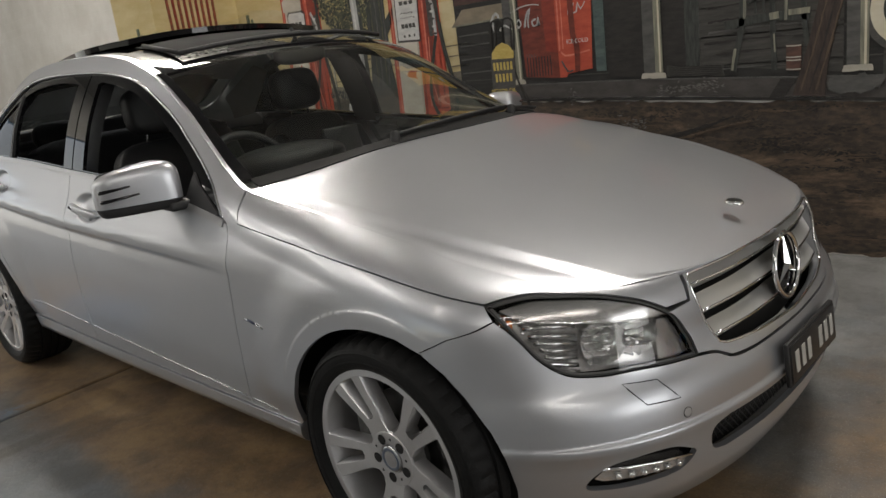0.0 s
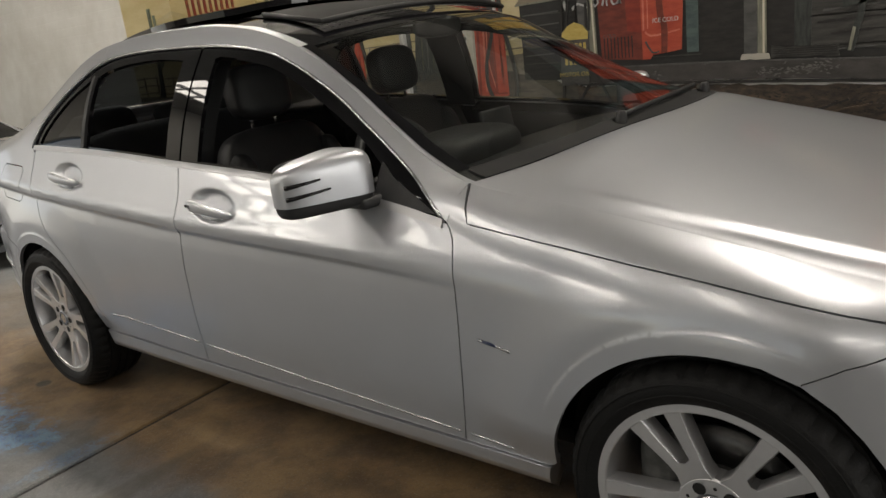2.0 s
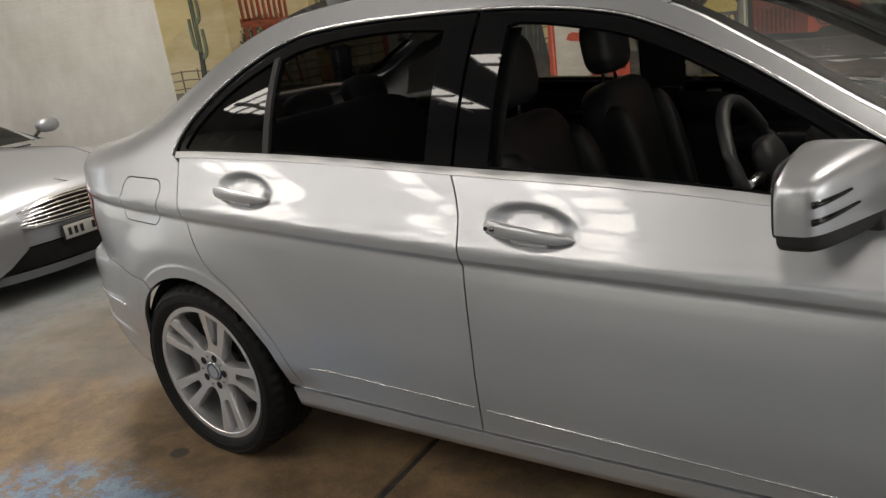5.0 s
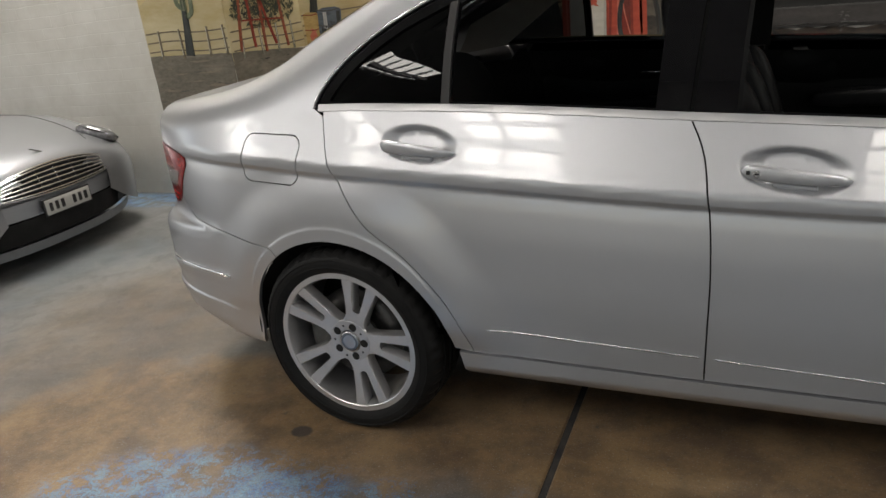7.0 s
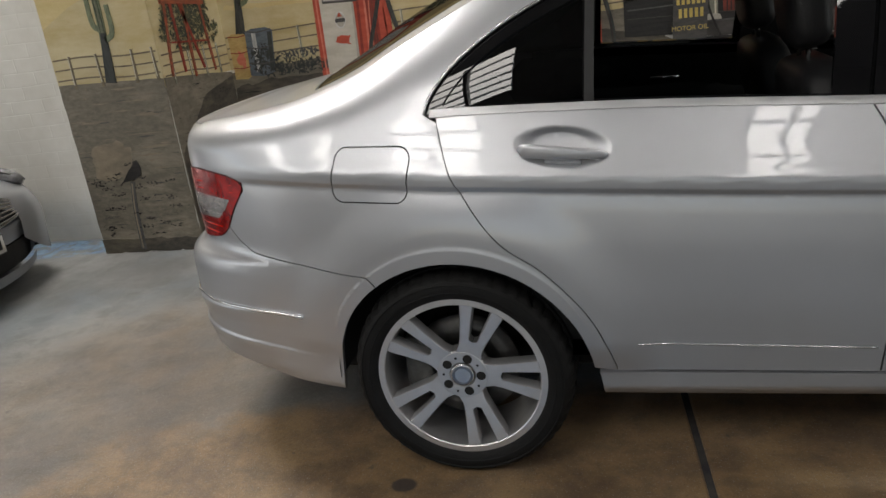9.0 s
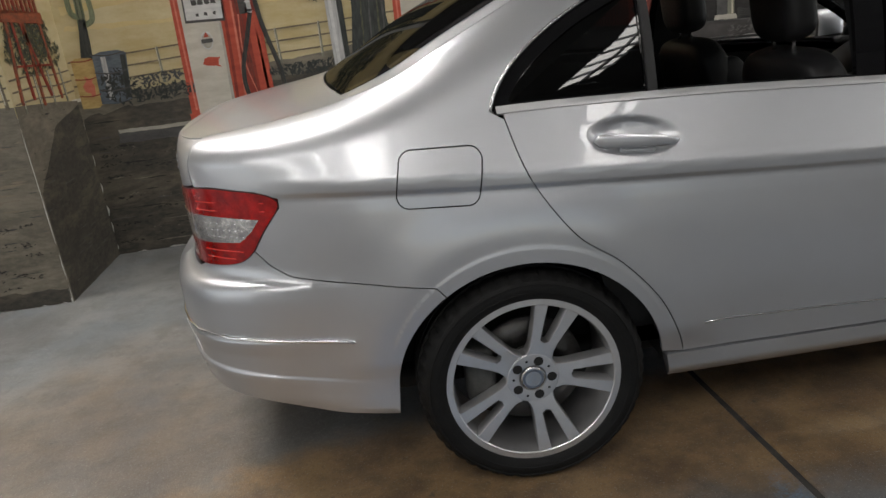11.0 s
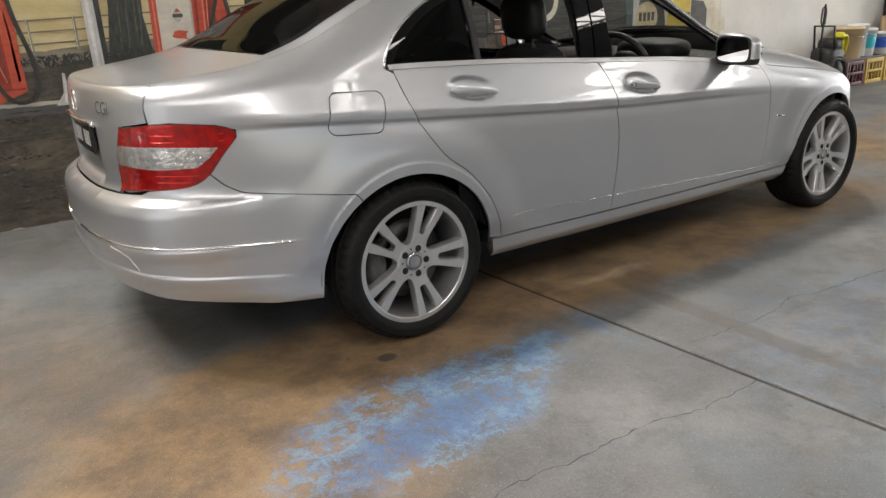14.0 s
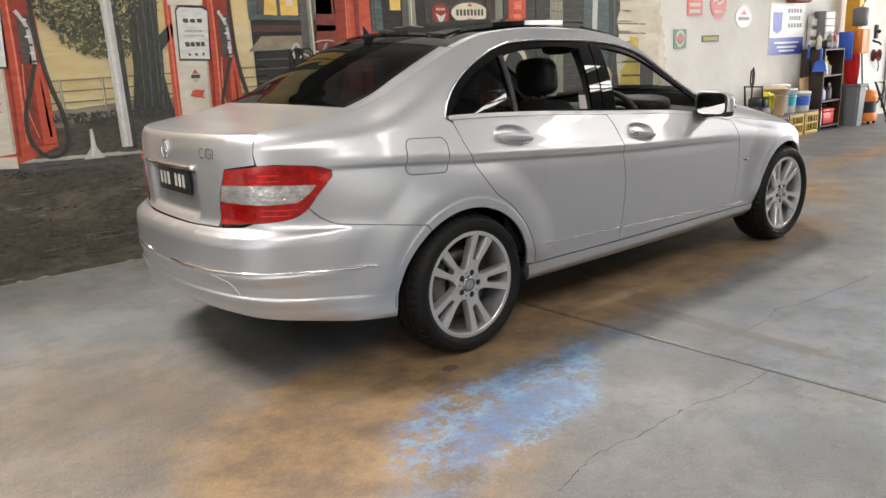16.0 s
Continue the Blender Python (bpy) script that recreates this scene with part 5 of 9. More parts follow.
# lower intakes, day lamps, plate, sensors, washer covers
for sgn in (1, -1):
    surf = side if sgn > 0 else (lambda s, h: (lambda p: (p[0], -p[1], p[2]))(side(s, h)))
    lamp = skin("day_lamp", [(.524, .325), (.647, .340), (.727, .348), (.753, .325), (.733, .316), (.647, .312), (.536, .308)], surf, CLEAR_LENS, car, step=.02, gap=0, lift=-.005, flip=sgn > 0, flange=.03, label="narrow clear day running lamp")[0]
    for k in range(6):
        p = [float(v) for v in surf(.55 + .030 * k, .318 + .002 * k)]
        b = bmesh.new()
        bmesh.ops.create_uvsphere(b, u_segments=8, v_segments=6, radius=.008)
        part("diode", b, LAMP_BOWL, lamp, m=Matrix.Translation(p))
    pts = [tuple(float(v) for v in surf(s, h)) for s, h in [(.515, .328), (.60, .338), (.68, .346), (.735, .351)]]
    part("intake_trim", tube(pts, .004, 6), CHROME, car)
    w = [(.667, .523), (.581, .517), (.556, .492), (.536, .470), (.621, .476), (.645, .500)]
    pts = [tuple(float(v) for v in surf(s, h)) for s, h in dense(w, .02)]
    part("washer_seam", tube(pts, .0014, 5, closed=True), SEAL, car)
    for yy, zz in ((.515, .434),):
        m = facing((.524, 0), zz, .0)
        if sgn < 0:
            m = Matrix.Diagonal((1, -1, 1, 1)) @ m @ Matrix.Diagonal((-1, 1, 1, 1))
        b = lathe([(.0105, -.004), (.0105, .0005), (.009, .0012)], 20, axis="z")
        cap(b, .009, .0012, 20, axis="z")
        part("parking_sensor", fix(b), PAINT, car, m=m)
        part("sensor_ring", lathe([(.0122, .0006), (.0108, .0012)], 20, axis="z"), SEAL, car, m=m)
MESH_BLACK = material("mesh_black", (.015, .015, .015), rough=.5)
b = bmesh.new()
for i in range(-22, 23):
    for slope in (1, -1):
        p0, p1 = [tuple(float(v) for v in side(float(y_f(abs(yy))) * (1 if yy > 0 else -1), hh)) for yy, hh in ((max(-.43, min(.43, i * .02 - slope * .04)), .306), (max(-.43, min(.43, i * .02 + slope * .04)), .386))]
        tube([(p0[0] - .03, p0[1], p0[2]), (p1[0] - .03, p1[1], p1[2])], .0022, 4, bm=b)
part("intake_mesh", b, MESH_BLACK, car, "black mesh in the lower intake")


def plate(name, m, parent, w=.334, h=.095, face=None, ink=None):
    base = part(name, box(w + .016, h + .016, .012, .003), BLACK_PLASTIC, parent, "number plate with plain bars in a black frame", m=m)
    part("plate_face", box(w, h, .004, .001, at=(0, 0, .0075)), face or PLATE_BLACK, base)
    for k, x in enumerate(np.linspace(-.39, .39, 7) * w):
        if k != 3:
            part("plate_bar", box(w * .072, .054, .002, .0, at=(x, 0, .0102)), ink or PLATE_WHITE, base, smooth=False)
    return base


plate("front_number_plate", facing((0.0, 0), .418, .014), car)
plate("rear_number_plate", facing((LENGTH - .03, 0), .830, .008), car, .33, .095)
pts = [tuple(float(v) for v in side(s, .893)) for s in np.linspace(LENGTH - .285, LENGTH + .285, 20)]
part("boot_strip", tube([(p[0] - .004, p[1], p[2]) for p in pts], .010, 8), CHROME, car, "chrome strip over the plate")
writing("model_badge", "CGI", .062, CHROME, car, facing((float(sy_rear(.385)), 0), .955, .003), "chrome letters")
bm_r = []
for i in range(36):
    a = 2 * math.pi * i / 36
    bm_r.append((.038 * math.cos(a), .038 * math.sin(a), 0))
em = part("boot_emblem", tube(bm_r, .004, 6, closed=True), CHROME, car, "round chrome boot emblem", m=facing((LENGTH, 0), .958, .004))
for k in range(3):
    part("emblem_arm", box(.007, .036, .004, .001, at=(0, .018, 0)), CHROME, em, m=pose(0, 0, 0, 0, 0, 120 * k))
p = [float(v) for v in top(float(sx(3.245)), 0.0)]
b = lathe([(.024, -.002), (.024, .003), (.019, .006)], 28, axis="z")
cap(b, .019, .006, 28, axis="z")
part("bonnet_badge", fix(b), CHROME, car, "small round chrome bonnet badge", m=pose(3.262, 0, float(top(float(sx(3.215)), 0.0)[2]) + .001, 0, 7, 0) @ Matrix.Diagonal((1.0, 1.0, 1, 1)))


def skin_tube(name, pts, r, mat, lift=0.0, mirror=True, label="", flat=1.0):
    for far in ((1, -1) if mirror else (1,)):
        q = []
        for s, h in pts:
            v, n = on((s, 0), h, lift)
            q.append((v.x, far * v.y, v.z))
        part(name, tube(q, r, 6), mat, car, label)


skin_tube("side_moulding", xh(*[(x, .403 - .0372 * (x - .479)) for x in np.linspace(.479, 1.043, 12)]), .0028, SATIN)
skin_tube("side_moulding", xh(*[(x, .380 - .0470 * (x - 1.075)) for x in np.linspace(1.082, 2.140, 16)]), .0028, SATIN)
skin_tube("side_moulding", xh(*[(x, .330 - .03 * (x - 2.17)) for x in np.linspace(2.172, 2.295, 5)]), .0028, SATIN)
skin_tube("bumper_moulding", xh((-.457, .488), (-.52, .492), (-.62, .497), (-.72, .502), (-.80, .505)) + [(float(sy_rear(yy)), .508) for yy in (.62, .55, .45, .35, .25, .12)], .0055, CHROME, lift=.003)
skin_tube("wing_badge", xh((2.235, .596), (2.28, .590), (2.325, .583)), .0040, SATIN, mirror=True, label="small chrome wing badge")
skin_tube("wing_badge_inlay", xh((2.25, .594), (2.285, .589)), .0042, material("inlay_blue", (.02, .03, .07), rough=.3), lift=.001)
# scuff on the bumper corner and the pull-out arch edge
SCUFF = material("scraped_edge", (.75, .74, .72), rough=.7, vary=.4, scale=90)
skin_tube("scuff", [(5.185, .489), (5.142, .483), (5.088, .464), (5.054, .426), (5.03, .382)], .0022, SCUFF, mirror=False)


# ---- mirrors and handles ----
def super_ball(rx, ry, rz, p=2.6, nu=28, nv=18):
    b = bmesh.new()
    f = lambda v: math.copysign(abs(v) ** (2 / p), v)
    rows = []
    for i in range(nv + 1):
        la = -math.pi / 2 + math.pi * i / nv
        rows.append([b.verts.new((rx * f(math.cos(la)) * f(math.cos(2 * math.pi * j / nu)), ry * f(math.cos(la)) * f(math.sin(2 * math.pi * j / nu)), rz * f(math.sin(la)))) for j in range(nu)])
    for u, w in zip(rows, rows[1:]):
        for j in range(nu):
            b.faces.new((u[j], u[(j + 1) % nu], w[(j + 1) % nu], w[j]))
    bmesh.ops.remove_doubles(b, verts=b.verts, dist=1e-5)
    return fix(b)


MIRROR = material("mirror_glass", (.9, .9, .9), rough=.01, metal=1.0)
for far in (-1, 1):
    b = super_ball(.085, .116, .085, 4.4)
    for v in b.verts:
        y = v.co.y * -1  # outward is positive here
        v.co.z *= 1 - .34 * (y / .12 * .5 + .5) ** 1.6 if v.co.z > 0 else 1.0
        v.co.x = -.062 + (max(v.co.x, -.062) + .062) * (1 - .55 * (y / .112 * .5 + .5))
        v.co.z += -.006
    bmesh.ops.bisect_plane(b, geom=b.verts[:] + b.edges[:] + b.faces[:], plane_co=(0, 0, -.040), plane_no=(0, 0, 1), clear_inner=True)
    if far > 0:
        bmesh.ops.transform(b, matrix=Matrix.Diagonal((1, -1, 1, 1)), verts=b.verts)
        bmesh.ops.reverse_faces(b, faces=b.faces)
    shell = part("side_mirror", b, PAINT, car, "silver door mirror with black base", m=pose(1.850, far * .915, .962, 0, 0, far * 5))
    b = super_ball(.082, .115, .083, 4.4)
    for v in b.verts:
        y = v.co.y * -1
        v.co.x = -.060 + (max(v.co.x, -.060) + .060) * (1 - .55 * (y / .112 * .5 + .5))
    bmesh.ops.bisect_plane(b, geom=b.verts[:] + b.edges[:] + b.faces[:], plane_co=(0, 0, -.042), plane_no=(0, 0, 1), clear_outer=True)
    for v in b.verts:
        v.co.z = max(v.co.z, -.068)
    if far > 0:
        bmesh.ops.transform(b, matrix=Matrix.Diagonal((1, -1, 1, 1)), verts=b.verts)
    part("mirror_base", fix(b), BLACK_PLASTIC, shell)
    b = box(.075, .12, .03, .01, at=(.03, -far * .12, -.066))
    part("mirror_arm", b, BLACK_PLASTIC, shell)
    b = bmesh.new()
    rim = [(math.copysign(abs(math.cos(a)) ** .45, math.cos(a)), math.copysign(abs(math.sin(a)) ** .45, math.sin(a))) for a in np.linspace(0, 2 * math.pi, 40, endpoint=False)]
    part("mirror_border", prism([(.100 * u, .062 * w) for u, w in rim], .006, "x", -.067), BLACK_PLASTIC, shell, smooth=False)
    part("mirror_glass", prism([(.092 * u, .055 * w) for u, w in rim], .002, "x", -.0695), MIRROR, shell, smooth=False)
    for z0, l in ((.016, .078), (-.012, .098)):
        q = []
        for yo in np.linspace(.109, .109 - l, 12):
            deep = (.085 * (1 - (yo / .116) ** 4.4) ** (1 / 4.4) + .062) * (1 - .55 * (yo / .224 + .5))
            q.append((-.062 + deep, far * yo, z0 - .10 * (yo - .05)))
        part("indicator_slot", tube(q, np.linspace(.0062, .0030, 12).tolist(), 6), BLACK_GLOSS, shell)
    # black sail in the window corner
    loop = xh((2.105, .868), (1.95, float(belt(sx(1.95))) + .004), (1.905, float(belt(sx(1.905))) + .004), (1.90, .978), (1.95, .942))
    surf = side if far < 0 else (lambda s, h: (lambda p: (p[0], -p[1], p[2]))(side(s, h)))
    skin("mirror_sail", loop, surf, BLACK_PLASTIC, car, step=.02, gap=0, lift=.002, flip=far < 0)

for x0, h0 in HANDLES:
    for far in (1, -1):
        b = bmesh.new()
        rows, mids = [], []
        for t in np.linspace(0, 1, 21):
            x = x0 - .110 + .222 * t
            h = h0 - .007 - .1 * (x - x0) - .004 * t
            y_out = float(side(sx(x), h0 + .075)[1]) * .35 + float(side(sx(x), h0 - .075)[1]) * .65
            end = (1 - abs(2 * t - 1) ** 7) ** .5
            mid = (x, y_out - .006 - .012 * math.sin(math.pi * t) ** .5, h)
            mids.append(mid)
            tall, deep = (.0185 - .0085 * t) * end + .001, .0095 * end + .001
            ring = []
            for k in range(16):
                a = 2 * math.pi * k / 16
                c, d = math.cos(a), math.sin(a)
                ring.append(b.verts.new((mid[0], far * (mid[1] + deep * math.copysign(abs(c) ** .75, c)), mid[2] + tall * math.copysign(abs(d) ** .75, d))))
            rows.append(ring)
        for u, w in zip(rows, rows[1:]):
            for k in range(16):
                b.faces.new((u[k], u[(k + 1) % 16], w[(k + 1) % 16], w[k]))
        b.faces.new(rows[0])
        b.faces.new(rows[-1])
        handle = part("door_handle", fix(b), PAINT, car, "silver pull handle over a shallow bowl")
        mid = mids[10]
        # block added and tilted upward to imitate the bright reflection in the bowl
        part("bowl_glint_block", box(.092, .020, .016, .006, 3), PAINT, handle, m=pose(mid[0], far * (mid[1] + .016), h0 - .034, far * -38, 0, 0) @ Matrix.Rotation(radians(6), 4, 'Y'))
        if x0 > 1 and far > 0:
            a = mids[3]
            b = lathe([(.008, .004), (.008, -.0105), (.0065, -.0112)], 18, at=a)
            cap(b, .0065, -.0108, 18, at=a)
            part("lock_barrel", fix(b), SATIN, handle)
            part("lock_slot", box(.009, .004, .003, .0005, at=(a[0], a[1] - .0112, a[2])), LINING, handle)
            part("touch_pad", box(.008, .004, .009, .001, at=(a[0] - .018, a[1] - .0090, a[2] + .003)), BLACK_PLASTIC, handle)

# ---- roof and screen details ----
gs, gt = np.meshgrid(np.linspace(float(sx(1.04)), float(sx(.26)), 24), np.linspace(-.80, .80, 31), indexing="ij")


def raised(s, t):
    x, y, z = top(s, t)
    return x, y, z + .010 + .020 * np.clip((x - .26) / .76, 0, 1.2)


panel = sheet("sunroof_panel", gs, gt, raised, BLACK_GLOSS, car, "black glass sunroof panel slid back and raised", thick=.022)
# dark sheet laid on the roof stands for the shade in the sunroof opening
gs2, gt2 = np.meshgrid(np.linspace(float(sx(1.44)), float(sx(1.12)), 12), np.linspace(-.80, .80, 31), indexing="ij")
sheet("opening_shade_sheet", gs2, gt2, top, LINING, car, lift=.001, thick=0)
q = [tuple(float(v) for v in top(float(sx(1.45)), t)) for t in np.linspace(-.80, .80, 17)]
part("wind_deflector", tube([(x - .01, y, z + .028) for x, y, z in q], .009, 8), BLACK_PLASTIC, car, "black raised wind deflector")
for t in (-.79, .79):
    a, c = [tuple(float(v) for v in top(float(sx(xx)), t)) for xx in (1.45, 1.18)]
    part("deflector_arm", tube([(a[0] - .01, a[1], a[2] + .028), (c[0], c[1], c[2] + .010)], .008, 6), BLACK_PLASTIC, car)
b = super_ball(.035, .012, .02, 2.2, 16, 10)
aerial = part("roof_aerial", b, BLACK_GLOSS, car, "small black roof aerial", m=pose(.13, 0, float(top(float(sx(.20)), 0.)[2]) + .012))
part("aerial_fin", prism([(-.02, .0), (.03, 0), (-.02, .05), (-.028, .052)], .006, "y", -.003), BLACK_GLOSS, aerial)
gs, gt = np.meshgrid(np.linspace(float(sx(2.17)), float(sx(2.11)), 5), np.linspace(-.955, .955, 41), indexing="ij")
sheet("cowl", gs, gt, top, LINING, car, "black cowl under the windscreen", lift=.003, thick=.01)
for far in (-1, 1):
    gs, gt = np.meshgrid(np.linspace(float(sx(2.11)), float(sx(1.50)), 20), far * np.linspace(.945, .985, 3), indexing="ij")
    sheet("screen_border", gs, gt, top, BLACK_GLOSS, car, lift=.0015, thick=0)
    gs, gt = np.meshgrid(np.linspace(float(sx(.15)), float(sx(-.38)), 20), far * np.linspace(.86, .905, 3), indexing="ij")
    sheet("rear_border", gs, gt, top, BLACK_GLOSS, car, lift=.0015, thick=0)
for t0, t1, sa, sb in ((-.42, .42, 2.135, 2.10), (.35, .83, 2.135, 2.12)):
    q = [tuple(float(v) for v in top(float(sx(sa + (sb - sa) * k)), t0 + (t1 - t0) * k)) for k in np.linspace(0, 1, 9)]
    wiper = part("wiper", tube([(x + .01, y, z + .018) for x, y, z in q], .007, 6), BLACK_PLASTIC, car, "black wiper arm and blade")
    part("wiper_blade", tube([(x - .01, y, z + .008) for x, y, z in q], .005, 5), SEAL, wiper)
    part("wiper_pivot", lathe([(.016, -.01), (.014, .02), (.006, .026)], 14, axis="z"), BLACK_PLASTIC, wiper, m=Matrix.Translation((q[0][0] + .012, q[0][1], q[0][2] + .006)))

# ---- cabin ----
def pad(sx_, sy_, sz_, p=4.0):
    return super_ball(sx_ / 2, sy_ / 2, sz_ / 2, p, 32, 20)


def front_seat(y):
    seat = part("front_seat", pad(.52, .52, .18), LEATHER, car, "black leather front seat", m=pose(1.24, y, .50))
    part("backrest", pad(.15, .48, .60, 4.5), LEATHER, seat, m=pose(-.20, 0, .24, 0, -14, 0))
    for s in (-1, 1):
        part("bolster", pad(.15, .09, .50, 3), LEATHER, seat, m=pose(-.14, s * .20, .22, 0, -14, 0))
        part("headrest_post", tube([(-.275, s * .055, .50), (-.285, s * .055, .63)], .007, 8), CHROME, seat)
    part("headrest", pad(.115, .26, .20, 3.4), LEATHER, seat, m=pose(-.285, 0, .657, 0, -8, 0))
    return seat


front_seat(-.37)
front_seat(.37)
bench = part("rear_bench", pad(.56, 1.24, .20), LEATHER, car, "black leather rear bench", m=pose(.38, 0, .50, 0, -6, 0))
part("bench_back", pad(.18, 1.22, .62, 5), LEATHER, bench, m=pose(-.36, 0, .30, 0, -24, 0))
for y in (-.36, 0, .36):
    part("headrest", pad(.10, .25, .15 if y else .11, 3.2), LEATHER, bench, m=pose(-.50, y, .62, 0, -18, 0))
part("parcel_shelf", box(.42, 1.16, .03, .01, at=(-.27, 0, .985)), CARPET, car)
b = bmesh.new()
prof = [(2.28, .86), (2.20, .925), (2.05, .94), (1.88, .925), (1.80, .88), (1.78, .78), (1.84, .62), (2.1, .5), (2.3, .5)]
ys = np.linspace(-.68, .68, 15)
rows = [[b.verts.new((x + (-.02 if abs(y) > .6 else 0), y, z - .03 * (abs(y) / .68) ** 3)) for x, z in prof] for y in ys]
for u, w in zip(rows, rows[1:]):
    for i in range(len(prof) - 1):
        b.faces.new((u[i], u[i + 1], w[i + 1], w[i]))
dash = part("dashboard", fix(b), DASH, car, "dark grey dashboard")
part("instrument_hood", pad(.26, .40, .12, 3), DASH, dash, m=pose(1.86, -.36, .945))
part("console", box(.75, .22, .30, .03, at=(1.45, 0, .42)), DASH, dash)
rim_pts = [(0, .185 * math.cos(a), .185 * math.sin(a)) for a in np.linspace(0, 2 * math.pi, 40, endpoint=False)]
steer = part("steering_wheel", tube(rim_pts, .016, 10, closed=True), LEATHER, car, "black steering wheel", m=pose(1.63, -.37, .87, 0, -24, 0))
part("wheel_boss", pad(.06, .16, .15, 3), LEATHER, steer, m=pose(.03, 0, 0))
for a in (0, 180, 270):
    part("wheel_spoke", tube([(.02, .05 * math.cos(radians(a)), .05 * math.sin(radians(a))), (0, .18 * math.cos(radians(a)), .18 * math.sin(radians(a)))], .014, 8), SATIN, steer)
SCREEN = material("display", (.72, .66, .64), rough=.2, emit=.35)
screen = part("dash_screen", box(.02, .17, .11, .008), BLACK_PLASTIC, dash, "small lit dash screen", m=pose(1.775, -.05, .965, 0, -8, 0))
part("screen_glass", box(.004, .15, .09, .001, at=(-.011, 0, 0)), SCREEN, screen)
b = pad(.05, .25, .075, 3)
part("inner_mirror", b, BLACK_PLASTIC, car, m=pose(1.53, 0, 1.305))
part("mirror_stalk", tube([(1.53, 0, 1.33), (1.50, 0, 1.41)], .009, 6), BLACK_PLASTIC, car)
for far in (1, -1):
    surf = side if far > 0 else (lambda s, h: (lambda p: (p[0], -p[1], p[2]))(side(s, h)))
    for name, x0, x1 in (("front_door_card", 2.0, 1.10), ("rear_door_card", 1.0, .10)):
        xs = np.linspace(x0, x1, 12)
        loop = xh(*([(x, float(belt(sx(x))) - .004) for x in xs] + [(x1 + (.15 if x1 < .5 else 0), .36), (x0, .36)]))
        card = skin(name, loop, surf, DASH, car, step=.04, gap=0, lift=-.075, flip=far > 0, flange=-.06, label="dark door trim with armrest")[0]
        xm = (x0 + x1) / 2
        p = [float(v) for v in surf(float(sx(xm)), .72)]
        part("armrest", pad(.55, .09, .07, 4), LEATHER, card, m=pose(xm, p[1] * .87, .72))
        part("pull", tube([(xm + .05, p[1] * .885, .86), (xm + .17, p[1] * .885, .855)], .009, 6), CHROME, card)
for k0, k1 in ((-.985, -.80), (.80, .985)):
    gs, gt = np.meshgrid(np.linspace(float(sx(1.50)), float(sx(.02)), 24), np.linspace(k0, k1, 5), indexing="ij")
    sheet("headliner", gs, gt, top, HEADLINER, car, lift=-.028, thick=0)
gs, gt = np.meshgrid(np.linspace(float(sx(.42)), float(sx(.08)), 6), np.linspace(-.85, .85, 9), indexing="ij")
sheet("headliner", gs, gt, top, HEADLINER, car, lift=-.028, thick=0)
for far in (1, -1):
    surf = side if far > 0 else (lambda s, h: (lambda p: (p[0], -p[1], p[2]))(side(s, h)))
    loop = xh((1.15, 1.30), (.97, 1.315), (.96, float(belt(sx(.96)))), (1.12, float(belt(sx(1.12)))))
    skin("pillar_trim", loop, surf, DASH, car, step=.04, gap=0, lift=-.06, flip=far > 0, flange=0)
    skin("pillar_trim", xh((.0, 1.04), (.38, 1.28), (.30, 1.33), (-.15, 1.17), (-.25, 1.02)), surf, HEADLINER, car, step=.04, gap=0, lift=-.05, flip=far > 0, flange=0)

# ---- the painted mural ----
def oil(name, c1, c2, scale=7.0, stretch=(1, 1, 3), rough=0.62):
    """Brushed wall paint of two mingled tones."""
    m = material(name, c1, rough=rough, base2=c2, scale=scale, detail=10, bump=0.25, bump_scale=45)
    nt = m.node_tree
    co = next(n for n in nt.nodes if n.bl_idname == "ShaderNodeTexCoord")
    tex = next(n for n in nt.nodes if n.bl_idname == "ShaderNodeTexNoise")
    mp = nt.nodes.new("ShaderNodeMapping")
    mp.inputs["Scale"].default_value = stretch
    nt.links.new(co.outputs["Object"], mp.inputs["Vector"])
    nt.links.new(mp.outputs[0], tex.inputs["Vector"])
    return m



def ground_paint(name, dark, mid, tan):
    """Broken painted ground: broad drifts of three tones, dry scumble and specks over them."""
    m = oil(name, mid, dark, 20, (1, 1, 2.2), .66)
    nt = m.node_tree
    N, L = nt.nodes, nt.links
    b = N["Principled BSDF"]
    fine = b.inputs["Base Color"].links[0].from_socket
    co = N.new("ShaderNodeTexCoord")
    mp = N.new("ShaderNodeMapping")
    mp.inputs["Scale"].default_value = (1, 1, 3.4)
    L.new(co.outputs["Object"], mp.inputs["Vector"])
    out = fine
    for scale, lo, hi, colour, most in ((1.5, .50, .62, tan, .85), (2.3, .54, .66, dark, .9), (9, .58, .70, tan, .5), (75, .64, .70, tuple(min(.8, c * 2.2) for c in tan), .35)):
        n = N.new("ShaderNodeTexNoise")
        n.inputs["Scale"].default_value, n.inputs["Detail"].default_value, n.inputs["Roughness"].default_value, n.inputs["Distortion"].default_value = scale, 9, .72, .4
        L.new(mp.outputs[0], n.inputs["Vector"])
        r = N.new("ShaderNodeMapRange")
        r.inputs["From Min"].default_value, r.inputs["From Max"].default_value, r.inputs["To Max"].default_value = lo, hi, most
        L.new(n.outputs["Fac"], r.inputs["Value"])
        x = N.new("ShaderNodeMix")
        x.data_type = 'RGBA'
        x.inputs[7].default_value = (*colour, 1)
        L.new(r.outputs["Result"], x.inputs[0])
        L.new(out, x.inputs[6])
        out = x.outputs[2]
    L.new(out, b.inputs["Base Color"])
    return m


O_SKY = oil("ochre_sky", (.56, .44, .20), (.66, .55, .30), 2.2)
O_HILL = oil("cream_hill", (.62, .54, .34), (.50, .40, .20), 2.5)
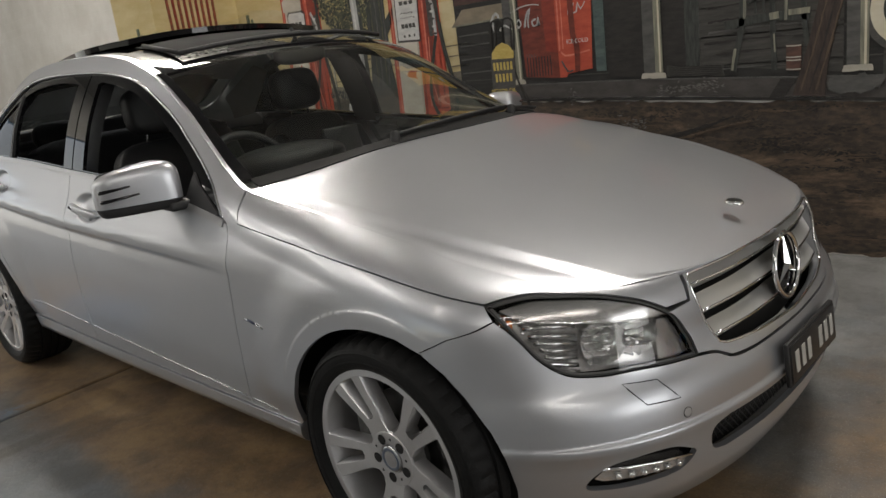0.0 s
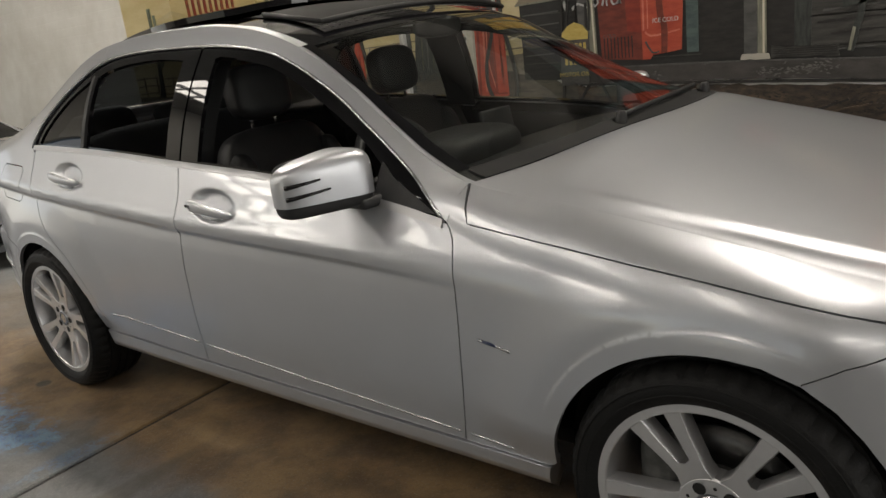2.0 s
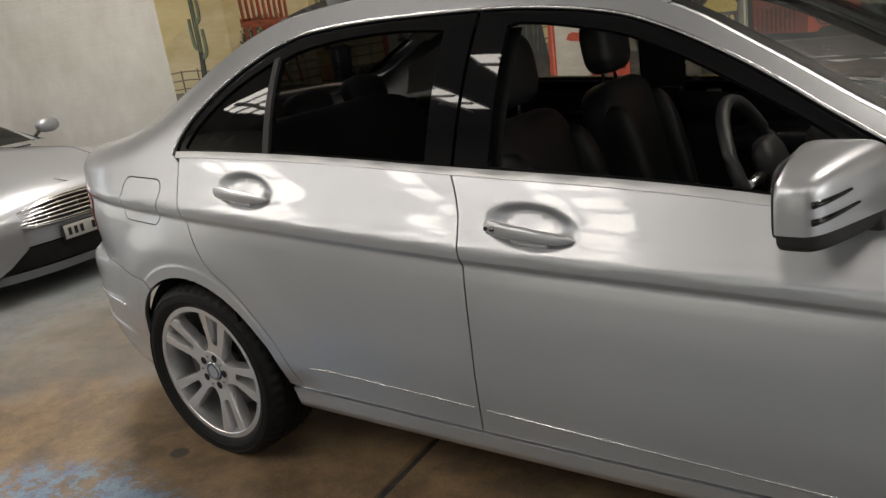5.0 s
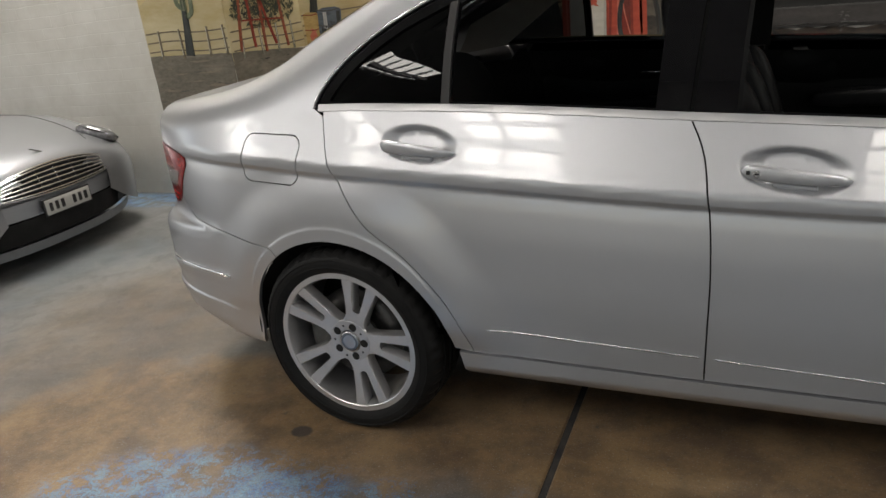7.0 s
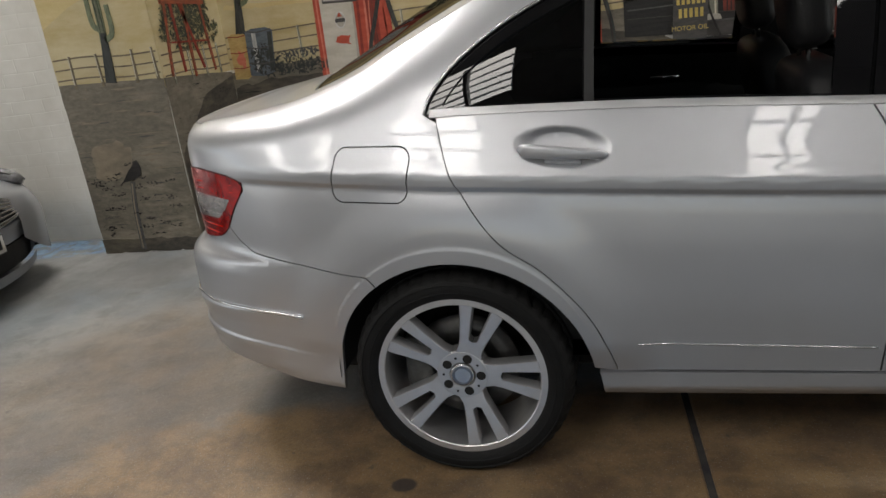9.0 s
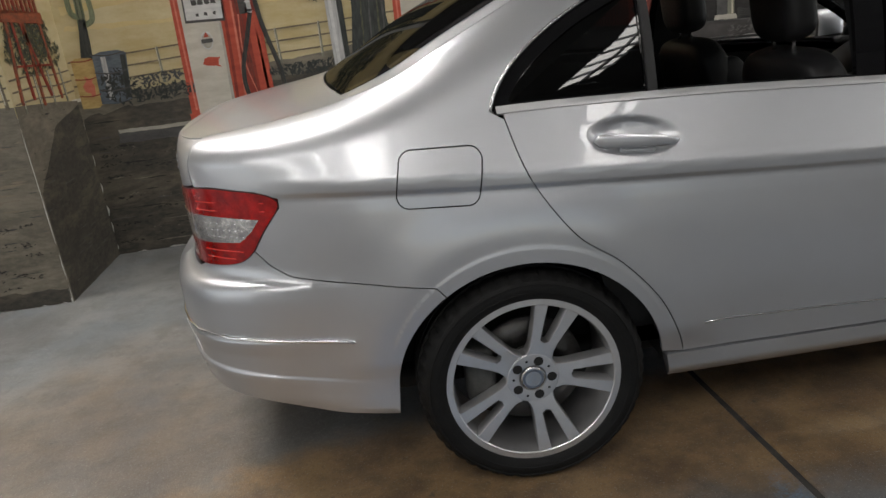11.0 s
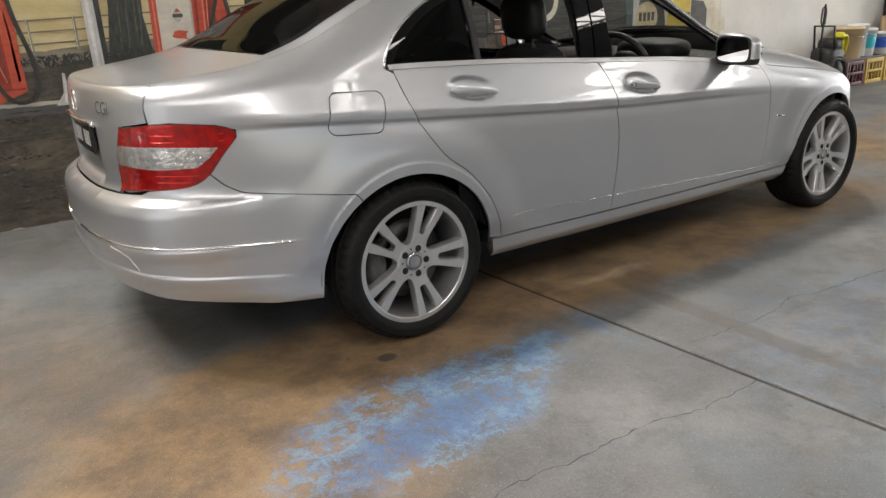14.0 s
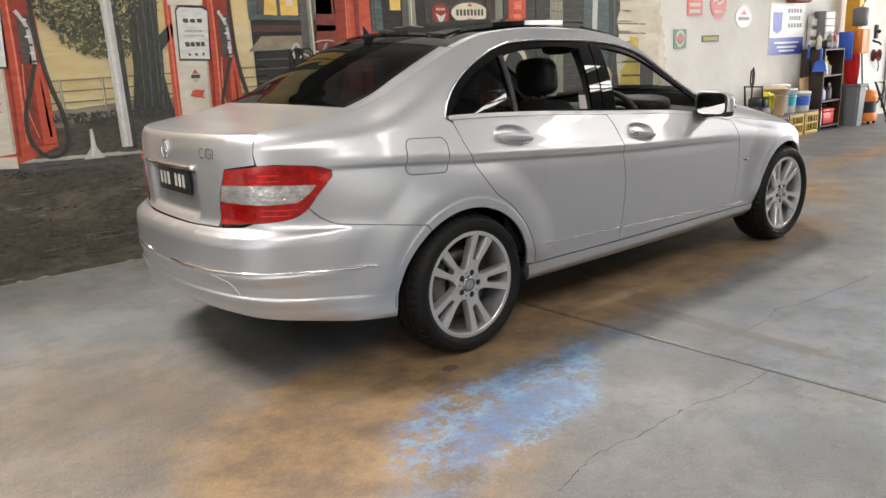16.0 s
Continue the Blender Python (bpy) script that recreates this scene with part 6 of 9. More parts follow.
O_DUST = ground_paint("dusty_ground", (.135, .120, .095), (.20, .178, .138), (.27, .24, .185))
O_SAND = oil("dull_sand", (.27, .225, .16), (.19, .16, .12), 8, (1, 1, 2))
O_GROUND = ground_paint("dark_ground", (.046, .042, .037), (.086, .077, .060), (.145, .125, .090))
O_EARTH = ground_paint("brown_earth", (.030, .025, .022), (.080, .058, .042), (.185, .128, .084))
O_PORCH = oil("porch_grey", (.075, .068, .064), (.042, .038, .036), 7, (1, 1, 2))
O_RED = oil("pump_red", (.52, .095, .05), (.40, .06, .035), 9)
O_REDD = oil("pump_red_dark", (.30, .045, .025), (.20, .03, .02), 9)
O_REDL = oil("pump_red_light", (.66, .22, .15), (.56, .14, .09), 9)
O_REDK = oil("pump_red_shade", (.13, .03, .02), (.22, .045, .03), 12)
O_GREY2 = oil("cream_shade", (.36, .34, .29), (.46, .43, .37), 8)
O_RUST = oil("rusty_red", (.36, .085, .038), (.17, .055, .033), 14)
O_WHITE = oil("pump_white", (.60, .57, .50), (.48, .45, .38), 6)
O_DIAL = oil("dial_white", (.66, .66, .64), (.52, .52, .52), 12)
O_INK = oil("ink", (.05, .05, .05), (.09, .085, .08), 20)
O_GREY = oil("mid_grey", (0.105, 0.104, 0.100), (0.062, 0.062, 0.060), 9)
O_STEEL = oil("light_steel", (.55, .55, .54), (.36, .36, .36), 16, (6, 1, .6))
O_DARK = oil("dark_boards", (0.030, 0.029, 0.028), (0.016, 0.016, 0.015), 9, (.7, 1, 6))
O_BOARD = oil("grey_boards", (0.066, 0.063, 0.058), (0.034, 0.033, 0.031), 8, (.7, 1, 6))
O_BARK = oil("dark_bark", (.055, .060, .055), (.025, .028, .027), 12, (6, 1, 1))
O_TRUNK = oil("brown_trunk", (.062, .043, .036), (.03, .022, .019), 12, (6, 1, 1))
O_LEAF = oil("painted_leaf", (.115, .115, .065), (.045, .05, .035), 24, (1, 1, 1))
O_CACT = oil("painted_cactus", (.22, .25, .15), (.10, .12, .08), 22, (6, 1, 1))
O_POST = oil("pale_post", (0.29, 0.285, 0.215), (0.14, 0.14, 0.115), 10, (6, 1, .6))
O_TEAL = oil("teal_frame", (0.091, 0.129, 0.125), (0.053, 0.076, 0.076), 12)
O_LIT = oil("lit_window", (.75, .52, .16), (.62, .38, .09), 8)
O_YEL = oil("sign_yellow", (.60, .47, .15), (.48, .35, .09), 14)
O_BLUE = oil("barrel_blue", (.15, .18, .21), (.075, .09, .11), 14, (1, 1, 5))
O_TAN = oil("barrel_tan", (.58, .42, .17), (.40, .27, .10), 14)
O_LINE = oil("fence_wood", (.22, .18, .12), (.13, .105, .075), 14)
O_FADE = oil("faded_cream", (.66, .63, .53), (.52, .47, .35), 2.0)
O_STAIN = oil("stained_plaster", (.72, .69, .60), (.50, .43, .30), 3.0, (2, 1, .7))
mural = tagged(new("mural"), "painted desert filling station mural covering the wall", "mural", kind="structure")


def daub(name, pts, mat, layer, plane="main", label=""):
    """One flat painted shape, a hair proud of the wall; higher layers lie over lower ones."""
    d = .0012 * layer
    if plane == "main":
        b = prism(pts, d, "y", WALL_Y - d)
    elif plane == "pier":
        b = prism(pts, d, "y", NIB_Y - d)
    else:
        b = prism(pts, d, "x", NIB_X1)
    return part(name, b, mat, mural, label, smooth=False)


def rough_edge(pts, wobble=.012, step=.06, seed=0):
    r = random.Random(seed)
    return [(x + r.uniform(-wobble, wobble), z + r.uniform(-wobble, wobble)) for x, z in dense(pts, step)]


def stroke(pts, w0, w1=None):
    """A brush stroke: a ribbon along points."""
    p = np.array(curve2(pts, .03))
    t = np.gradient(p, axis=0)
    t /= np.linalg.norm(t, axis=1)[:, None] + 1e-9
    n = np.stack([-t[:, 1], t[:, 0]], 1)
    w = np.linspace(w0, w0 if w1 is None else w1, len(p))[:, None] / 2
    return [tuple(q) for q in p + n * w] + [tuple(q) for q in (p - n * w)[::-1]]


def oval(x, z, rx, rz, n=28):
    return [(x + rx * math.cos(2 * math.pi * i / n), z + rz * math.sin(2 * math.pi * i / n)) for i in range(n)]


# grounds and skies
daub("painted_sky", [(NIB_X1, 1.0), (.62, 1.0), (.62, 3.0), (NIB_X1, 3.0)], O_SKY, 1)
# dark band added above the view, so the rear window reflects dark
daub("unseen_dark_band", [(-.9, 2.42), (5.1, 2.36), (5.1, 3.0), (-.9, 3.0)], O_DARK, 16)
daub("painted_sky", [(NIB_Y, 1.0), (WALL_Y, 1.0), (WALL_Y, 3.0), (NIB_Y, 3.0)], O_SKY, 1, "return")
daub("painted_sky", [(NIB_X0, 1.0), (NIB_X1, 1.0), (NIB_X1, 3.0), (NIB_X0, 3.0)], O_SKY, 1, "pier")
daub("painted_hill", [(NIB_X0, 1.40), (-2.72, 1.44), (-2.60, 1.50), (-2.46, 1.55), (-2.30, 1.66), (NIB_X1, 1.70), (NIB_X1, 1.0), (NIB_X0, 1.0)], O_HILL, 2, "pier")
daub("painted_hill", [(NIB_Y, 1.70), (1.6, 1.62), (1.9, 1.72), (WALL_Y, 1.76), (WALL_Y, 1.0), (NIB_Y, 1.0)], O_HILL, 2, "return")
daub("painted_hill", [(NIB_X1, 1.76), (-1.85, 1.80), (-1.5, 1.76), (-.9, 1.60), (-.2, 1.56), (.62, 1.58), (.62, 1.0), (NIB_X1, 1.0)], O_HILL, 2)
for z, w, a in ((1.50, .05, .03), (1.40, .03, -.02), (1.64, .04, .02)):
    daub("painted_hill_shade", rough_edge(stroke([(-2.05, z), (-1.4, z + a), (-.75, z - a), (-.1, z)], w, w * .4), .006, .08, int(z * 100)), O_SKY, 3)
daub("painted_dust", rough_edge([(NIB_X0 + .002, 0.0), (NIB_X1 - .002, 0.02), (NIB_X1 - .002, 1.055), (NIB_X0 + .002, 1.075)], .003, .1, 1), O_DUST, 3, "pier")
daub("painted_dust", [(NIB_Y, .0), (WALL_Y, .0), (WALL_Y, .99), (1.8, 1.02), (NIB_Y, 1.055)], O_DUST, 3, "return")
daub("painted_ground", rough_edge([(NIB_Y + .01, .0), (WALL_Y - .005, .0), (WALL_Y - .005, .97), (1.72, .90), (NIB_Y + .01, .60)], .004, .06, 2), O_GROUND, 4, "return")
daub("painted_dust", rough_edge([(NIB_X1 + .005, .68), (.6, .68), (.6, 1.10), (-.4, 1.10), (-1.4, 1.02), (NIB_X1 + .005, .98)], .006, .05, 3), O_DUST, 3)
daub("painted_ground", rough_edge([(NIB_X1 + .005, .0), (.95, .0), (.95, .86), (.5, .98), (-.1, 1.04), (-.5, 1.0), (-1.2, .93), (-1.75, .92), (NIB_X1 + .005, .88)], .012, .05, 4), O_GROUND, 4)
daub("painted_earth", rough_edge([(.90, .0), (5.6, .0), (5.5, .70), (3.13, .77), (2.0, .82), (.90, .87)], .010, .06, 5), O_EARTH, 5)


def streaks(x0, x1, z0, z1, count, mat, seed, plane="main", layer=5, l0=.05, l1=.30, thick=.012, keep=lambda x, z: True, tilt=.0):
    """Many dry brush streaks of broken ground, too many to count."""
    r = random.Random(seed)
    b = bmesh.new()
    for _ in range(count):
        x, z = r.uniform(x0, x1), r.uniform(z0, z1)
        if not keep(x, z):
            continue
        l, h, n = r.uniform(l0, l1) * r.random() ** .7 + .012, r.uniform(.25, 1.0) * thick, 7
        d = .0012 * (layer + r.random())
        up = [(x + l * (k / n - .5), z + h * math.sin(math.pi * k / n) * r.uniform(.1, 1.0) + tilt * l * (k / n - .5)) for k in range(n + 1)]
        low = [(u, z - h * math.sin(math.pi * k / n) * r.uniform(.1, 1.0) + tilt * l * (k / n - .5)) for k, (u, _) in enumerate(up)][1:-1][::-1]
        vs = []
        for u, w in up + low:
            u, w = min(max(u, x0), x1), max(w, .012)
            vs.append(b.verts.new({"main": (u, WALL_Y - d, w), "pier": (u, NIB_Y - d, w), "return": (NIB_X1 + d, u, w)}[plane]))
        b.faces.new(vs)
    for fc in b.faces:
        fc.normal_update()
        want = (1, 0, 0) if plane == "return" else (0, -1, 0)
        if fc.normal.dot(Vector(want)) < 0:
            fc.normal_flip()
    return tagged(part("painted_streaks", b, mat, mural, "dry brush streaks of ground", smooth=False), kind="stuff")


def tufts(spots, mat, seed, layer=9, size=.012, plane="main"):
    """Little ragged ticks of the brush in loose clusters."""
    r = random.Random(seed)
    b = bmesh.new()
    for x, z, w, h, count in spots:
        for _ in range(count):
            u, v = r.gauss(x, w / 2), r.gauss(z, h / 2)
            if v < .015:
                continue
            l, q, t = r.uniform(.4, 1.4) * size, r.uniform(.15, .5) * size, r.uniform(-.5, .5)
            d = .0012 * (layer + r.random())
            pts = [(u - l, v - t * l), (u - .2 * l, v - q), (u + l, v + t * l), (u + .3 * l, v + q)]
            f = b.faces.new([b.verts.new((p, WALL_Y - d, s) if plane == "main" else (p, NIB_Y - d, s)) for p, s in pts])
            f.normal_update()
            if f.normal.y > 0:
                f.normal_flip()
    return tagged(part("painted_tufts", b, mat, mural, "short ragged brush ticks", smooth=False), kind="stuff")


O_CLAY = oil("clay_brown", (.115, .082, .055), (.075, .054, .038), 9, (1, 1, 4))
O_SOOT = oil("soot_black", (.030, .027, .025), (.016, .015, .014), 12, (1, 1, 4))
O_ASH = oil("ash_grey", (.115, .108, .098), (.07, .066, .06), 9, (1, 1, 4))
below = lambda a, c: (lambda x, z: z < a + c * x)
r_ = random.Random(5)
streaks(NIB_X1 + .01, .94, .02, .86, 60, O_ASH, 41, layer=5, l1=.45, thick=.008)
streaks(NIB_X1 + .01, .94, .02, .90, 90, O_SOOT, 42, layer=6, l1=.35, thick=.008)
streaks(NIB_X1 + .01, .94, .02, .70, 26, O_DUST, 43, layer=7, l1=.60, thick=.010)
tufts([(r_.uniform(-2.0, .9), r_.uniform(.05, .72), .10, .012, 14) for _ in range(46)], O_SOOT, 61)
tufts([(r_.uniform(-2.0, .9), r_.uniform(.05, .72), .08, .010, 6) for _ in range(20)], O_DUST, 62, size=.008)
streaks(.96, 5.4, .02, .80, 70, O_CLAY, 44, layer=6, l1=.50, thick=.009, keep=below(.86, -.03))
streaks(.96, 5.4, .02, .80, 90, O_SOOT, 45, layer=7, l1=.30, thick=.007, keep=below(.86, -.03))
tufts([(r_.uniform(1.0, 3.5), r_.uniform(.04, .74), .14, .014, 24) for _ in range(60)], O_SOOT, 63)
tufts([(r_.uniform(1.0, 3.4), .79 - .02 * r_.random() - .028 * k / 20, .12, .010, 12) for k in range(30)], O_SOOT, 64, size=.009)
tufts([(r_.uniform(1.0, 3.4), r_.uniform(.2, .72), .05, .01, 3) for _ in range(24)], O_GREY, 65, size=.007)
daub("painted_rut", rough_edge(stroke([(1.98, .60), (2.2, .655), (2.42, .725)], .030, .012), .004, .03, 60), O_SOOT, 8)
daub("painted_rut", rough_edge(stroke([(2.04, .585), (2.28, .65), (2.52, .70)], .016, .006), .003, .03, 62), O_CLAY, 9)
O_SCUFF = oil("wall_scuff", (.17, .165, .155), (.10, .097, .09), 30, (1, 1, 1))
tufts([(1.78, .66, .05, .16, 46), (1.84, .70, .08, .05, 46), (1.72, .58, .07, .03, 30), (2.1, .885, .16, .03, 70), (2.28, .90, .10, .03, 46), (1.42, .88, .03, .05, 22)], O_SCUFF, 66, layer=13, size=.010)
streaks(NIB_X0 + .01, NIB_X1 - .01, .10, 1.02, 26, O_ASH, 48, "pier", 5, l1=.30, thick=.008)
streaks(NIB_X0 + .01, NIB_X1 - .01, .50, 1.04, 36, O_SAND, 50, "pier", 5, l1=.40, thick=.012)
tufts([(r_.uniform(-2.74, -2.16), r_.uniform(.10, .62), .05, .012, 12) for _ in range(26)], O_SOOT, 67, plane="pier", size=.009)
streaks(NIB_Y + .02, WALL_Y - .02, .05, 1.0, 40, O_ASH, 51, "return", 5, l1=.22, thick=.008)
streaks(NIB_Y + .02, WALL_Y - .02, .05, .98, 46, O_SOOT, 52, "return", 6, l0=.02, l1=.16, thick=.006)
daub("painted_sack", rough_edge([(-2.70, .48), (-2.44, .49), (-2.42, .66), (-2.50, .71), (-2.70, .68)], .014, .03, 8), O_SAND, 6, "pier")
daub("painted_shade", rough_edge([(-2.56, .44), (-2.39, .50), (-2.40, .60), (-2.47, .53)], .010, .04, 9), O_SOOT, 8, "pier")
daub("painted_pipe", stroke([(-2.47, .46), (-2.50, .26), (-2.51, .02)], .026, .038), O_GREY, 8, "pier")
daub("painted_pipe_light", stroke([(-2.475, .45), (-2.505, .26), (-2.515, .03)], .008, .010), O_SAND, 9, "pier")
daub("painted_skirting", rough_edge([(NIB_X0 + .004, .0), (NIB_X1 - .004, .0), (NIB_X1 - .004, .085), (NIB_X0 + .004, .095)], .008, .05, 12), O_GROUND, 7, "pier")

# fences
for plane, x0, x1, z0, z1, xs in (("pier", NIB_X0 + .01, NIB_X1 - .01, 1.07, 1.21, (-2.68, -2.49, -2.26, -2.12)), ("return", NIB_Y + .02, WALL_Y - .01, 1.03, 1.17, (1.42, 1.62, 1.80, 1.98)), ("main", NIB_X1 + .01, .60, 1.04, 1.20, (-1.85, -1.55, -1.30, -.84, -.585, -.36, -.20))):
    for k in range(3):
        z = z0 + .03 + (z1 - z0 - .02) * k / 2
        lift = .07 if plane == "main" else -.01
        daub("painted_rail", stroke([(x0, z), ((x0 * 2 + x1) / 3, z + .008 + lift * .35), ((x0 + 2 * x1) / 3, z + lift * .8 - .006), (x1, z + lift)], .009), O_LINE, 5, plane)
    for k, x in enumerate(xs):
        up = .07 * (x - x0) / (x1 - x0) if plane == "main" else 0
        daub("painted_fence_post", stroke([(x, z0 - .025 + up), (x + .004 * (-1) ** k, z1 + .025 + up)], .018, .014), O_POST if plane != "pier" else O_LINE, 6, plane)
        daub("painted_fence_post_light", stroke([(x - .004, z0 + up), (x - .004 + .004 * (-1) ** k, z1 + .022 + up)], .005, .004), O_FADE, 7, plane)


def cactus(x, z, h, plane, layer=7):
    daub("painted_cactus", stroke([(x - .03, z), (x - .004, z + h * .5), (x, z + h)], .050, .040), O_CACT, layer, plane)
    for s, za, zb in ((-1, .42, .74), (1, .34, .62), (1, .68, .92)):
        daub("painted_cactus_arm", stroke([(x, z + h * za), (x + s * .045, z + h * (za + .03)), (x + s * .060, z + h * (za + .10)), (x + s * .058, z + h * zb)], .032, .026), O_CACT, layer + 1, plane)
    daub("painted_cactus_root", stroke([(x - .035, z - .01), (x - .02, z + h * .18), (x - .004, z + h * .40)], .070, .036), O_BARK, layer + 1, plane)
    for u in (-.012, .0, .012):
        daub("painted_cactus_rib", stroke([(x + u - .004, z + h * .40), (x + u, z + h * .98)], .003, .003), O_BARK if u else O_POST, layer + 2, plane)


cactus(-2.40, 1.07, .68, "pier")
cactus(-1.93, 1.22, .55, "main")


O_LEAF_DARK = oil("leaf_shade", (.050, .055, .042), (.028, .032, .027), 24, (1, 1, 1))
O_LEAF_PALE = oil("leaf_light", (.25, .24, .14), (.15, .15, .09), 24, (1, 1, 1))


def leaves(name, cx, cz, rx, rz, count, plane, seed, layer=7, mat=O_LEAF, size=1.0):
    """A painted clump of small pointed leaves, too many to count."""
    r = random.Random(seed)
    b = bmesh.new()
    for _ in range(count):
        a, q = r.uniform(0, 2 * math.pi), r.random() ** .55
        x, z = cx + rx * q * math.cos(a), cz + rz * q * math.sin(a)
        t, l = r.uniform(0, math.pi), r.uniform(.010, .028) * size
        dx, dz = l * math.cos(t), l * math.sin(t)
        pts = [(x - dx, z - dz), (x + dz * .35, z - dx * .35), (x + dx, z + dz), (x - dz * .35, z + dx * .35)]
        d = .0012 * (layer + r.random())
        y = WALL_Y - d if plane == "main" else None
        vs = [b.verts.new((u, y, w) if plane == "main" else (NIB_X1 + d, u, w)) for u, w in pts]
        b.faces.new(vs)
    return tagged(part(name, b, mat, mural, "painted leaves", smooth=False), kind="stuff")


leaves("painted_bush", 1.70, 1.29, .36, .10, 300, "return", 3)
leaves("painted_bush", 1.68, 1.40, .28, .13, 300, "return", 4)
leaves("painted_bush", 1.68, 1.36, .30, .13, 160, "return", 14, 8, O_LEAF_DARK)
leaves("painted_tree", -.56, 1.80, .42, .30, 1300, "main", 5, 7)
leaves("painted_tree", -.52, 1.54, .30, .14, 520, "main", 6, 7)
leaves("painted_tree", -.50, 1.43, .14, .06, 130, "main", 16, 7)
leaves("painted_tree", -.60, 1.78, .38, .27, 520, "main", 7, 8, O_LEAF_DARK)
leaves("painted_tree", -.62, 1.78, .36, .22, 300, "main", 17, 9, O_LEAF_PALE, .8)
leaves("painted_weeds", -.55, 1.005, .42, .035, 260, "main", 8, 8, O_BARK, .8)
leaves("painted_weeds", -1.60, .98, .34, .05, 260, "main", 9, 8, O_BARK, .8)
leaves("painted_weeds", -1.82, 1.05, .10, .10, 160, "main", 19, 11, O_BARK, .8)
leaves("painted_weeds", -1.58, 1.06, .16, .03, 60, "main", 20, 8, O_GREY, .9)
# water tower on the return
for a, c in (((1.47, 1.48), (1.40, 1.05)), ((1.53, 1.48), (1.55, 1.06)), ((1.66, 1.48), (1.66, 1.02)), ((1.86, 1.48), (1.91, 1.03)), ((1.62, 1.48), (1.78, 1.06))):
    daub("painted_tower_leg", stroke([a, c], .028, .018), O_REDD if a[0] in (1.53, 1.62) else O_RUST, 9, "return")
daub("painted_tower_brace", stroke([(1.46, 1.24), (1.88, 1.22)], .010), O_REDD, 9, "return")
daub("painted_tower_deck", [(1.43, 1.46), (1.92, 1.44), (1.92, 1.50), (1.43, 1.52)], O_RUST, 10, "return")
for k in range(9):
    x = 1.45 + .052 * k
    daub("painted_tower_stave", stroke([(x + .01, 1.50), (x - .01 + .004 * k, 2.3)], .022, .020), O_REDD if k % 2 else O_RUST, 10, "return")
# barrels
daub("painted_barrel", [(-2.06, .935), (-1.97, .93), (-1.92, .96), (-1.915, 1.21), (-1.95, 1.225), (-2.03, 1.23), (-2.06, 1.215)], O_TAN, 9)
daub("painted_barrel", [(-1.945, .95), (-1.85, .94), (-1.765, .96), (-1.735, 1.23), (-1.78, 1.25), (-1.88, 1.25), (-1.93, 1.235)], O_BLUE, 10)
daub("painted_barrel_light", stroke([(-1.88, .97), (-1.875, 1.1), (-1.87, 1.22)], .028, .03), O_STEEL, 11)
daub("painted_barrel_shade", stroke([(-1.78, .97), (-1.765, 1.1), (-1.755, 1.22)], .03, .03), O_BARK, 11)
daub("painted_barrel_rust", rough_edge(oval(-1.985, 1.06, .03, .06, 10), .012, .02, 71), O_REDL, 10)
for z in (1.03, 1.13, 1.235):
    daub("painted_hoop", stroke([(-1.94, z + .004), (-1.84, z - .010), (-1.745, z + .002)], .007), O_GREY, 12)
    daub("painted_hoop", stroke([(-2.06, z - .02), (-1.99, z - .028), (-1.935, z - .02)], .006), O_REDD, 11)
# pump island kerb
daub("painted_kerb", rough_edge([(-1.90, .70), (-.39, .685), (-.39, .745), (-1.90, .77)], .005, .06, 14), O_GREY, 6)
daub("painted_kerb_top", rough_edge(stroke([(-1.89, .772), (-1.1, .762), (-.40, .748)], .022), .003, .05, 72), O_GREY2, 7)
daub("painted_kerb", rough_edge([(-.22, .70), (.95, .72), (.95, .79), (-.22, .77)], .005, .06, 15), O_GREY, 6)


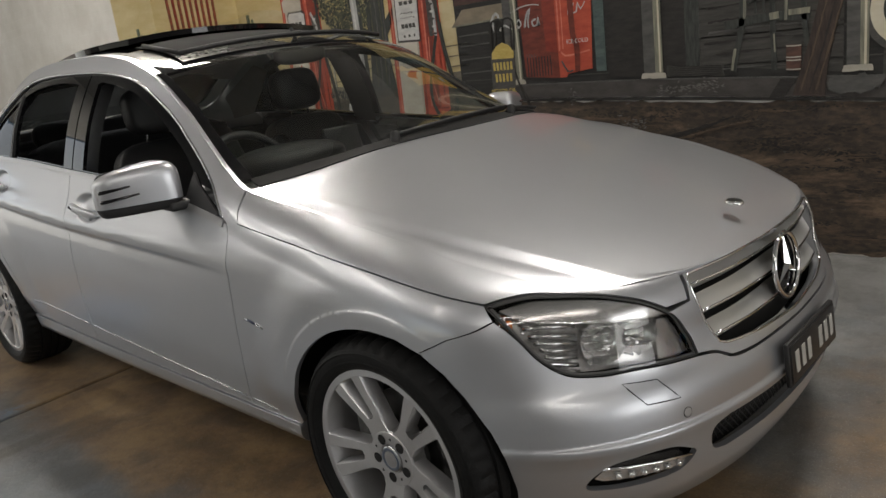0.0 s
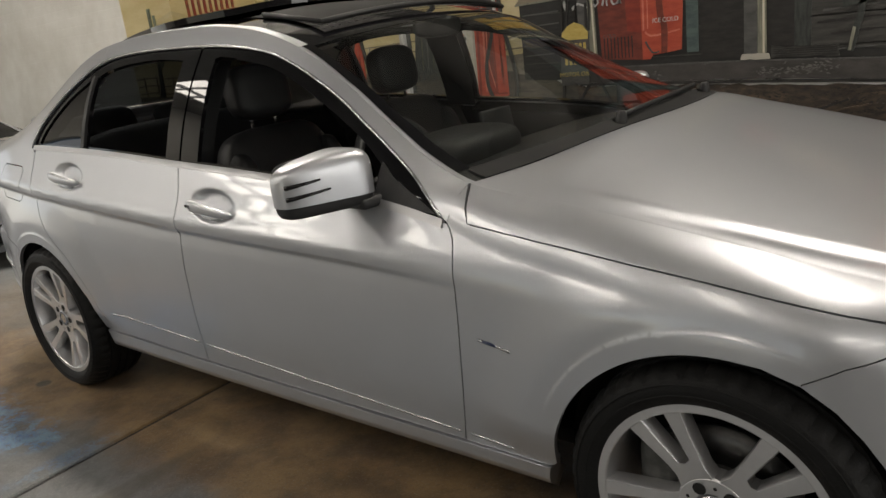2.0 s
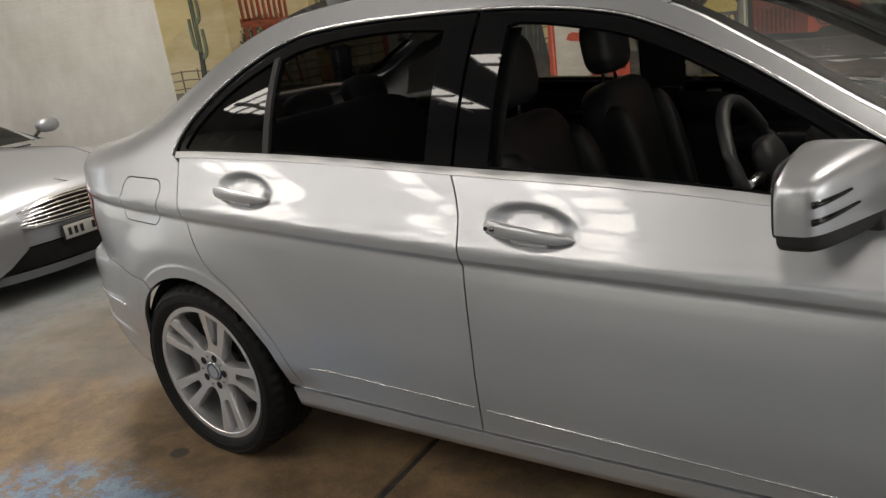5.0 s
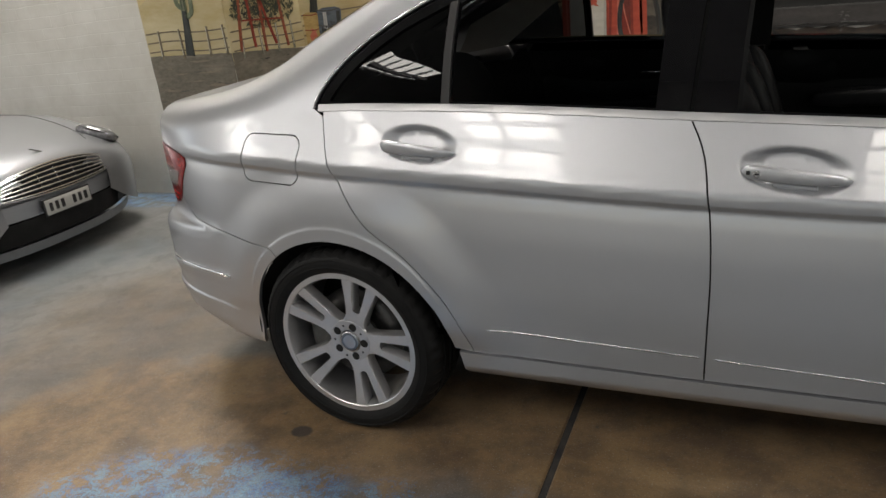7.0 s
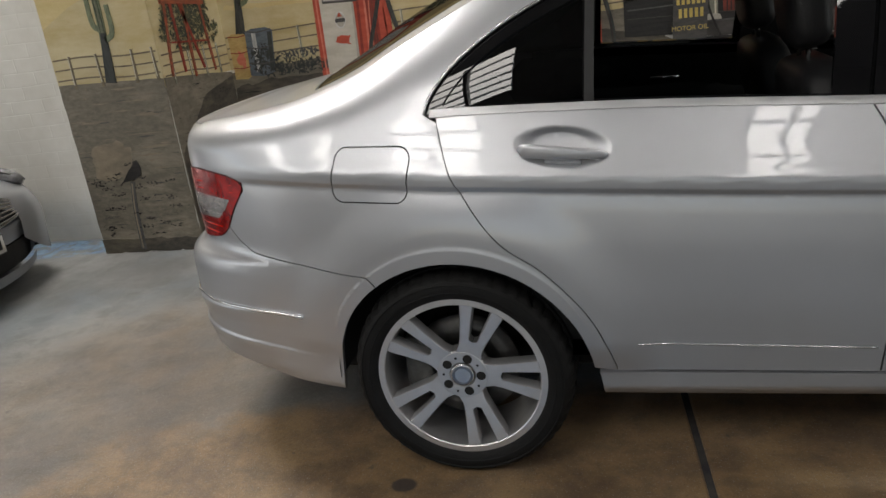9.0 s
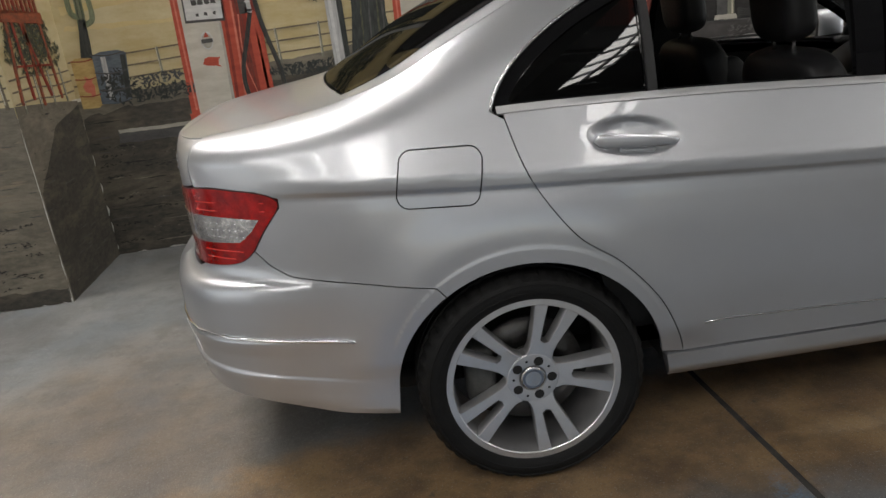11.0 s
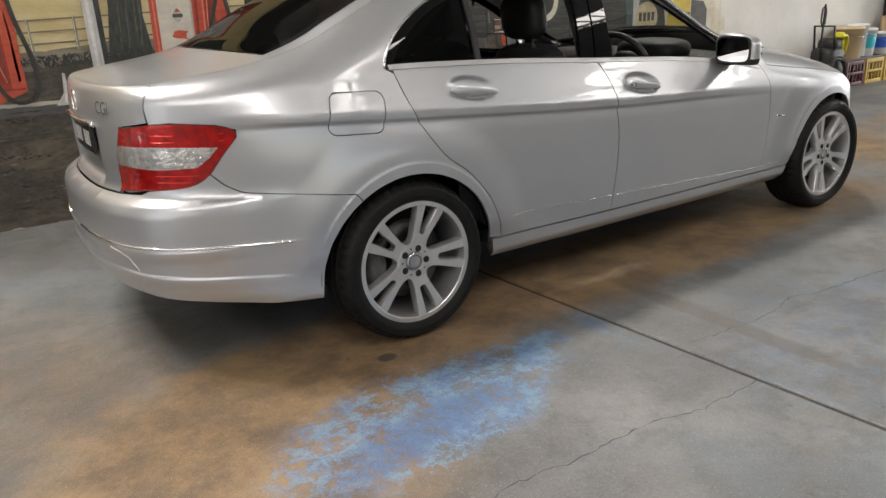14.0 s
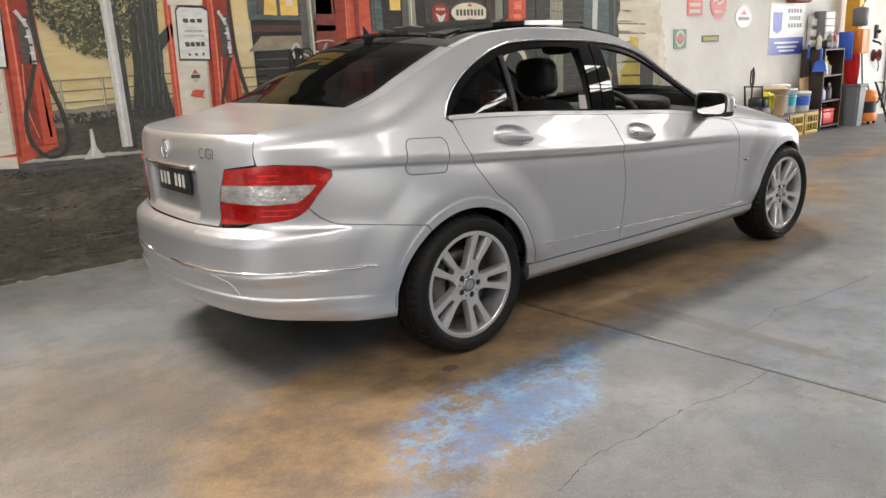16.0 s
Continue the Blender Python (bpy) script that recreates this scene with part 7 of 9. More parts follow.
def pump(x):
    """A tall red and white petrol pump, seen a little from its side."""
    daub("painted_pump_body", [(x - .02, .76), (x + .26, .75), (x + .50, .84), (x + .50, 1.25), (x + .49, 1.90), (x + .06, 1.92), (x + .01, 1.86)], O_RED, 8)
    daub("painted_pump_side", [(x + .34, .85), (x + .49, .85), (x + .485, 1.20), (x + .46, 1.86), (x + .36, 1.88)], O_REDD, 9)
    daub("painted_pump_panel", [(x + .42, .86), (x + .50, .86), (x + .48, 1.36), (x + .42, 1.40)], O_RED, 10)
    daub("painted_pump_face", [(x + .03, .80), (x + .25, .82), (x + .275, 1.72), (x + .24, 1.84), (x + .12, 1.85), (x + .05, 1.76)], O_WHITE, 10)
    daub("painted_pump_cap", [(x + .03, 1.72), (x + .275, 1.70), (x + .28, 1.80), (x + .20, 1.86), (x + .09, 1.86), (x + .03, 1.80)], O_WHITE, 11)
    daub("painted_pump_foot", [(x - .03, .745), (x + .25, .725), (x + .25, .80), (x - .03, .82)], O_RED, 11)
    daub("painted_pump_foot", [(x + .03, .742), (x + .25, .725), (x + .25, .80), (x + .03, .81)], O_WHITE, 12)
    daub("painted_dial_shade", [(x + .062, 1.345), (x + .295, 1.335), (x + .315, 1.69), (x + .28, 1.715), (x + .10, 1.72), (x + .075, 1.69)], O_INK, 11)
    daub("painted_dial", [(x + .072, 1.36), (x + .285, 1.35), (x + .305, 1.68), (x + .27, 1.70), (x + .11, 1.705), (x + .085, 1.68)], O_DIAL, 12)
    for z, n, w, h in ((1.615, 3, .036, .026), (1.545, 9, .009, .008), (1.512, 8, .008, .007), (1.455, 4, .030, .030), (1.385, 3, .018, .018)):
        for i in range(n):
            xx = x + .115 + .15 * (i + .5) / n
            daub("painted_digit", rough_edge(rect_pts(xx - w / 2, xx + w / 2, z - h / 2, z + h / 2), .003, .02, i), O_INK if n != 8 else O_GREY, 13)
    daub("painted_emblem", oval(x + .165, 1.235, .036, .052), O_DIAL, 11)
    daub("painted_emblem_ring", oval(x + .165, 1.235, .030, .044), O_GREY2, 12)
    daub("painted_emblem_band", [(x + .132, 1.222), (x + .198, 1.222), (x + .198, 1.245), (x + .132, 1.245)], O_INK, 13)
    daub("painted_emblem_top", [(x + .148, 1.255), (x + .182, 1.255), (x + .165, 1.285)], O_RED, 13)
    daub("painted_flash", rough_edge([(x + .115, 1.10), (x + .15, 1.085), (x + .19, 1.09), (x + .215, 1.08), (x + .20, 1.115), (x + .225, 1.14), (x + .17, 1.135), (x + .13, 1.135)], .008, .02, 21), O_RED, 11)
    daub("painted_holster", [(x + .385, 1.36), (x + .455, 1.36), (x + .465, 1.56), (x + .46, 1.66), (x + .385, 1.64)], O_INK, 10)
    daub("painted_nozzle", stroke([(x + .385, 1.68), (x + .43, 1.60), (x + .445, 1.52), (x + .445, 1.36)], .022, .026), O_STEEL, 11)
    for k in range(6):
        daub("painted_nozzle_joint", oval(x + .425 + .004 * k, 1.625 - .05 * k, .017, .008, 10), O_INK if k % 2 else O_DIAL, 13)
    hose = [(x + .445, 1.36), (x + .40, 1.22), (x + .345, 1.05), (x + .345, .90), (x + .41, .79), (x + .50, .78), (x + .56, .84), (x + .565, 1.0), (x + .50, 1.30), (x + .475, 1.6), (x + .47, 1.9)]
    daub("painted_hose", stroke(hose, .026), O_BARK, 12)
    daub("painted_hose_light", stroke([(u - .005, w) for u, w in hose], .006), O_TRUNK, 13)
    daub("painted_pump_light", stroke([(x + .015, .84), (x + .02, 1.4), (x + .03, 1.84)], .012, .008), O_REDL, 9)
    daub("painted_pump_light", stroke([(x + .325, .87), (x + .345, 1.4), (x + .345, 1.86)], .014, .010), O_REDL, 11)
    daub("painted_pump_light", stroke([(x + .375, 1.36), (x + .36, 1.1), (x + .40, .90)], .008, .006), O_REDL, 11)
    daub("painted_pump_shade", stroke([(x + .245, .83), (x + .262, 1.33)], .018, .012), O_GREY2, 11)
    for u, lo, hi in ((.40, .90, 1.36), (.47, .90, 1.30), (.38, 1.0, 1.6)):
        daub("painted_pump_streak", rough_edge(stroke([(x + u, lo), (x + u - .01, hi)], .016, .006), .003, .04, int(u * 100)), O_REDK, 10)
    daub("painted_pump_edge", stroke([(x + .27, .80), (x + .295, 1.3), (x + .30, 1.86)], .018), O_REDD, 11)


def rect_pts(x0, x1, z0, z1):
    return [(x0, z0), (x1, z0), (x1, z1), (x0, z1)]


pump(-1.415)
pump(-.115)
# lamp pole, tree trunk, funnel
daub("painted_pole_shadow", stroke([(-.455, 2.9), (-.45, .78)], .06), O_BARK, 9)
daub("painted_pole", stroke([(-.50, 2.9), (-.485, .79)], .062, .07), O_STEEL, 10)
daub("painted_pole_light", stroke([(-.505, 2.9), (-.49, .80)], .018, .020), O_DIAL, 11)
daub("painted_pole_foot", oval(-.47, .775, .09, .020), O_INK, 9)
daub("painted_trunk", [(-.41, 1.02), (-.14, 1.02), (-.17, 1.25), (-.16, 1.42), (-.05, 1.55), (-.08, 1.60), (-.17, 1.52), (-.14, 2.1), (-.35, 2.1), (-.36, 1.55), (-.37, 1.3)], O_BARK, 8)
for k, u in enumerate((-.32, -.27, -.22, -.19)):
    daub("painted_bark_line", rough_edge(stroke([(u - .01, 1.05), (u + .01, 1.4), (u + .02, 2.0)], .010, .008), .004, .05, 80 + k), O_GREY if k % 2 else O_LEAF, 9)
daub("painted_funnel", [(-.775, .735), (-.64, .735), (-.685, .81), (-.695, .93), (-.71, .93), (-.72, .81)], O_STEEL, 11)
daub("painted_funnel_light", stroke([(-.72, .75), (-.705, .82), (-.703, .92)], .016, .005), O_DIAL, 12)
daub("painted_funnel_foot", oval(-.705, .733, .085, .014), O_GREY, 10)

# the store front
daub("painted_store", [(.52, .93), (.92, .91), (2.0, .87), (3.13, .81), (5.12, .72), (5.10, 3.0), (.52, 3.0)], O_DARK, 5)
for k in range(13):
    z = 1.0 + .15 * k
    daub("painted_board_line", stroke([(.54, z + .03), (2.0, z), (4.9, z - .03)], .006), O_BOARD, 6)
daub("painted_boards", [(2.24, 1.00), (2.95, .92), (2.95, 3.0), (2.24, 3.0)], O_BOARD, 6)
for k in range(14):
    z = .98 + .062 * k + r_.uniform(-.012, .012)
    x0 = 2.25 + r_.uniform(0, .12)
    daub("painted_board_gap", rough_edge(stroke([(x0, z), (2.6, z + .006), (2.93, z - .010)], .011, .004), .003, .06, 90 + k), O_SOOT if k % 3 else O_GREY, 7)
daub("painted_boards", [(3.12, .88), (5.12, .74), (5.10, 3.0), (3.12, 3.0)], O_BOARD, 6)
for k in range(15):
    z = .95 + .11 * k
    daub("painted_board_gap", rough_edge(stroke([(3.13, z), (4.0, z - .015), (5.08, z - .03)], .010), .003, .08, 110 + k), O_INK if k % 2 else O_GREY, 7)
daub("painted_doorway", [(1.68, .98), (1.92, .97), (1.92, 3.0), (1.68, 3.0)], O_SOOT, 7)
daub("painted_door_post", [(1.60, 1.02), (1.665, 1.02), (1.68, 3.0), (1.60, 3.0)], O_TEAL, 8)
daub("painted_door_gap", [(2.03, .98), (2.16, .98), (2.16, 3.0), (2.03, 3.0)], O_SOOT, 7)
daub("painted_door_edge", [(2.16, 1.01), (2.24, 1.00), (2.245, 3.0), (2.165, 3.0)], O_BARK, 8)
daub("painted_shelf", [(.49, 1.40), (.59, 1.50), (.95, 1.50), (.95, 1.41)], O_SAND, 7)
daub("painted_shelf_edge", stroke([(.49, 1.398), (.72, 1.402), (.95, 1.408)], .010), O_POST, 8)
for z in (1.33, 1.26, 1.17, 1.08):
    daub("painted_shelf_edge", stroke([(.54, z), (.80, z + .004)], .008), O_GREY, 7)
daub("painted_window", [(.51, 1.62), (1.12, 1.61), (1.49, 1.615), (1.50, 2.6), (.51, 2.6)], O_TEAL, 7)
daub("painted_pane", [(.62, 1.655), (.74, 1.65), (.74, 2.5), (.62, 2.5)], O_LIT, 8)
daub("painted_pane", [(.77, 1.65), (.92, 1.65), (.92, 2.5), (.77, 2.5)], O_LIT, 8)
daub("painted_curtain", [(.58, 1.655), (.63, 1.655), (.70, 2.2), (.58, 2.2)], O_INK, 9)
daub("painted_shade_lamp", [(.82, 1.72), (.88, 1.72), (.87, 1.78), (.83, 1.78)], O_FADE, 9)
daub("painted_pane", [(1.06, 1.66), (1.22, 1.66), (1.22, 2.5), (1.06, 2.5)], oil("dusk_pane", (.10, .10, .17), (.24, .21, .14), 5), 8)
daub("painted_pane", [(1.24, 1.66), (1.42, 1.665), (1.42, 2.5), (1.24, 2.5)], oil("dusk_pane_dark", (.05, .06, .10), (.13, .12, .10), 5), 8)
daub("painted_counter", [(.52, 1.53), (1.60, 1.53), (1.60, 1.575), (.52, 1.58)], oil("counter_maroon", (.09, .045, .038), (.05, .027, .025), 9), 8)
daub("painted_wall_lamp", [(1.79, 1.69), (1.90, 1.69), (1.90, 1.82), (1.79, 1.82)], O_LIT, 9)
# drinks chest: dull left side, bright front with pale edges
daub("painted_chest", [(1.08, 1.02), (1.34, 1.0), (1.38, 1.45), (1.40, 2.0), (1.10, 2.0), (1.06, 1.47)], O_REDK, 8)
for k in range(9):
    u = 1.10 + .022 * k
    daub("painted_chest_rib", stroke([(u, 1.02), (u, 1.14)], .006), O_SOOT, 9)
daub("painted_chest_side", [(1.25, 1.17), (1.34, 1.15), (1.34, 1.46), (1.35, 1.95), (1.26, 1.95), (1.24, 1.42)], O_REDD, 9)
daub("painted_chest_front", [(1.34, 1.00), (1.385, 1.0), (1.40, 1.02), (1.57, 1.04), (1.59, 1.43), (1.58, 1.95), (1.35, 1.95), (1.335, 1.45)], O_RED, 10)
daub("painted_chest_edge", stroke([(1.35, 1.16), (1.352, 1.30), (1.355, 1.95)], .010, .010), O_REDL, 11)
daub("painted_chest_edge", stroke([(1.375, 1.17), (1.378, 1.30), (1.38, 1.95)], .006, .006), O_REDL, 11)
daub("painted_chest_edge", stroke([(1.36, 1.155), (1.39, 1.13), (1.47, 1.135), (1.565, 1.15)], .012, .008), O_REDL, 11)
daub("painted_chest_band", stroke([(1.455, 1.95), (1.45, 1.30), (1.475, 1.18), (1.47, 1.03)], .045, .035), O_REDK, 12)
daub("painted_chest_lid", stroke([(1.36, 1.10), (1.40, 1.035), (1.44, 1.04)], .010), O_INK, 12)
m_txt = Matrix(((1, 0, 0, 1.485), (0, 0, -1, WALL_Y - .020), (0, 1, 0, 1.21), (0, 0, 0, 1)))
writing("painted_words", "ICE COLD", .034, O_DIAL, mural, m_txt, "pale painted words")
m_txt = Matrix(((1, 0, 0, 1.14), (0, 0, -1, WALL_Y - .020), (0, 1, 0, 1.15), (0, 0, 0, 1)))
writing("painted_words", "COLD", .030, O_GREY, mural, m_txt, "dull painted word")
for pts, w in (([(1.43, 1.37), (1.44, 1.42), (1.47, 1.43), (1.455, 1.38), (1.49, 1.38), (1.50, 1.43), (1.52, 1.39), (1.55, 1.43)], .010), ([(.86, 1.33), (.84, 1.40), (.88, 1.44), (.90, 1.41)], .020), ([(.90, 1.33), (.94, 1.36), (1.0, 1.33)], .014), ([(1.05, 1.33), (1.035, 1.36), (1.06, 1.38), (1.075, 1.35), (1.05, 1.33)], .012), ([(1.10, 1.33), (1.12, 1.40), (1.15, 1.44), (1.13, 1.37), (1.13, 1.325)], .012), ([(1.19, 1.37), (1.16, 1.36), (1.17, 1.33), (1.20, 1.34), (1.205, 1.38), (1.215, 1.33)], .012), ([(1.00, 1.43), (1.08, 1.455), (1.17, 1.46), (1.22, 1.45)], .008)):
    daub("painted_scroll", stroke(pts, w, w * .7), O_STEEL, 11, label="curling white brush strokes")
# posts
for x0, x1, xb0, xb1, foot in ((.945, 1.025, .93, 1.05, .98), (1.92, 2.02, 1.91, 2.025, .955), (2.95, 3.045, 2.965, 3.06, .92)):
    daub("painted_post", [(xb0, foot + .02), (xb1, foot + .02), (x1, 2.9), (x0, 2.9)], O_GREY, 10)
    daub("painted_post_light", [(xb0 + .62 * (xb1 - xb0), foot + .02), (xb1, foot + .02), (x1, 2.9), (x0 + .58 * (x1 - x0), 2.9)], O_POST, 11)
    daub("painted_post_edge", stroke([(xb1 - .014, foot + .03), (x1 - .012, 2.9)], .010), O_FADE, 12)
    daub("painted_post_foot", rough_edge([(xb0 - .02, foot), (xb1 + .02, foot - .002), (xb1 + .012, foot + .028), (xb0 - .012, foot + .03)], .003, .03, int(x0 * 10)), O_GREY2, 12)
# oil sign on legs
for pts in ([(.87, 1.38), (.83, 1.10), (.80, .80)], [(.99, 1.36), (1.0, 1.05), (1.14, .73)], [(.98, .87), (.93, .80), (.90, .72)]):
    daub("painted_sign_leg", stroke(pts, .013), O_SOOT, 13)
for dx in (0, .10):
    daub("painted_sign_hoop", stroke([(.82 + dx, 1.20), (.825 + dx, 1.36), (.865 + dx * .8, 1.40), (.92 + dx * .9, 1.38), (.925 + dx * .8, 1.20)], .012), O_SOOT, 13)
daub("painted_sign", [(.795, .88), (.985, .88), (1.0, 1.16), (1.0, 1.20), (.82, 1.21), (.805, 1.16)], O_INK, 14)
daub("painted_sign_top", [(.815, 1.155), (.995, 1.15), (1.0, 1.19), (.96, 1.235), (.91, 1.255), (.86, 1.235), (.82, 1.195)], O_YEL, 15)
for z, n, w in ((1.105, 6, .17), (1.030, 5, .15)):
    for i in range(n):
        xx = .90 - w / 2 + w * (i + .5) / n
        daub("painted_sign_bar", rect_pts(xx - w * .30 / n, xx + w * .30 / n, z - .026, z + .026), O_YEL, 15)
m_txt = Matrix(((1, 0, 0, .892), (0, 0, -1, WALL_Y - .020), (0, 1, 0, .945), (0, 0, 0, 1)))
writing("painted_words", "MOTOR OIL", .038, O_YEL, mural, m_txt, "pale painted words")
# porch edge, chair, can, leaning trunk, tyre
daub("painted_porch", rough_edge([(.92, .89), (2.0, .85), (3.13, .79), (5.1, .70), (5.1, .80), (3.13, .885), (2.0, .945), (.92, .975)], .004, .08, 31), O_PORCH, 8)
daub("painted_porch_top", stroke([(.92, .975), (1.9, .95), (2.93, .90), (5.1, .80)], .008), O_GREY, 9)
daub("painted_porch_shadow", stroke([(.92, .880), (2.0, .838), (3.13, .781), (5.1, .686)], .016), O_SOOT, 10)
daub("painted_porch_shade", [(2.60, .81), (2.68, .81), (2.74, .90), (2.66, .905)], O_SOOT, 9)
daub("painted_steps", rough_edge([(2.05, .955), (2.37, .945), (2.37, 1.0), (2.05, 1.015)], .005, .05, 32), O_BOARD, 9)
for k in range(5):
    daub("painted_step_line", stroke([(2.06, .965 + .011 * k), (2.36, .957 + .010 * k)], .003), O_SOOT, 10)
for pts, w in (([(2.42, .96), (2.44, 1.06), (2.47, 1.2), (2.48, 1.5)], .030), ([(2.63, .95), (2.625, 1.18), (2.62, 1.5)], .026), ([(2.38, 1.195), (2.6, 1.215), (2.80, 1.20)], .042), ([(2.79, 1.06), (2.775, 1.18), (2.76, 1.5)], .024), ([(2.69, 1.20), (2.69, 1.5)], .022), ([(2.50, 1.3), (2.76, 1.31)], .012), ([(2.54, 1.24), (2.54, 1.5)], .012), ([(2.58, 1.24), (2.58, 1.5)], .012)):
    daub("painted_chair", stroke(pts, w), O_BARK, 11)
for pts, w in (([(2.415, .965), (2.435, 1.075)], .014), ([(2.61, 1.215), (2.655, 1.22)], .034), ([(2.70, 1.225), (2.80, 1.225)], .028), ([(2.688, 1.19), (2.692, 1.34)], .013), ([(2.485, 1.22), (2.49, 1.42)], .012), ([(2.635, 1.04), (2.63, 1.13)], .008)):
    daub("painted_chair_light", stroke(pts, w), O_POST, 12)
daub("painted_can", [(2.69, .945), (2.76, .94), (2.76, 1.065), (2.69, 1.07)], oil("can_rust", (.12, .06, .045), (.06, .034, .028), 14), 12)
for z in (.95, .995, 1.01, 1.065):
    daub("painted_can_hoop", stroke([(2.69, z), (2.725, z - .003), (2.76, z - .002)], .006), O_GREY2, 13)
daub("painted_leaning_trunk", [(2.72, .82), (2.87, .805), (2.88, .95), (2.92, 1.15), (2.95, 1.30), (3.0, 1.9), (2.90, 1.9), (2.85, 1.30), (2.79, 1.05)], O_TRUNK, 13)
for k, u in enumerate((.03, .07, .10)):
    daub("painted_bark_line", rough_edge(stroke([(2.73 + u, .84), (2.80 + u, 1.08), (2.86 + u, 1.35), (2.90 + u, 1.8)], .008, .006), .003, .05, 140 + k), O_SOOT if k % 2 else O_CLAY, 14)
daub("painted_grass", rough_edge(oval(3.0, .86, .13, .04, 18), .012, .02, 36), O_GREY, 13)
daub("painted_tyre", oval(3.24, 1.19, .21, .21), O_INK, 9)
daub("painted_tyre_wall", oval(3.24, 1.19, .18, .18), O_FADE, 10)
daub("painted_tyre_hub", oval(3.24, 1.19, .125, .125), O_BARK, 11)
# signs and posts towards the end of the painting
daub("painted_round_sign", oval(2.34, 1.66, .105, .095), O_REDK, 8)
daub("painted_round_sign_rim", oval(2.34, 1.66, .088, .080), O_REDD, 9)
daub("painted_round_sign_wing", [(2.28, 1.665), (2.34, 1.64), (2.40, 1.665), (2.37, 1.61), (2.35, 1.59), (2.33, 1.59), (2.31, 1.61)], O_DIAL, 10)
for i in range(4):
    daub("painted_sign_bar", rect_pts(2.29 + .027 * i, 2.305 + .027 * i, 1.69, 1.71), O_FADE, 10)
daub("painted_oval_sign", oval(2.68, 1.67, .235, .10), O_INK, 12)
daub("painted_oval_sign_face", oval(2.68, 1.67, .222, .088), O_FADE, 13)
for i in range(8):
    xx = 2.53 + .043 * i
    daub("painted_sign_bar", rect_pts(xx - .014, xx + .014, 1.645, 1.70), O_INK, 14)
daub("painted_sign_flash", [(2.65, 1.725), (2.71, 1.725), (2.69, 1.75), (2.67, 1.75)], O_RED, 14)
daub("painted_sign_flash", [(2.64, 1.62), (2.72, 1.62), (2.70, 1.605), (2.66, 1.605)], O_RED, 14)
daub("painted_tall_sign", [(3.18, 1.56), (3.41, 1.55), (3.41, 2.6), (3.18, 2.6)], O_RED, 9)
for z in (1.62, 1.74, 1.86):
    daub("painted_sign_bar", rough_edge(rect_pts(3.25, 3.35, z - .035, z + .035), .008, .03, int(z * 50)), O_REDL, 10)
daub("painted_post", stroke([(1.64, 2.9), (1.67, 1.50)], .075), O_TEAL, 11)
daub("painted_post", stroke([(1.985, 2.9), (2.01, 1.50)], .10), O_POST, 9)
daub("painted_post", stroke([(3.05, 2.9), (3.05, 1.5)], .09), O_POST, 12)
daub("painted_post", stroke([(3.61, 2.9), (3.62, .80)], .13), O_BARK, 10)
daub("painted_post", stroke([(3.845, 2.9), (3.85, .80)], .19), O_POST, 10)
for k in range(9):
    daub("painted_post_chip", stroke([(3.76, 1.50 + .10 * k), (3.85, 1.48 + .10 * k), (3.94, 1.49 + .10 * k)], .006), O_GREY, 11)
daub("painted_old_pump", [(4.32, .74), (4.70, .72), (4.80, 1.4), (4.78, 2.2), (4.28, 2.2), (4.26, 1.4)], O_TEAL, 10)
daub("painted_old_pump_light", stroke([(4.42, .75), (4.44, 1.4), (4.46, 2.1)], .08), O_STEEL, 11)
daub("painted_old_pump_shade", stroke([(4.66, .76), (4.72, 1.4), (4.70, 2.1)], .08), O_BARK, 11)
daub("painted_disc", oval(4.58, .98, .16, .15), oil("disc_cream", (.58, .50, .33), (.44, .36, .2), 8), 12)
for i in range(4):
    daub("painted_disc_bar", rect_pts(4.47 + .06 * i, 4.51 + .06 * i, .95, 1.03), O_INK, 13)
daub("painted_yellow_pump", [(4.88, .68), (5.24, .67), (5.235, 1.10), (5.20, 1.40), (5.06, 1.42), (5.0, 1.15), (4.90, 1.05)], oil("worn_yellow", (.62, .47, .08), (.46, .33, .06), 8), 10)
daub("painted_dark_pump", [(5.25, .66), (5.50, .65), (5.50, 1.02), (5.44, 1.10), (5.25, 1.12)], O_GREY, 10)
for z in (.85, 1.0, 1.15):
    daub("painted_pump_band", stroke([(4.92, z), (5.24, z - .01)], .02), O_INK, 11)
daub("painted_fade", rough_edge([(4.85, .70), (5.55, .60), (5.62, 1.4), (5.50, 2.2), (5.45, 3.0), (4.85, 3.0)], .03, .1, 40), O_FADE, 7)
for z in (1.45, 1.55):
    daub("painted_rail", stroke([(4.80, z + .01), (5.34, z)], .012), O_GREY, 8)
daub("painted_fence_post", stroke([(5.225, 1.30), (5.225, 1.60)], .024), O_FADE, 9)
daub("painted_stain", rough_edge([(5.46, .25), (5.75, .20), (5.80, .9), (5.68, 1.5), (5.60, 1.9), (5.50, 1.5)], .04, .08, 41), O_STAIN, 5)

# ---- things along the white wall ----
CARD = material("cardboard", (.50, .33, .17), rough=.8, vary=.2, scale=12)
BEIGE = material("beige_plastic", (.62, .46, .28), rough=.45, vary=.1, scale=6)
TEAL_P = material("teal_plastic", (.03, .42, .50), rough=.4, vary=.1, scale=8)
WHITE_P = material("white_plastic", (.78, .78, .77), rough=.4, vary=.08, scale=8)
BLUE_P = material("blue_plastic", (.05, .14, .62), rough=.35, vary=.15, scale=10)
MAROON = material("maroon_plastic", (.10, .02, .025), rough=.5, vary=.25, scale=8)
YELLOW_P = material("mustard_plastic", (.52, .36, .07), rough=.5, vary=.2, scale=8)
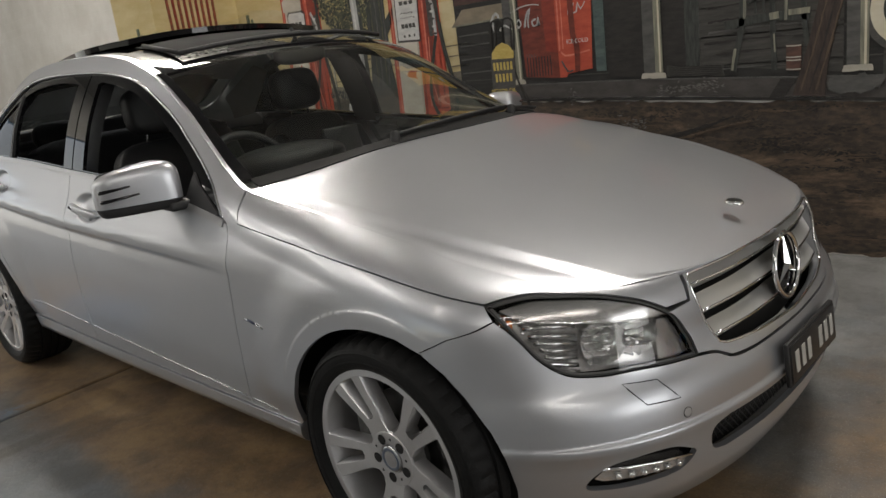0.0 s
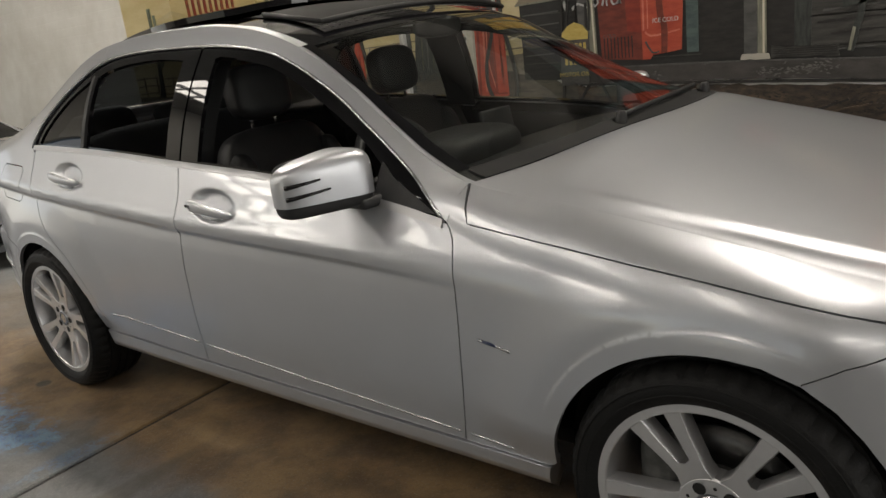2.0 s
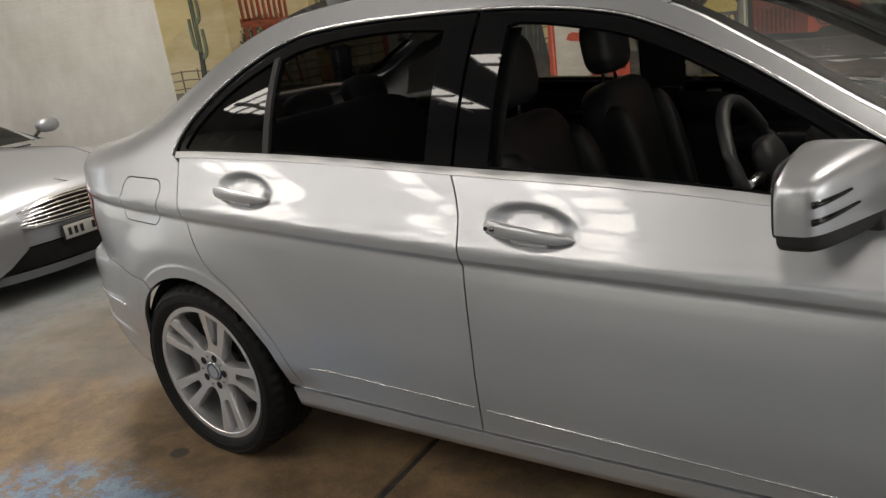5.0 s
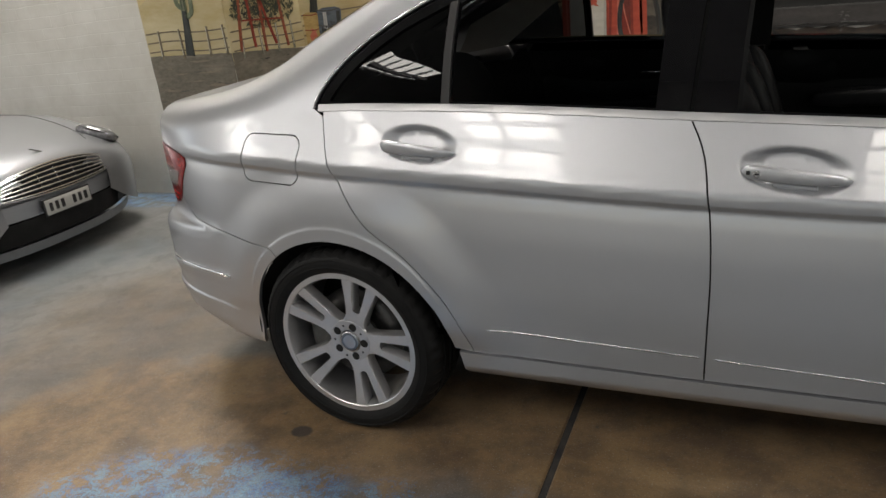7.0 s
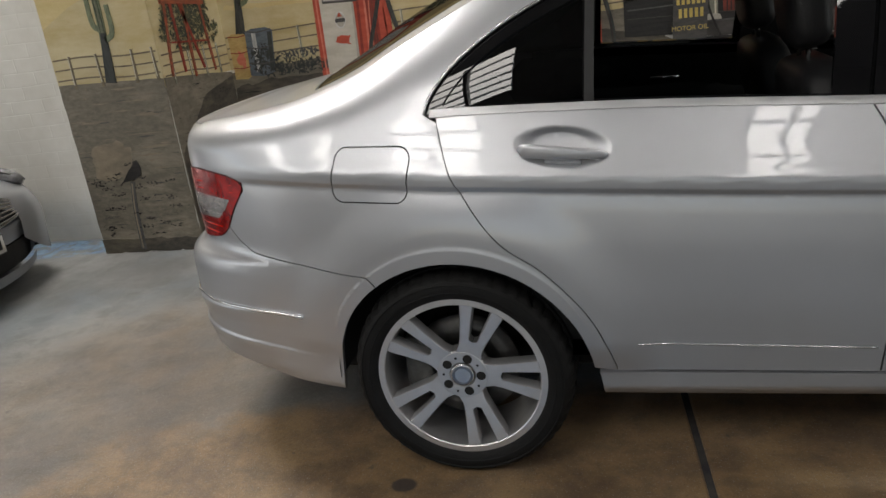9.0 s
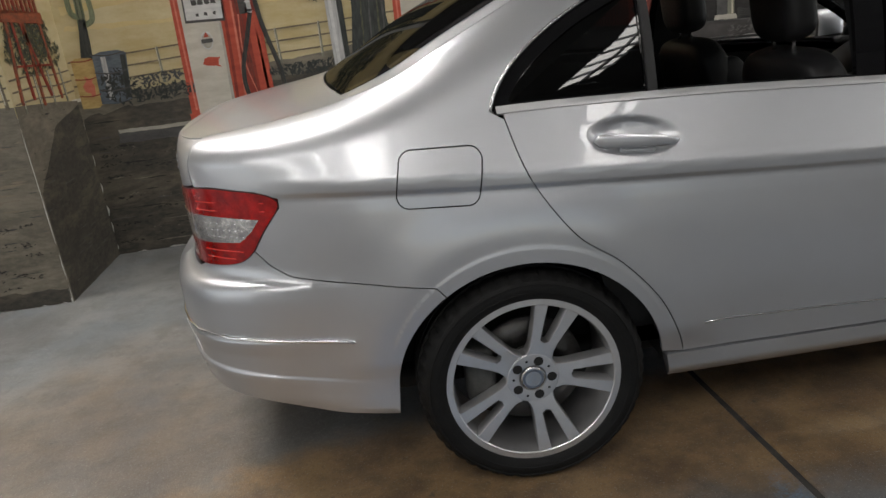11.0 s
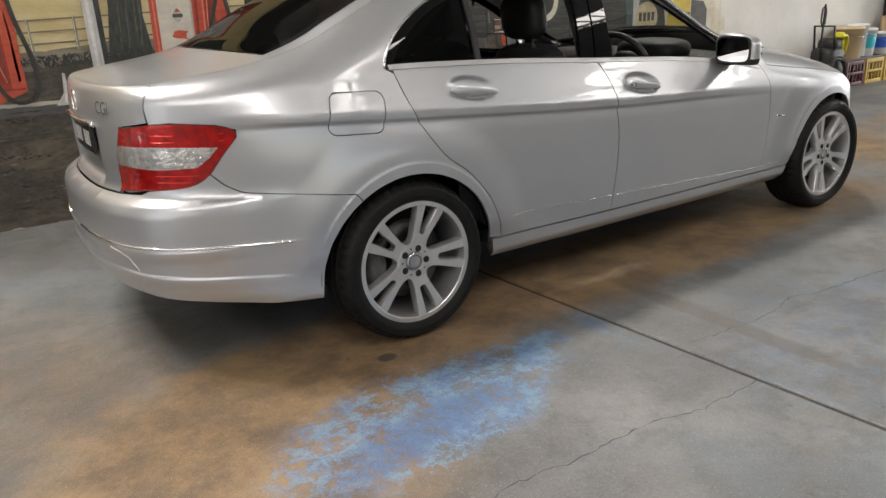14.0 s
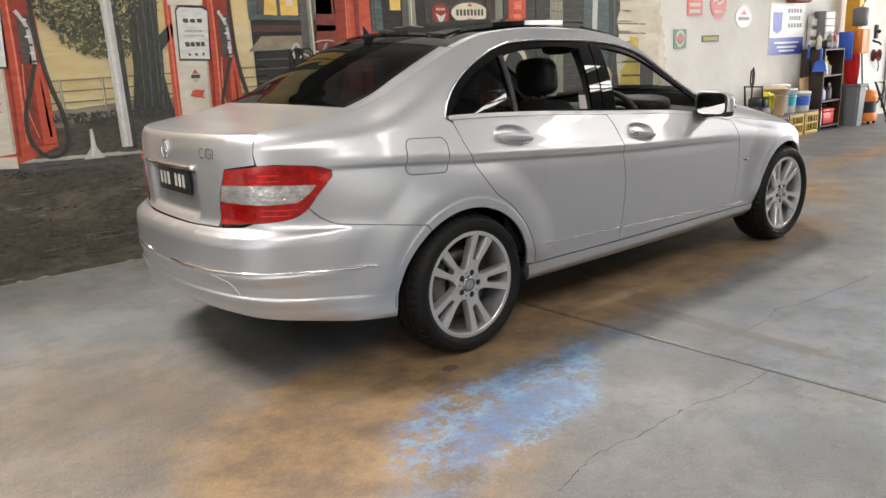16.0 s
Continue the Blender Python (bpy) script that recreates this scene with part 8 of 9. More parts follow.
YELLOW_B = material("bright_yellow", (.78, .70, .05), rough=.4, vary=.1, scale=10)
DARKWOOD = material("dark_veneer", (.045, .028, .022), rough=.5, vary=.4, scale=9)
ORANGE = material("orange_paint", (.72, .20, .03), rough=.4, vary=.15, scale=7)
ORANGE_Y = material("amber_paint", (.72, .38, .04), rough=.45, vary=.15, scale=7)
RED_P = material("red_plastic", (.60, .03, .03), rough=.4, vary=.15, scale=8)
GREYBIN = material("grey_bin", (.17, .18, .19), rough=.45, vary=.12, scale=5)
GREEN_S = material("sign_green", (.03, .16, .06), rough=.4, vary=.2, scale=14)
CREAM_S = material("sign_cream", (.66, .62, .50), rough=.5, vary=.2, scale=12)
SIGN_RED = material("sign_red", (.60, .04, .04), rough=.4, vary=.15, scale=9)
SIGN_YEL = material("sign_mustard", (.55, .45, .05), rough=.45, vary=.2, scale=14)
SIGN_BLUE = material("sign_blue", (.035, .07, .42), rough=.4, vary=.1, scale=8)
RUST_P = material("oxide_red", (.22, .05, .04), rough=.6, vary=.3, scale=12)


def sign(name, label, x0, x1, z0, z1, mat, shape="box"):
    ob = thing(name, label, "sign", (0, 0, 0))
    w, h, cx, cz = x1 - x0, z1 - z0, (x0 + x1) / 2, (z0 + z1) / 2
    ob.location = (cx - .08, WALL_Y, cz + .055 + .018 * (cx - 6))
    pts = oval(0, 0, w / 2, h / 2) if shape == "oval" else [(-w / 2, -h / 2), (w / 2, -h / 2), (w / 2, h / 2), (-w / 2, h / 2)]
    part("panel", prism(pts, .006, "y", -.008), mat, ob, smooth=False)
    ob["middle"] = (cx, cz)
    return ob


def sign_mark(ob, pts, mat, name="mark", out=.0095):
    cx, cz = ob["middle"]
    part(name, prism([(x - cx, z - cz) for x, z in pts], .002, "y", -out), mat, ob, smooth=False)


def rect(x0, x1, z0, z1):
    return [(x0, z0), (x1, z0), (x1, z1), (x0, z1)]


s = sign("wall_sign", "green enamel sign with a pale oval", 5.98, 6.24, 1.21, 1.43, GREEN_S)
sign_mark(s, oval(6.11, 1.32, .09, .095), CREAM_S)
sign_mark(s, oval(6.11, 1.32, .065, .07), GREEN_S, "inner_oval", .0108)
sign_mark(s, rect(6.03, 6.19, 1.30, 1.345), SIGN_RED, "band", .0125)
s = sign("wall_sign", "narrow dark sign with mustard bars", 6.58, 6.95, 1.26, 1.335, BLACK_PLASTIC)
for k in range(7):
    sign_mark(s, rect(6.61 + .046 * k, 6.64 + .046 * k, 1.275, 1.32), SIGN_YEL, "bar")
s = sign("wall_sign", "square red sign with white bars", 6.24, 6.56, 1.58, 1.86, SIGN_RED)
for k in range(3):
    sign_mark(s, rect(6.28, 6.52, 1.61 + .075 * k, 1.65 + .075 * k), CREAM_S, "bar")
s = sign("wall_sign", "red oval sign with a pale scroll", 6.74, 7.10, 1.53, 1.90, SIGN_RED, "oval")
sign_mark(s, stroke([(6.80, 1.73), (6.87, 1.76), (6.92, 1.71), (7.03, 1.75)], .03), CREAM_S)
sign_mark(s, rect(6.84, 7.00, 1.60, 1.63), CREAM_S, "bar")
s = sign("wall_sign", "round white sign with a small red peak", 7.33, 7.72, 1.40, 1.68, WHITE_P, "oval")
sign_mark(s, [(7.45, 1.57), (7.60, 1.57), (7.53, 1.63)], SIGN_RED)
sign_mark(s, rect(7.40, 7.66, 1.50, 1.54), STEEL, "bar")
s = sign("notice_board", "white and blue notice board with rows of bars", 8.22, 9.20, 1.00, 1.70, WHITE_P)
sign_mark(s, rect(8.225, 9.195, 1.005, 1.24), SIGN_BLUE, "blue_band")
sign_mark(s, [(8.30, 1.34), (8.42, 1.29), (8.55, 1.34), (8.55, 1.58), (8.30, 1.58)], SIGN_BLUE, "crest")
for z, a, c in ((1.60, 8.70, 9.12), (1.50, 8.75, 9.08), (1.40, 8.72, 9.14)):
    for k in range(5):
        w = (c - a) / 5
        sign_mark(s, rect(a + w * k, a + w * (k + .72), z - .028, z + .028), STEEL, "bar")
for z, a, c in ((1.17, 8.36, 9.06), (1.11, 8.44, 9.0), (1.06, 8.5, 8.94)):
    sign_mark(s, rect(a, c, z - .012, z + .012), WHITE_P, "bar", .0115)
cab = thing("wall_box", "dark oxide red box hung over the notice board", "box", (8.78, WALL_Y - .07, 1.94))
part("body", box(.46, .13, .26, .01), RUST_P, cab)
part("lid", box(.47, .02, .24, .006, at=(0, -.072, 0)), RUST_P, cab)
rack = thing("leaflet_rack", "white wall rack with a few papers", "rack", (9.38, WALL_Y - .03, 1.40))
part("back", box(.36, .02, .46, .004), WHITE_P, rack)
for k in range(3):
    part("pocket", box(.34, .04, .10, .006, at=(0, -.03, -.16 + .15 * k)), WHITE_P, rack)
    part("paper", box(.12, .004, .12, 0, at=(-.08 + .07 * k, -.03, -.10 + .15 * k)), CARD if k == 1 else STEEL, rack, smooth=False)


def bucket(name, label, x, y, z, r, h, mat, lid=None, band=None):
    ob = thing(name, label, "bucket", (x, y, z), "buckets on the crates")
    b = lathe([(r * .84, 0), (r * .86, .004), (r, h - .02), (r * 1.03, h - .02), (r * 1.03, h), (r * .98, h), (r * .82, .012)], 32, axis="z")
    cap(b, r * .84, 0, 32, axis="z")
    part("pail", fix(b), mat, ob)
    b = lathe([(r * 1.04, h - .012), (r * 1.04, h + .004), (r * .9, h + .010)], 32, axis="z")
    cap(b, r * .9, h + .010, 32, axis="z")
    part("lid", fix(b), lid or mat, ob)
    part("handle", tube([(-r, 0, h - .05), (-r * .8, -r * .75, h - .09), (0, -r * 1.05, h - .11), (r * .8, -r * .75, h - .09), (r, 0, h - .05)], .004, 6), SATIN, ob)
    if band:
        part("label", lathe([(r * .915, h * .3), (r * .985, h * .8)], 32, axis="z"), band, ob)
    return ob


def crate(x, y, z, mat, label, w=.40, d=.30, h=.30):
    ob = thing("milk_crate", label, "crate", (x, y, z), "plastic crates by the wall")
    for sx_, sy_ in ((-1, -1), (1, -1), (-1, 1), (1, 1)):
        part("corner_post", box(.035, .035, h, .006, at=(sx_ * (w / 2 - .018), sy_ * (d / 2 - .018), h / 2)), mat, ob)
    for k, zz in enumerate((.02, h * .5, h - .025)):
        for sy_ in (-1, 1):
            part("rail", box(w - .04, .02, .045 if k != 1 else .03, .004, at=(0, sy_ * (d / 2 - .012), zz)), mat, ob)
        for sx_ in (-1, 1):
            part("rail", box(.02, d - .04, .045 if k != 1 else .03, .004, at=(sx_ * (w / 2 - .012), 0, zz)), mat, ob)
    for k in range(4):
        for sy_ in (-1, 1):
            part("slat", box(.022, .014, h - .04, .003, at=(-w / 2 + w * (k + 1) / 5, sy_ * (d / 2 - .014), h / 2)), mat, ob)
    for k in range(3):
        for sx_ in (-1, 1):
            part("slat", box(.014, .022, h - .04, .003, at=(sx_ * (w / 2 - .014), -d / 2 + d * (k + 1) / 4, h / 2)), mat, ob)
    part("base", box(w - .03, d - .03, .012, .002, at=(0, 0, .012)), mat, ob)
    return ob


crate(7.485, 1.930, 0, MAROON, "dark maroon plastic milk crate on the floor")
crate(7.945, 1.910, 0, MAROON, "maroon plastic milk crate with pale print")
crate(8.384, 1.910, 0, YELLOW_P, "mustard yellow plastic milk crate on the floor")
crate(8.823, 1.910, 0, YELLOW_P, "mustard yellow plastic milk crate beside the shelves")
plank = tagged(part("plank", box(1.75, .30, .025, .004), DARKWOOD, None, m=pose(8.164, 1.920, .3125)), "dark board laid over the crates", "plank")
bucket("bucket", "large beige plastic bucket with a lid", 7.976, 1.910, .325, .165, .36, BEIGE)
bucket("bucket", "white plastic bucket with a teal label", 8.373, 1.930, .325, .135, .32, WHITE_P, WHITE_P, TEAL_P)
bucket("bucket", "small white plastic bucket with a blue label", 8.708, 1.890, .325, .13, .26, WHITE_P, WHITE_P, BLUE_P)
bucket("bucket", "white lidded bucket standing behind the others", 8.258, 1.960, .325, .12, .38, WHITE_P)
tagged(part("carton", box(.36, .03, .30, .003), CARD, None, m=pose(8.812, 2.080, .475)), "flat brown cardboard carton leaning on the wall", "carton")

# a tan board leaning behind the buckets
tagged(part("wood_offcut", box(.26, .018, .45, .003), material("raw_board", (.46, .31, .16), rough=.7, vary=.25, scale=9), None, m=pose(8.906, 1.945, .5515, -4, 0, 0)), "tan board offcut standing on the plank behind buckets", "board")
# pressure washer
pw = thing("pressure_washer", "black and yellow pressure washer with a coiled hose", "washer", (7.318, 1.830, 0))
part("body", box(.30, .28, .38, .05, at=(.08, 0, .30)), BLACK_PLASTIC, pw)
part("cowl", box(.20, .24, .16, .05, at=(.12, 0, .52)), BLACK_PLASTIC, pw)
part("cable", tube([(.22 + .05 * math.cos(i * .7), -.13 + .012 * i / 8, .52 + .11 * math.sin(i * .7)) for i in range(40)], .011, 6), YELLOW_B, pw, "coiled yellow cable")
part("reel_cap", box(.06, .10, .07, .02, at=(.16, -.08, .63)), YELLOW_B, pw)
for sy_ in (-1, 1):
    b = lathe([(.06, -.02), (.10, -.02), (.10, .02), (.06, .02)], 24, at=(.10, sy_ * .17, .10), closed=True)
    part("wheel", fix(b), RUBBER, pw)
part("handle", tube([(.0, -.12, .45), (-.04, -.12, .74), (-.04, .12, .74), (.0, .12, .45)], .014, 8), BLACK_PLASTIC, pw)
part("lance", tube([(-.10, -.02, .12), (-.11, -.02, .60), (-.10, -.02, .98)], .012, 8), BLACK_PLASTIC, pw)
part("lance_guard", tube([(-.10, -.02, .70), (-.16, -.02, .80), (-.15, -.02, .94), (-.10, -.02, .98), (-.07, -.02, .90), (-.08, -.02, .76)], .010, 8), BLACK_PLASTIC, pw)
hose = []
for i in range(90):
    a = i * .42
    hose.append((-.02 + .17 * math.cos(a) * (1 + .002 * i), -.18 + .02 * math.sin(a * .7), .22 + .15 * math.sin(a) + .0005 * i))
part("hose", tube(hose, .008, 6), BLACK_PLASTIC, pw)

# book shelves with bottles
bk = thing("bookcase", "dark wood bookcase packed with bottles and rags", "bookcase", (9.387, 1.930, 0))
BW, BD, BH = .62, .34, 1.16
for sx_ in (-1, 1):
    part("side_panel", box(.02, BD, BH, .002, at=(sx_ * (BW / 2 - .01), 0, BH / 2)), DARKWOOD, bk, smooth=False)
part("back_panel", box(BW - .04, .008, BH, .001, at=(0, BD / 2 - .006, BH / 2)), DARKWOOD, bk, smooth=False)
for z in (.06, .42, .78, BH - .012):
    part("shelf", box(BW - .04, BD - .02, .022, .002, at=(0, -.004, z)), DARKWOOD, bk, smooth=False)
r_ = random.Random(11)
COL = [WHITE_P, BLACK_PLASTIC, BLUE_P, CREAM_S, STEEL, RED_P, YELLOW_B, GREYBIN]


def bottle(x, y, z, r, h, mat, top_m):
    ob = thing("bottle", "small plastic bottle standing on the shelf", "bottle", (x, y, z), "bottles in the bookcase")
    b = lathe([(r, 0), (r, h * .62), (r * .8, h * .72), (r * .35, h * .80), (r * .35, h * .84)], 14, axis="z")
    cap(b, r, 0, 14, axis="z")
    part("flask", fix(b), mat, ob)
    b = lathe([(r * .42, h * .82), (r * .42, h), (r * .3, h * 1.01)], 12, axis="z")
    cap(b, r * .3, h * 1.01, 12, axis="z")
    part("cap", fix(b), top_m, ob)


for z in (.432, .792, 1.16):
    x = 9.387 - BW / 2 + .07
    while x < 9.387 + BW / 2 - .06:
        r = r_.uniform(.028, .045)
        bottle(x, 1.93 + r_.uniform(-.10, .02), z, r, r_.uniform(.16, .27), r_.choice(COL), r_.choice(COL))
        x += 2 * r + r_.uniform(.005, .03)
for x, y, z, mat, lab in ((9.209, 1.790, 1.173, BLACK_PLASTIC, "black tool case lying on the bookcase"), ):
    t = thing("tool_case", lab, "case", (9.335, 1.850, 1.41))
    part("shell", box(.34, .16, .10, .02), mat, t)
    part("handle", tube([(-.06, -.06, .05), (-.05, -.06, .08), (.05, -.06, .08), (.06, -.06, .05)], .007, 6), YELLOW_B, t)
t.location = (9.335, 1.870, 1.222)
t = thing("parts_organiser", "tall white and grey parts organiser on the bookcase", "organiser", (9.512, 2.010, 1.171))
part("frame", box(.30, .16, .52, .006, at=(0, 0, .26)), GREYBIN, t)
for k in range(5):
    part("drawer", box(.27, .03, .085, .006, at=(0, -.085, .06 + .10 * k)), WHITE_P, t)
dp = thing("dustpan", "blue plastic dustpan hung on the bookcase side", "dustpan", (9.026, 1.790, .94))
part("pan", prism([(-.105, -.09), (.105, -.09), (.07, .04), (.02, .07), (-.02, .07), (-.07, .04)], .05, "x", -.03), BLUE_P, dp, smooth=False)
part("handle", box(.025, .028, .17, .008, at=(-.005, 0, .145)), BLUE_P, dp)
br = thing("hand_brush", "dark hand brush hung on the bookcase side", "brush", (9.044, 1.980, .98))
part("head", box(.03, .05, .22, .01, at=(0, 0, -.05)), BLACK_PLASTIC, br)
part("handle", box(.025, .03, .2, .008, at=(0, 0, .15)), BLUE_P, br)
tc = thing("toolbox", "red plastic toolbox on the lowest bookcase shelf", "toolbox", (9.408, 1.890, .0725))
part("tray", box(.36, .20, .18, .02, at=(0, 0, .095)), RED_P, tc)
part("lid", box(.37, .21, .05, .015, at=(0, 0, .205)), RED_P, tc)
part("handle", tube([(-.12, 0, .225), (-.10, 0, .275), (.10, 0, .275), (.12, 0, .225)], .012, 8), BLACK_PLASTIC, tc)
jug = thing("jug", "small white plastic jug on the lowest shelf", "jug", (9.147, 1.830, .0725))
b = lathe([(.05, 0), (.05, .20), (.035, .25), (.02, .27), (.02, .30)], 20, axis="z")
cap(b, .02, .30, 20, axis="z")
part("flask", fix(b), WHITE_P, jug)
part("grip", tube([(-.02, -.03, .24), (-.04, -.055, .20), (-.035, -.05, .14)], .008, 8), WHITE_P, jug)

# grey bin, hoist column, vacuum cleaner
bn = thing("waste_bin", "tall square grey plastic waste bin", "bin", (10.056, 1.730, 0))
b = bmesh.new()
lo, hi = .11, .135
rows = []
for z, q in ((0, lo), (.58, hi), (.60, hi + .012), (.62, hi + .012), (.62, hi - .01), (.03, lo - .01)):
    rows.append([b.verts.new((sx_ * q, sy_ * q, z)) for sx_, sy_ in ((-1, -1), (1, -1), (1, 1), (-1, 1))])
for u, w in zip(rows, rows[1:]):
    for i in range(4):
        b.faces.new((u[i], u[(i + 1) % 4], w[(i + 1) % 4], w[i]))
b.faces.new(rows[0])
b.faces.new(rows[-1])
fix(b)
bmesh.ops.bevel(b, geom=[e for e in b.edges if abs(e.verts[0].co.z - e.verts[1].co.z) > .3], offset=.03, segments=3, affect='EDGES')
part("tub", b, GREYBIN, bn, smooth=False)
ho = thing("hoist_column", "orange and yellow hoist column with motor box", "hoist", (10.317, 1.930, 0))
part("column", box(.16, .20, 3.4, .015, at=(0, 0, 1.7)), ORANGE_Y, ho)
part("motor_box", box(.27, .24, .36, .02, at=(-.04, -.10, 1.24)), ORANGE, ho)
part("lever", tube([(.13, -.25, 1.24), (.23, -.30, 1.21), (.30, -.30, 1.18)], .016, 8), BLACK_PLASTIC, ho)
part("base_plate", box(.40, .45, .02, .004, at=(0, 0, .01)), ORANGE_Y, ho)
part("motor", lathe([(.05, 0), (.11, .01), (.11, .26), (.05, .28)], 24, axis="z", at=(-.02, -.10, 1.46)), GREYBIN, ho)
part("hydraulic_hose", tube([(-.02, -.10, 1.72), (.3, -.05, 1.95), (.7, .0, 2.25), (1.2, .1, 2.6)], .016, 8), BLACK_PLASTIC, ho)
part("hose", tube([(.13, -.10, 1.1), (.16, -.12, .8), (.20, -.14, .45)], .012, 8), BLACK_PLASTIC, ho)
rg = thing("rag", "crumpled red cloth hanging on the column", "cloth", (10.108, 1.830, .79))
b = bmesh.new()
n, mrow = 9, 12
vs = [[b.verts.new((.02 * math.sin(i * 1.7 + j * .4) + .01 * j * .1, -.12 + .24 * i / (n - 1) * (1 - .25 * j / mrow), .26 - .46 * j / (mrow - 1) + .03 * math.sin(i * .9))) for i in range(n)] for j in range(mrow)]
for j in range(mrow - 1):
    for i in range(n - 1):
        b.faces.new((vs[j][i], vs[j][i + 1], vs[j + 1][i + 1], vs[j + 1][i]))
bmesh.ops.solidify(b, geom=b.faces[:], thickness=.012)
part("cloth", fix(b), RED_P, rg)
tagged(part("blue_tray", box(.03, .22, .42, .01), BLUE_P, None, m=pose(10.056, 1.910, 1.18)), "blue plastic tray standing against the column", "tray")
vc = thing("vacuum_cleaner", "orange and black drum vacuum cleaner with hose", "vacuum", (10.411, 1.690, 0))
vc.scale = (.80, .80, .78)
b = lathe([(.20, .06), (.21, .10), (.21, .20), (.20, .22)], 32, axis="z")
cap(b, .20, .06, 32, axis="z")
part("tray", fix(b), ORANGE, vc)
part("drum", fix(lathe([(.19, .22), (.19, .44)], 32, axis="z")), BLACK_PLASTIC, vc)
b = lathe([(.20, .44), (.21, .48), (.19, .60), (.10, .66)], 32, axis="z")
cap(b, .10, .66, 32, axis="z")
part("head", fix(b), ORANGE, vc)
part("grip", tube([(-.08, 0, .65), (-.06, 0, .72), (.06, 0, .72), (.08, 0, .65)], .014, 8), BLACK_PLASTIC, vc)
part("hose", tube([(.15, -.14, .40), (.32, -.20, .62), (.36, -.16, .78), (.24, -.05, .80), (.30, -.22, .3), (.42, -.24, .10), (.25, -.30, .04)], .022, 10), BLACK_PLASTIC, vc)
for k in range(4):
    a = radians(45 + 90 * k)
    b = bmesh.new()
    bmesh.ops.create_uvsphere(b, u_segments=12, v_segments=8, radius=.03)
    part("castor", b, RUBBER, vc, m=Matrix.Translation((.18 * math.cos(a), .18 * math.sin(a), .03)))
# wall fittings near the roller door
rl = thing("hose_reel", "dark red hose reel on the wall", "reel", (11.62, WALL_Y - .048, 1.0))
rl.scale = (.62, .62, .62)
b = lathe([(.14, -.08), (.16, -.08), (.16, -.06), (.10, -.05), (.10, .05), (.16, .06), (.16, .08), (.14, .08)], 28)
part("drum", fix(b), RUST_P, rl)
part("hose", tube([(.12, 0, -.10), (.16, -.02, -.30), (.12, -.02, -.42)], .014, 8), BLACK_PLASTIC, rl)
for x, z0, z1 in ((10.95, .20, 3.2), (12.1, .10, 3.4), (12.22, .10, 3.4)):
    tagged(part("wall_pipe", tube([(x, WALL_Y - .03, z0), (x, WALL_Y - .03, z1)], .018, 8), STEEL), "thin grey conduit running up the wall", "pipe")
kn = thing("door_knob_plate", "small dark latch plate on the wall", "latch", (11.62, WALL_Y - .02, 1.38))
part("plate", box(.10, .02, .22, .004), BLACK_PLASTIC, kn)
part("knob", lathe([(.02, -.06), (.03, -.05), (.03, -.03), (.012, -.01)], 14), BLACK_PLASTIC, kn)

# ---- the parked coupe ----
coupe = thing("coupe_car", "pale silver sports coupe parked facing out, wide slatted grille", "car", (-2.79, .335, 0))
coupe.rotation_euler = (0, 0, radians(4))
coupe.scale = (1, 1, .94)
# sections from nose to tail: x, half width, sill, shoulder height, top height at the middle, fullness
SECT = [(0.00, .40, .34, .52, .585), (-.03, .58, .22, .555, .64), (-.12, .74, .17, .60, .705), (-.30, .855, .16, .655, .765), (-.55, .91, .16, .715, .825), (-.85, .93, .16, .765, .875), (-1.20, .925, .16, .80, .915), (-1.55, .915, .17, .82, .93),
        (-2.0, .905, .17, .83, .93), (-2.6, .905, .17, .84, .93), (-3.2, .925, .17, .88, .95), (-3.7, .93, .18, .91, .96), (-4.15, .90, .20, .92, .97), (-4.40, .80, .28, .90, .96), (-4.45, .60, .40, .85, .92)]
fx = [pchip([s[0] for s in SECT], [s[k] for s in SECT]) for k in range(1, 5)]


def coupe_skin(x, a):
    """a runs from -1 (near sill) over 0 (the middle of the bonnet) to 1 (far sill)."""
    x, a = np.asarray(x, float), np.asarray(a, float)
    w, sill, sh, mid = (f(x) for f in fx)
    q = np.abs(a)
    t = np.clip(q / .62, 0, 1)
    u = np.clip((q - .62) / .38, 0, 1)
    y_top = w * .86 * t
    z_top = mid - (mid - sh) * t ** 2.4
    y_low = w * (.86 + .14 * np.sin(np.clip(u * 2.2, 0, 1) * math.pi / 2)) - w * .07 * np.clip(u - .45, 0, 1) ** 1.4
    z_low = sh - (sh - sill) * u ** 1.15
    y = np.where(q < .62, y_top, y_low)
    z = np.where(q < .62, z_top, z_low)
    for xw in (-.80, -3.40):
        z = z + .035 * np.exp(-((x - xw) / .30) ** 2) * np.exp(-((q - .58) / .14) ** 2)
    return x, np.sign(a) * y, z


gx_, ga_ = np.meshgrid(np.concatenate([np.linspace(0, -.30, 16), np.linspace(-.33, -4.45, 90)]), np.linspace(-1, 1, 81), indexing="ij")


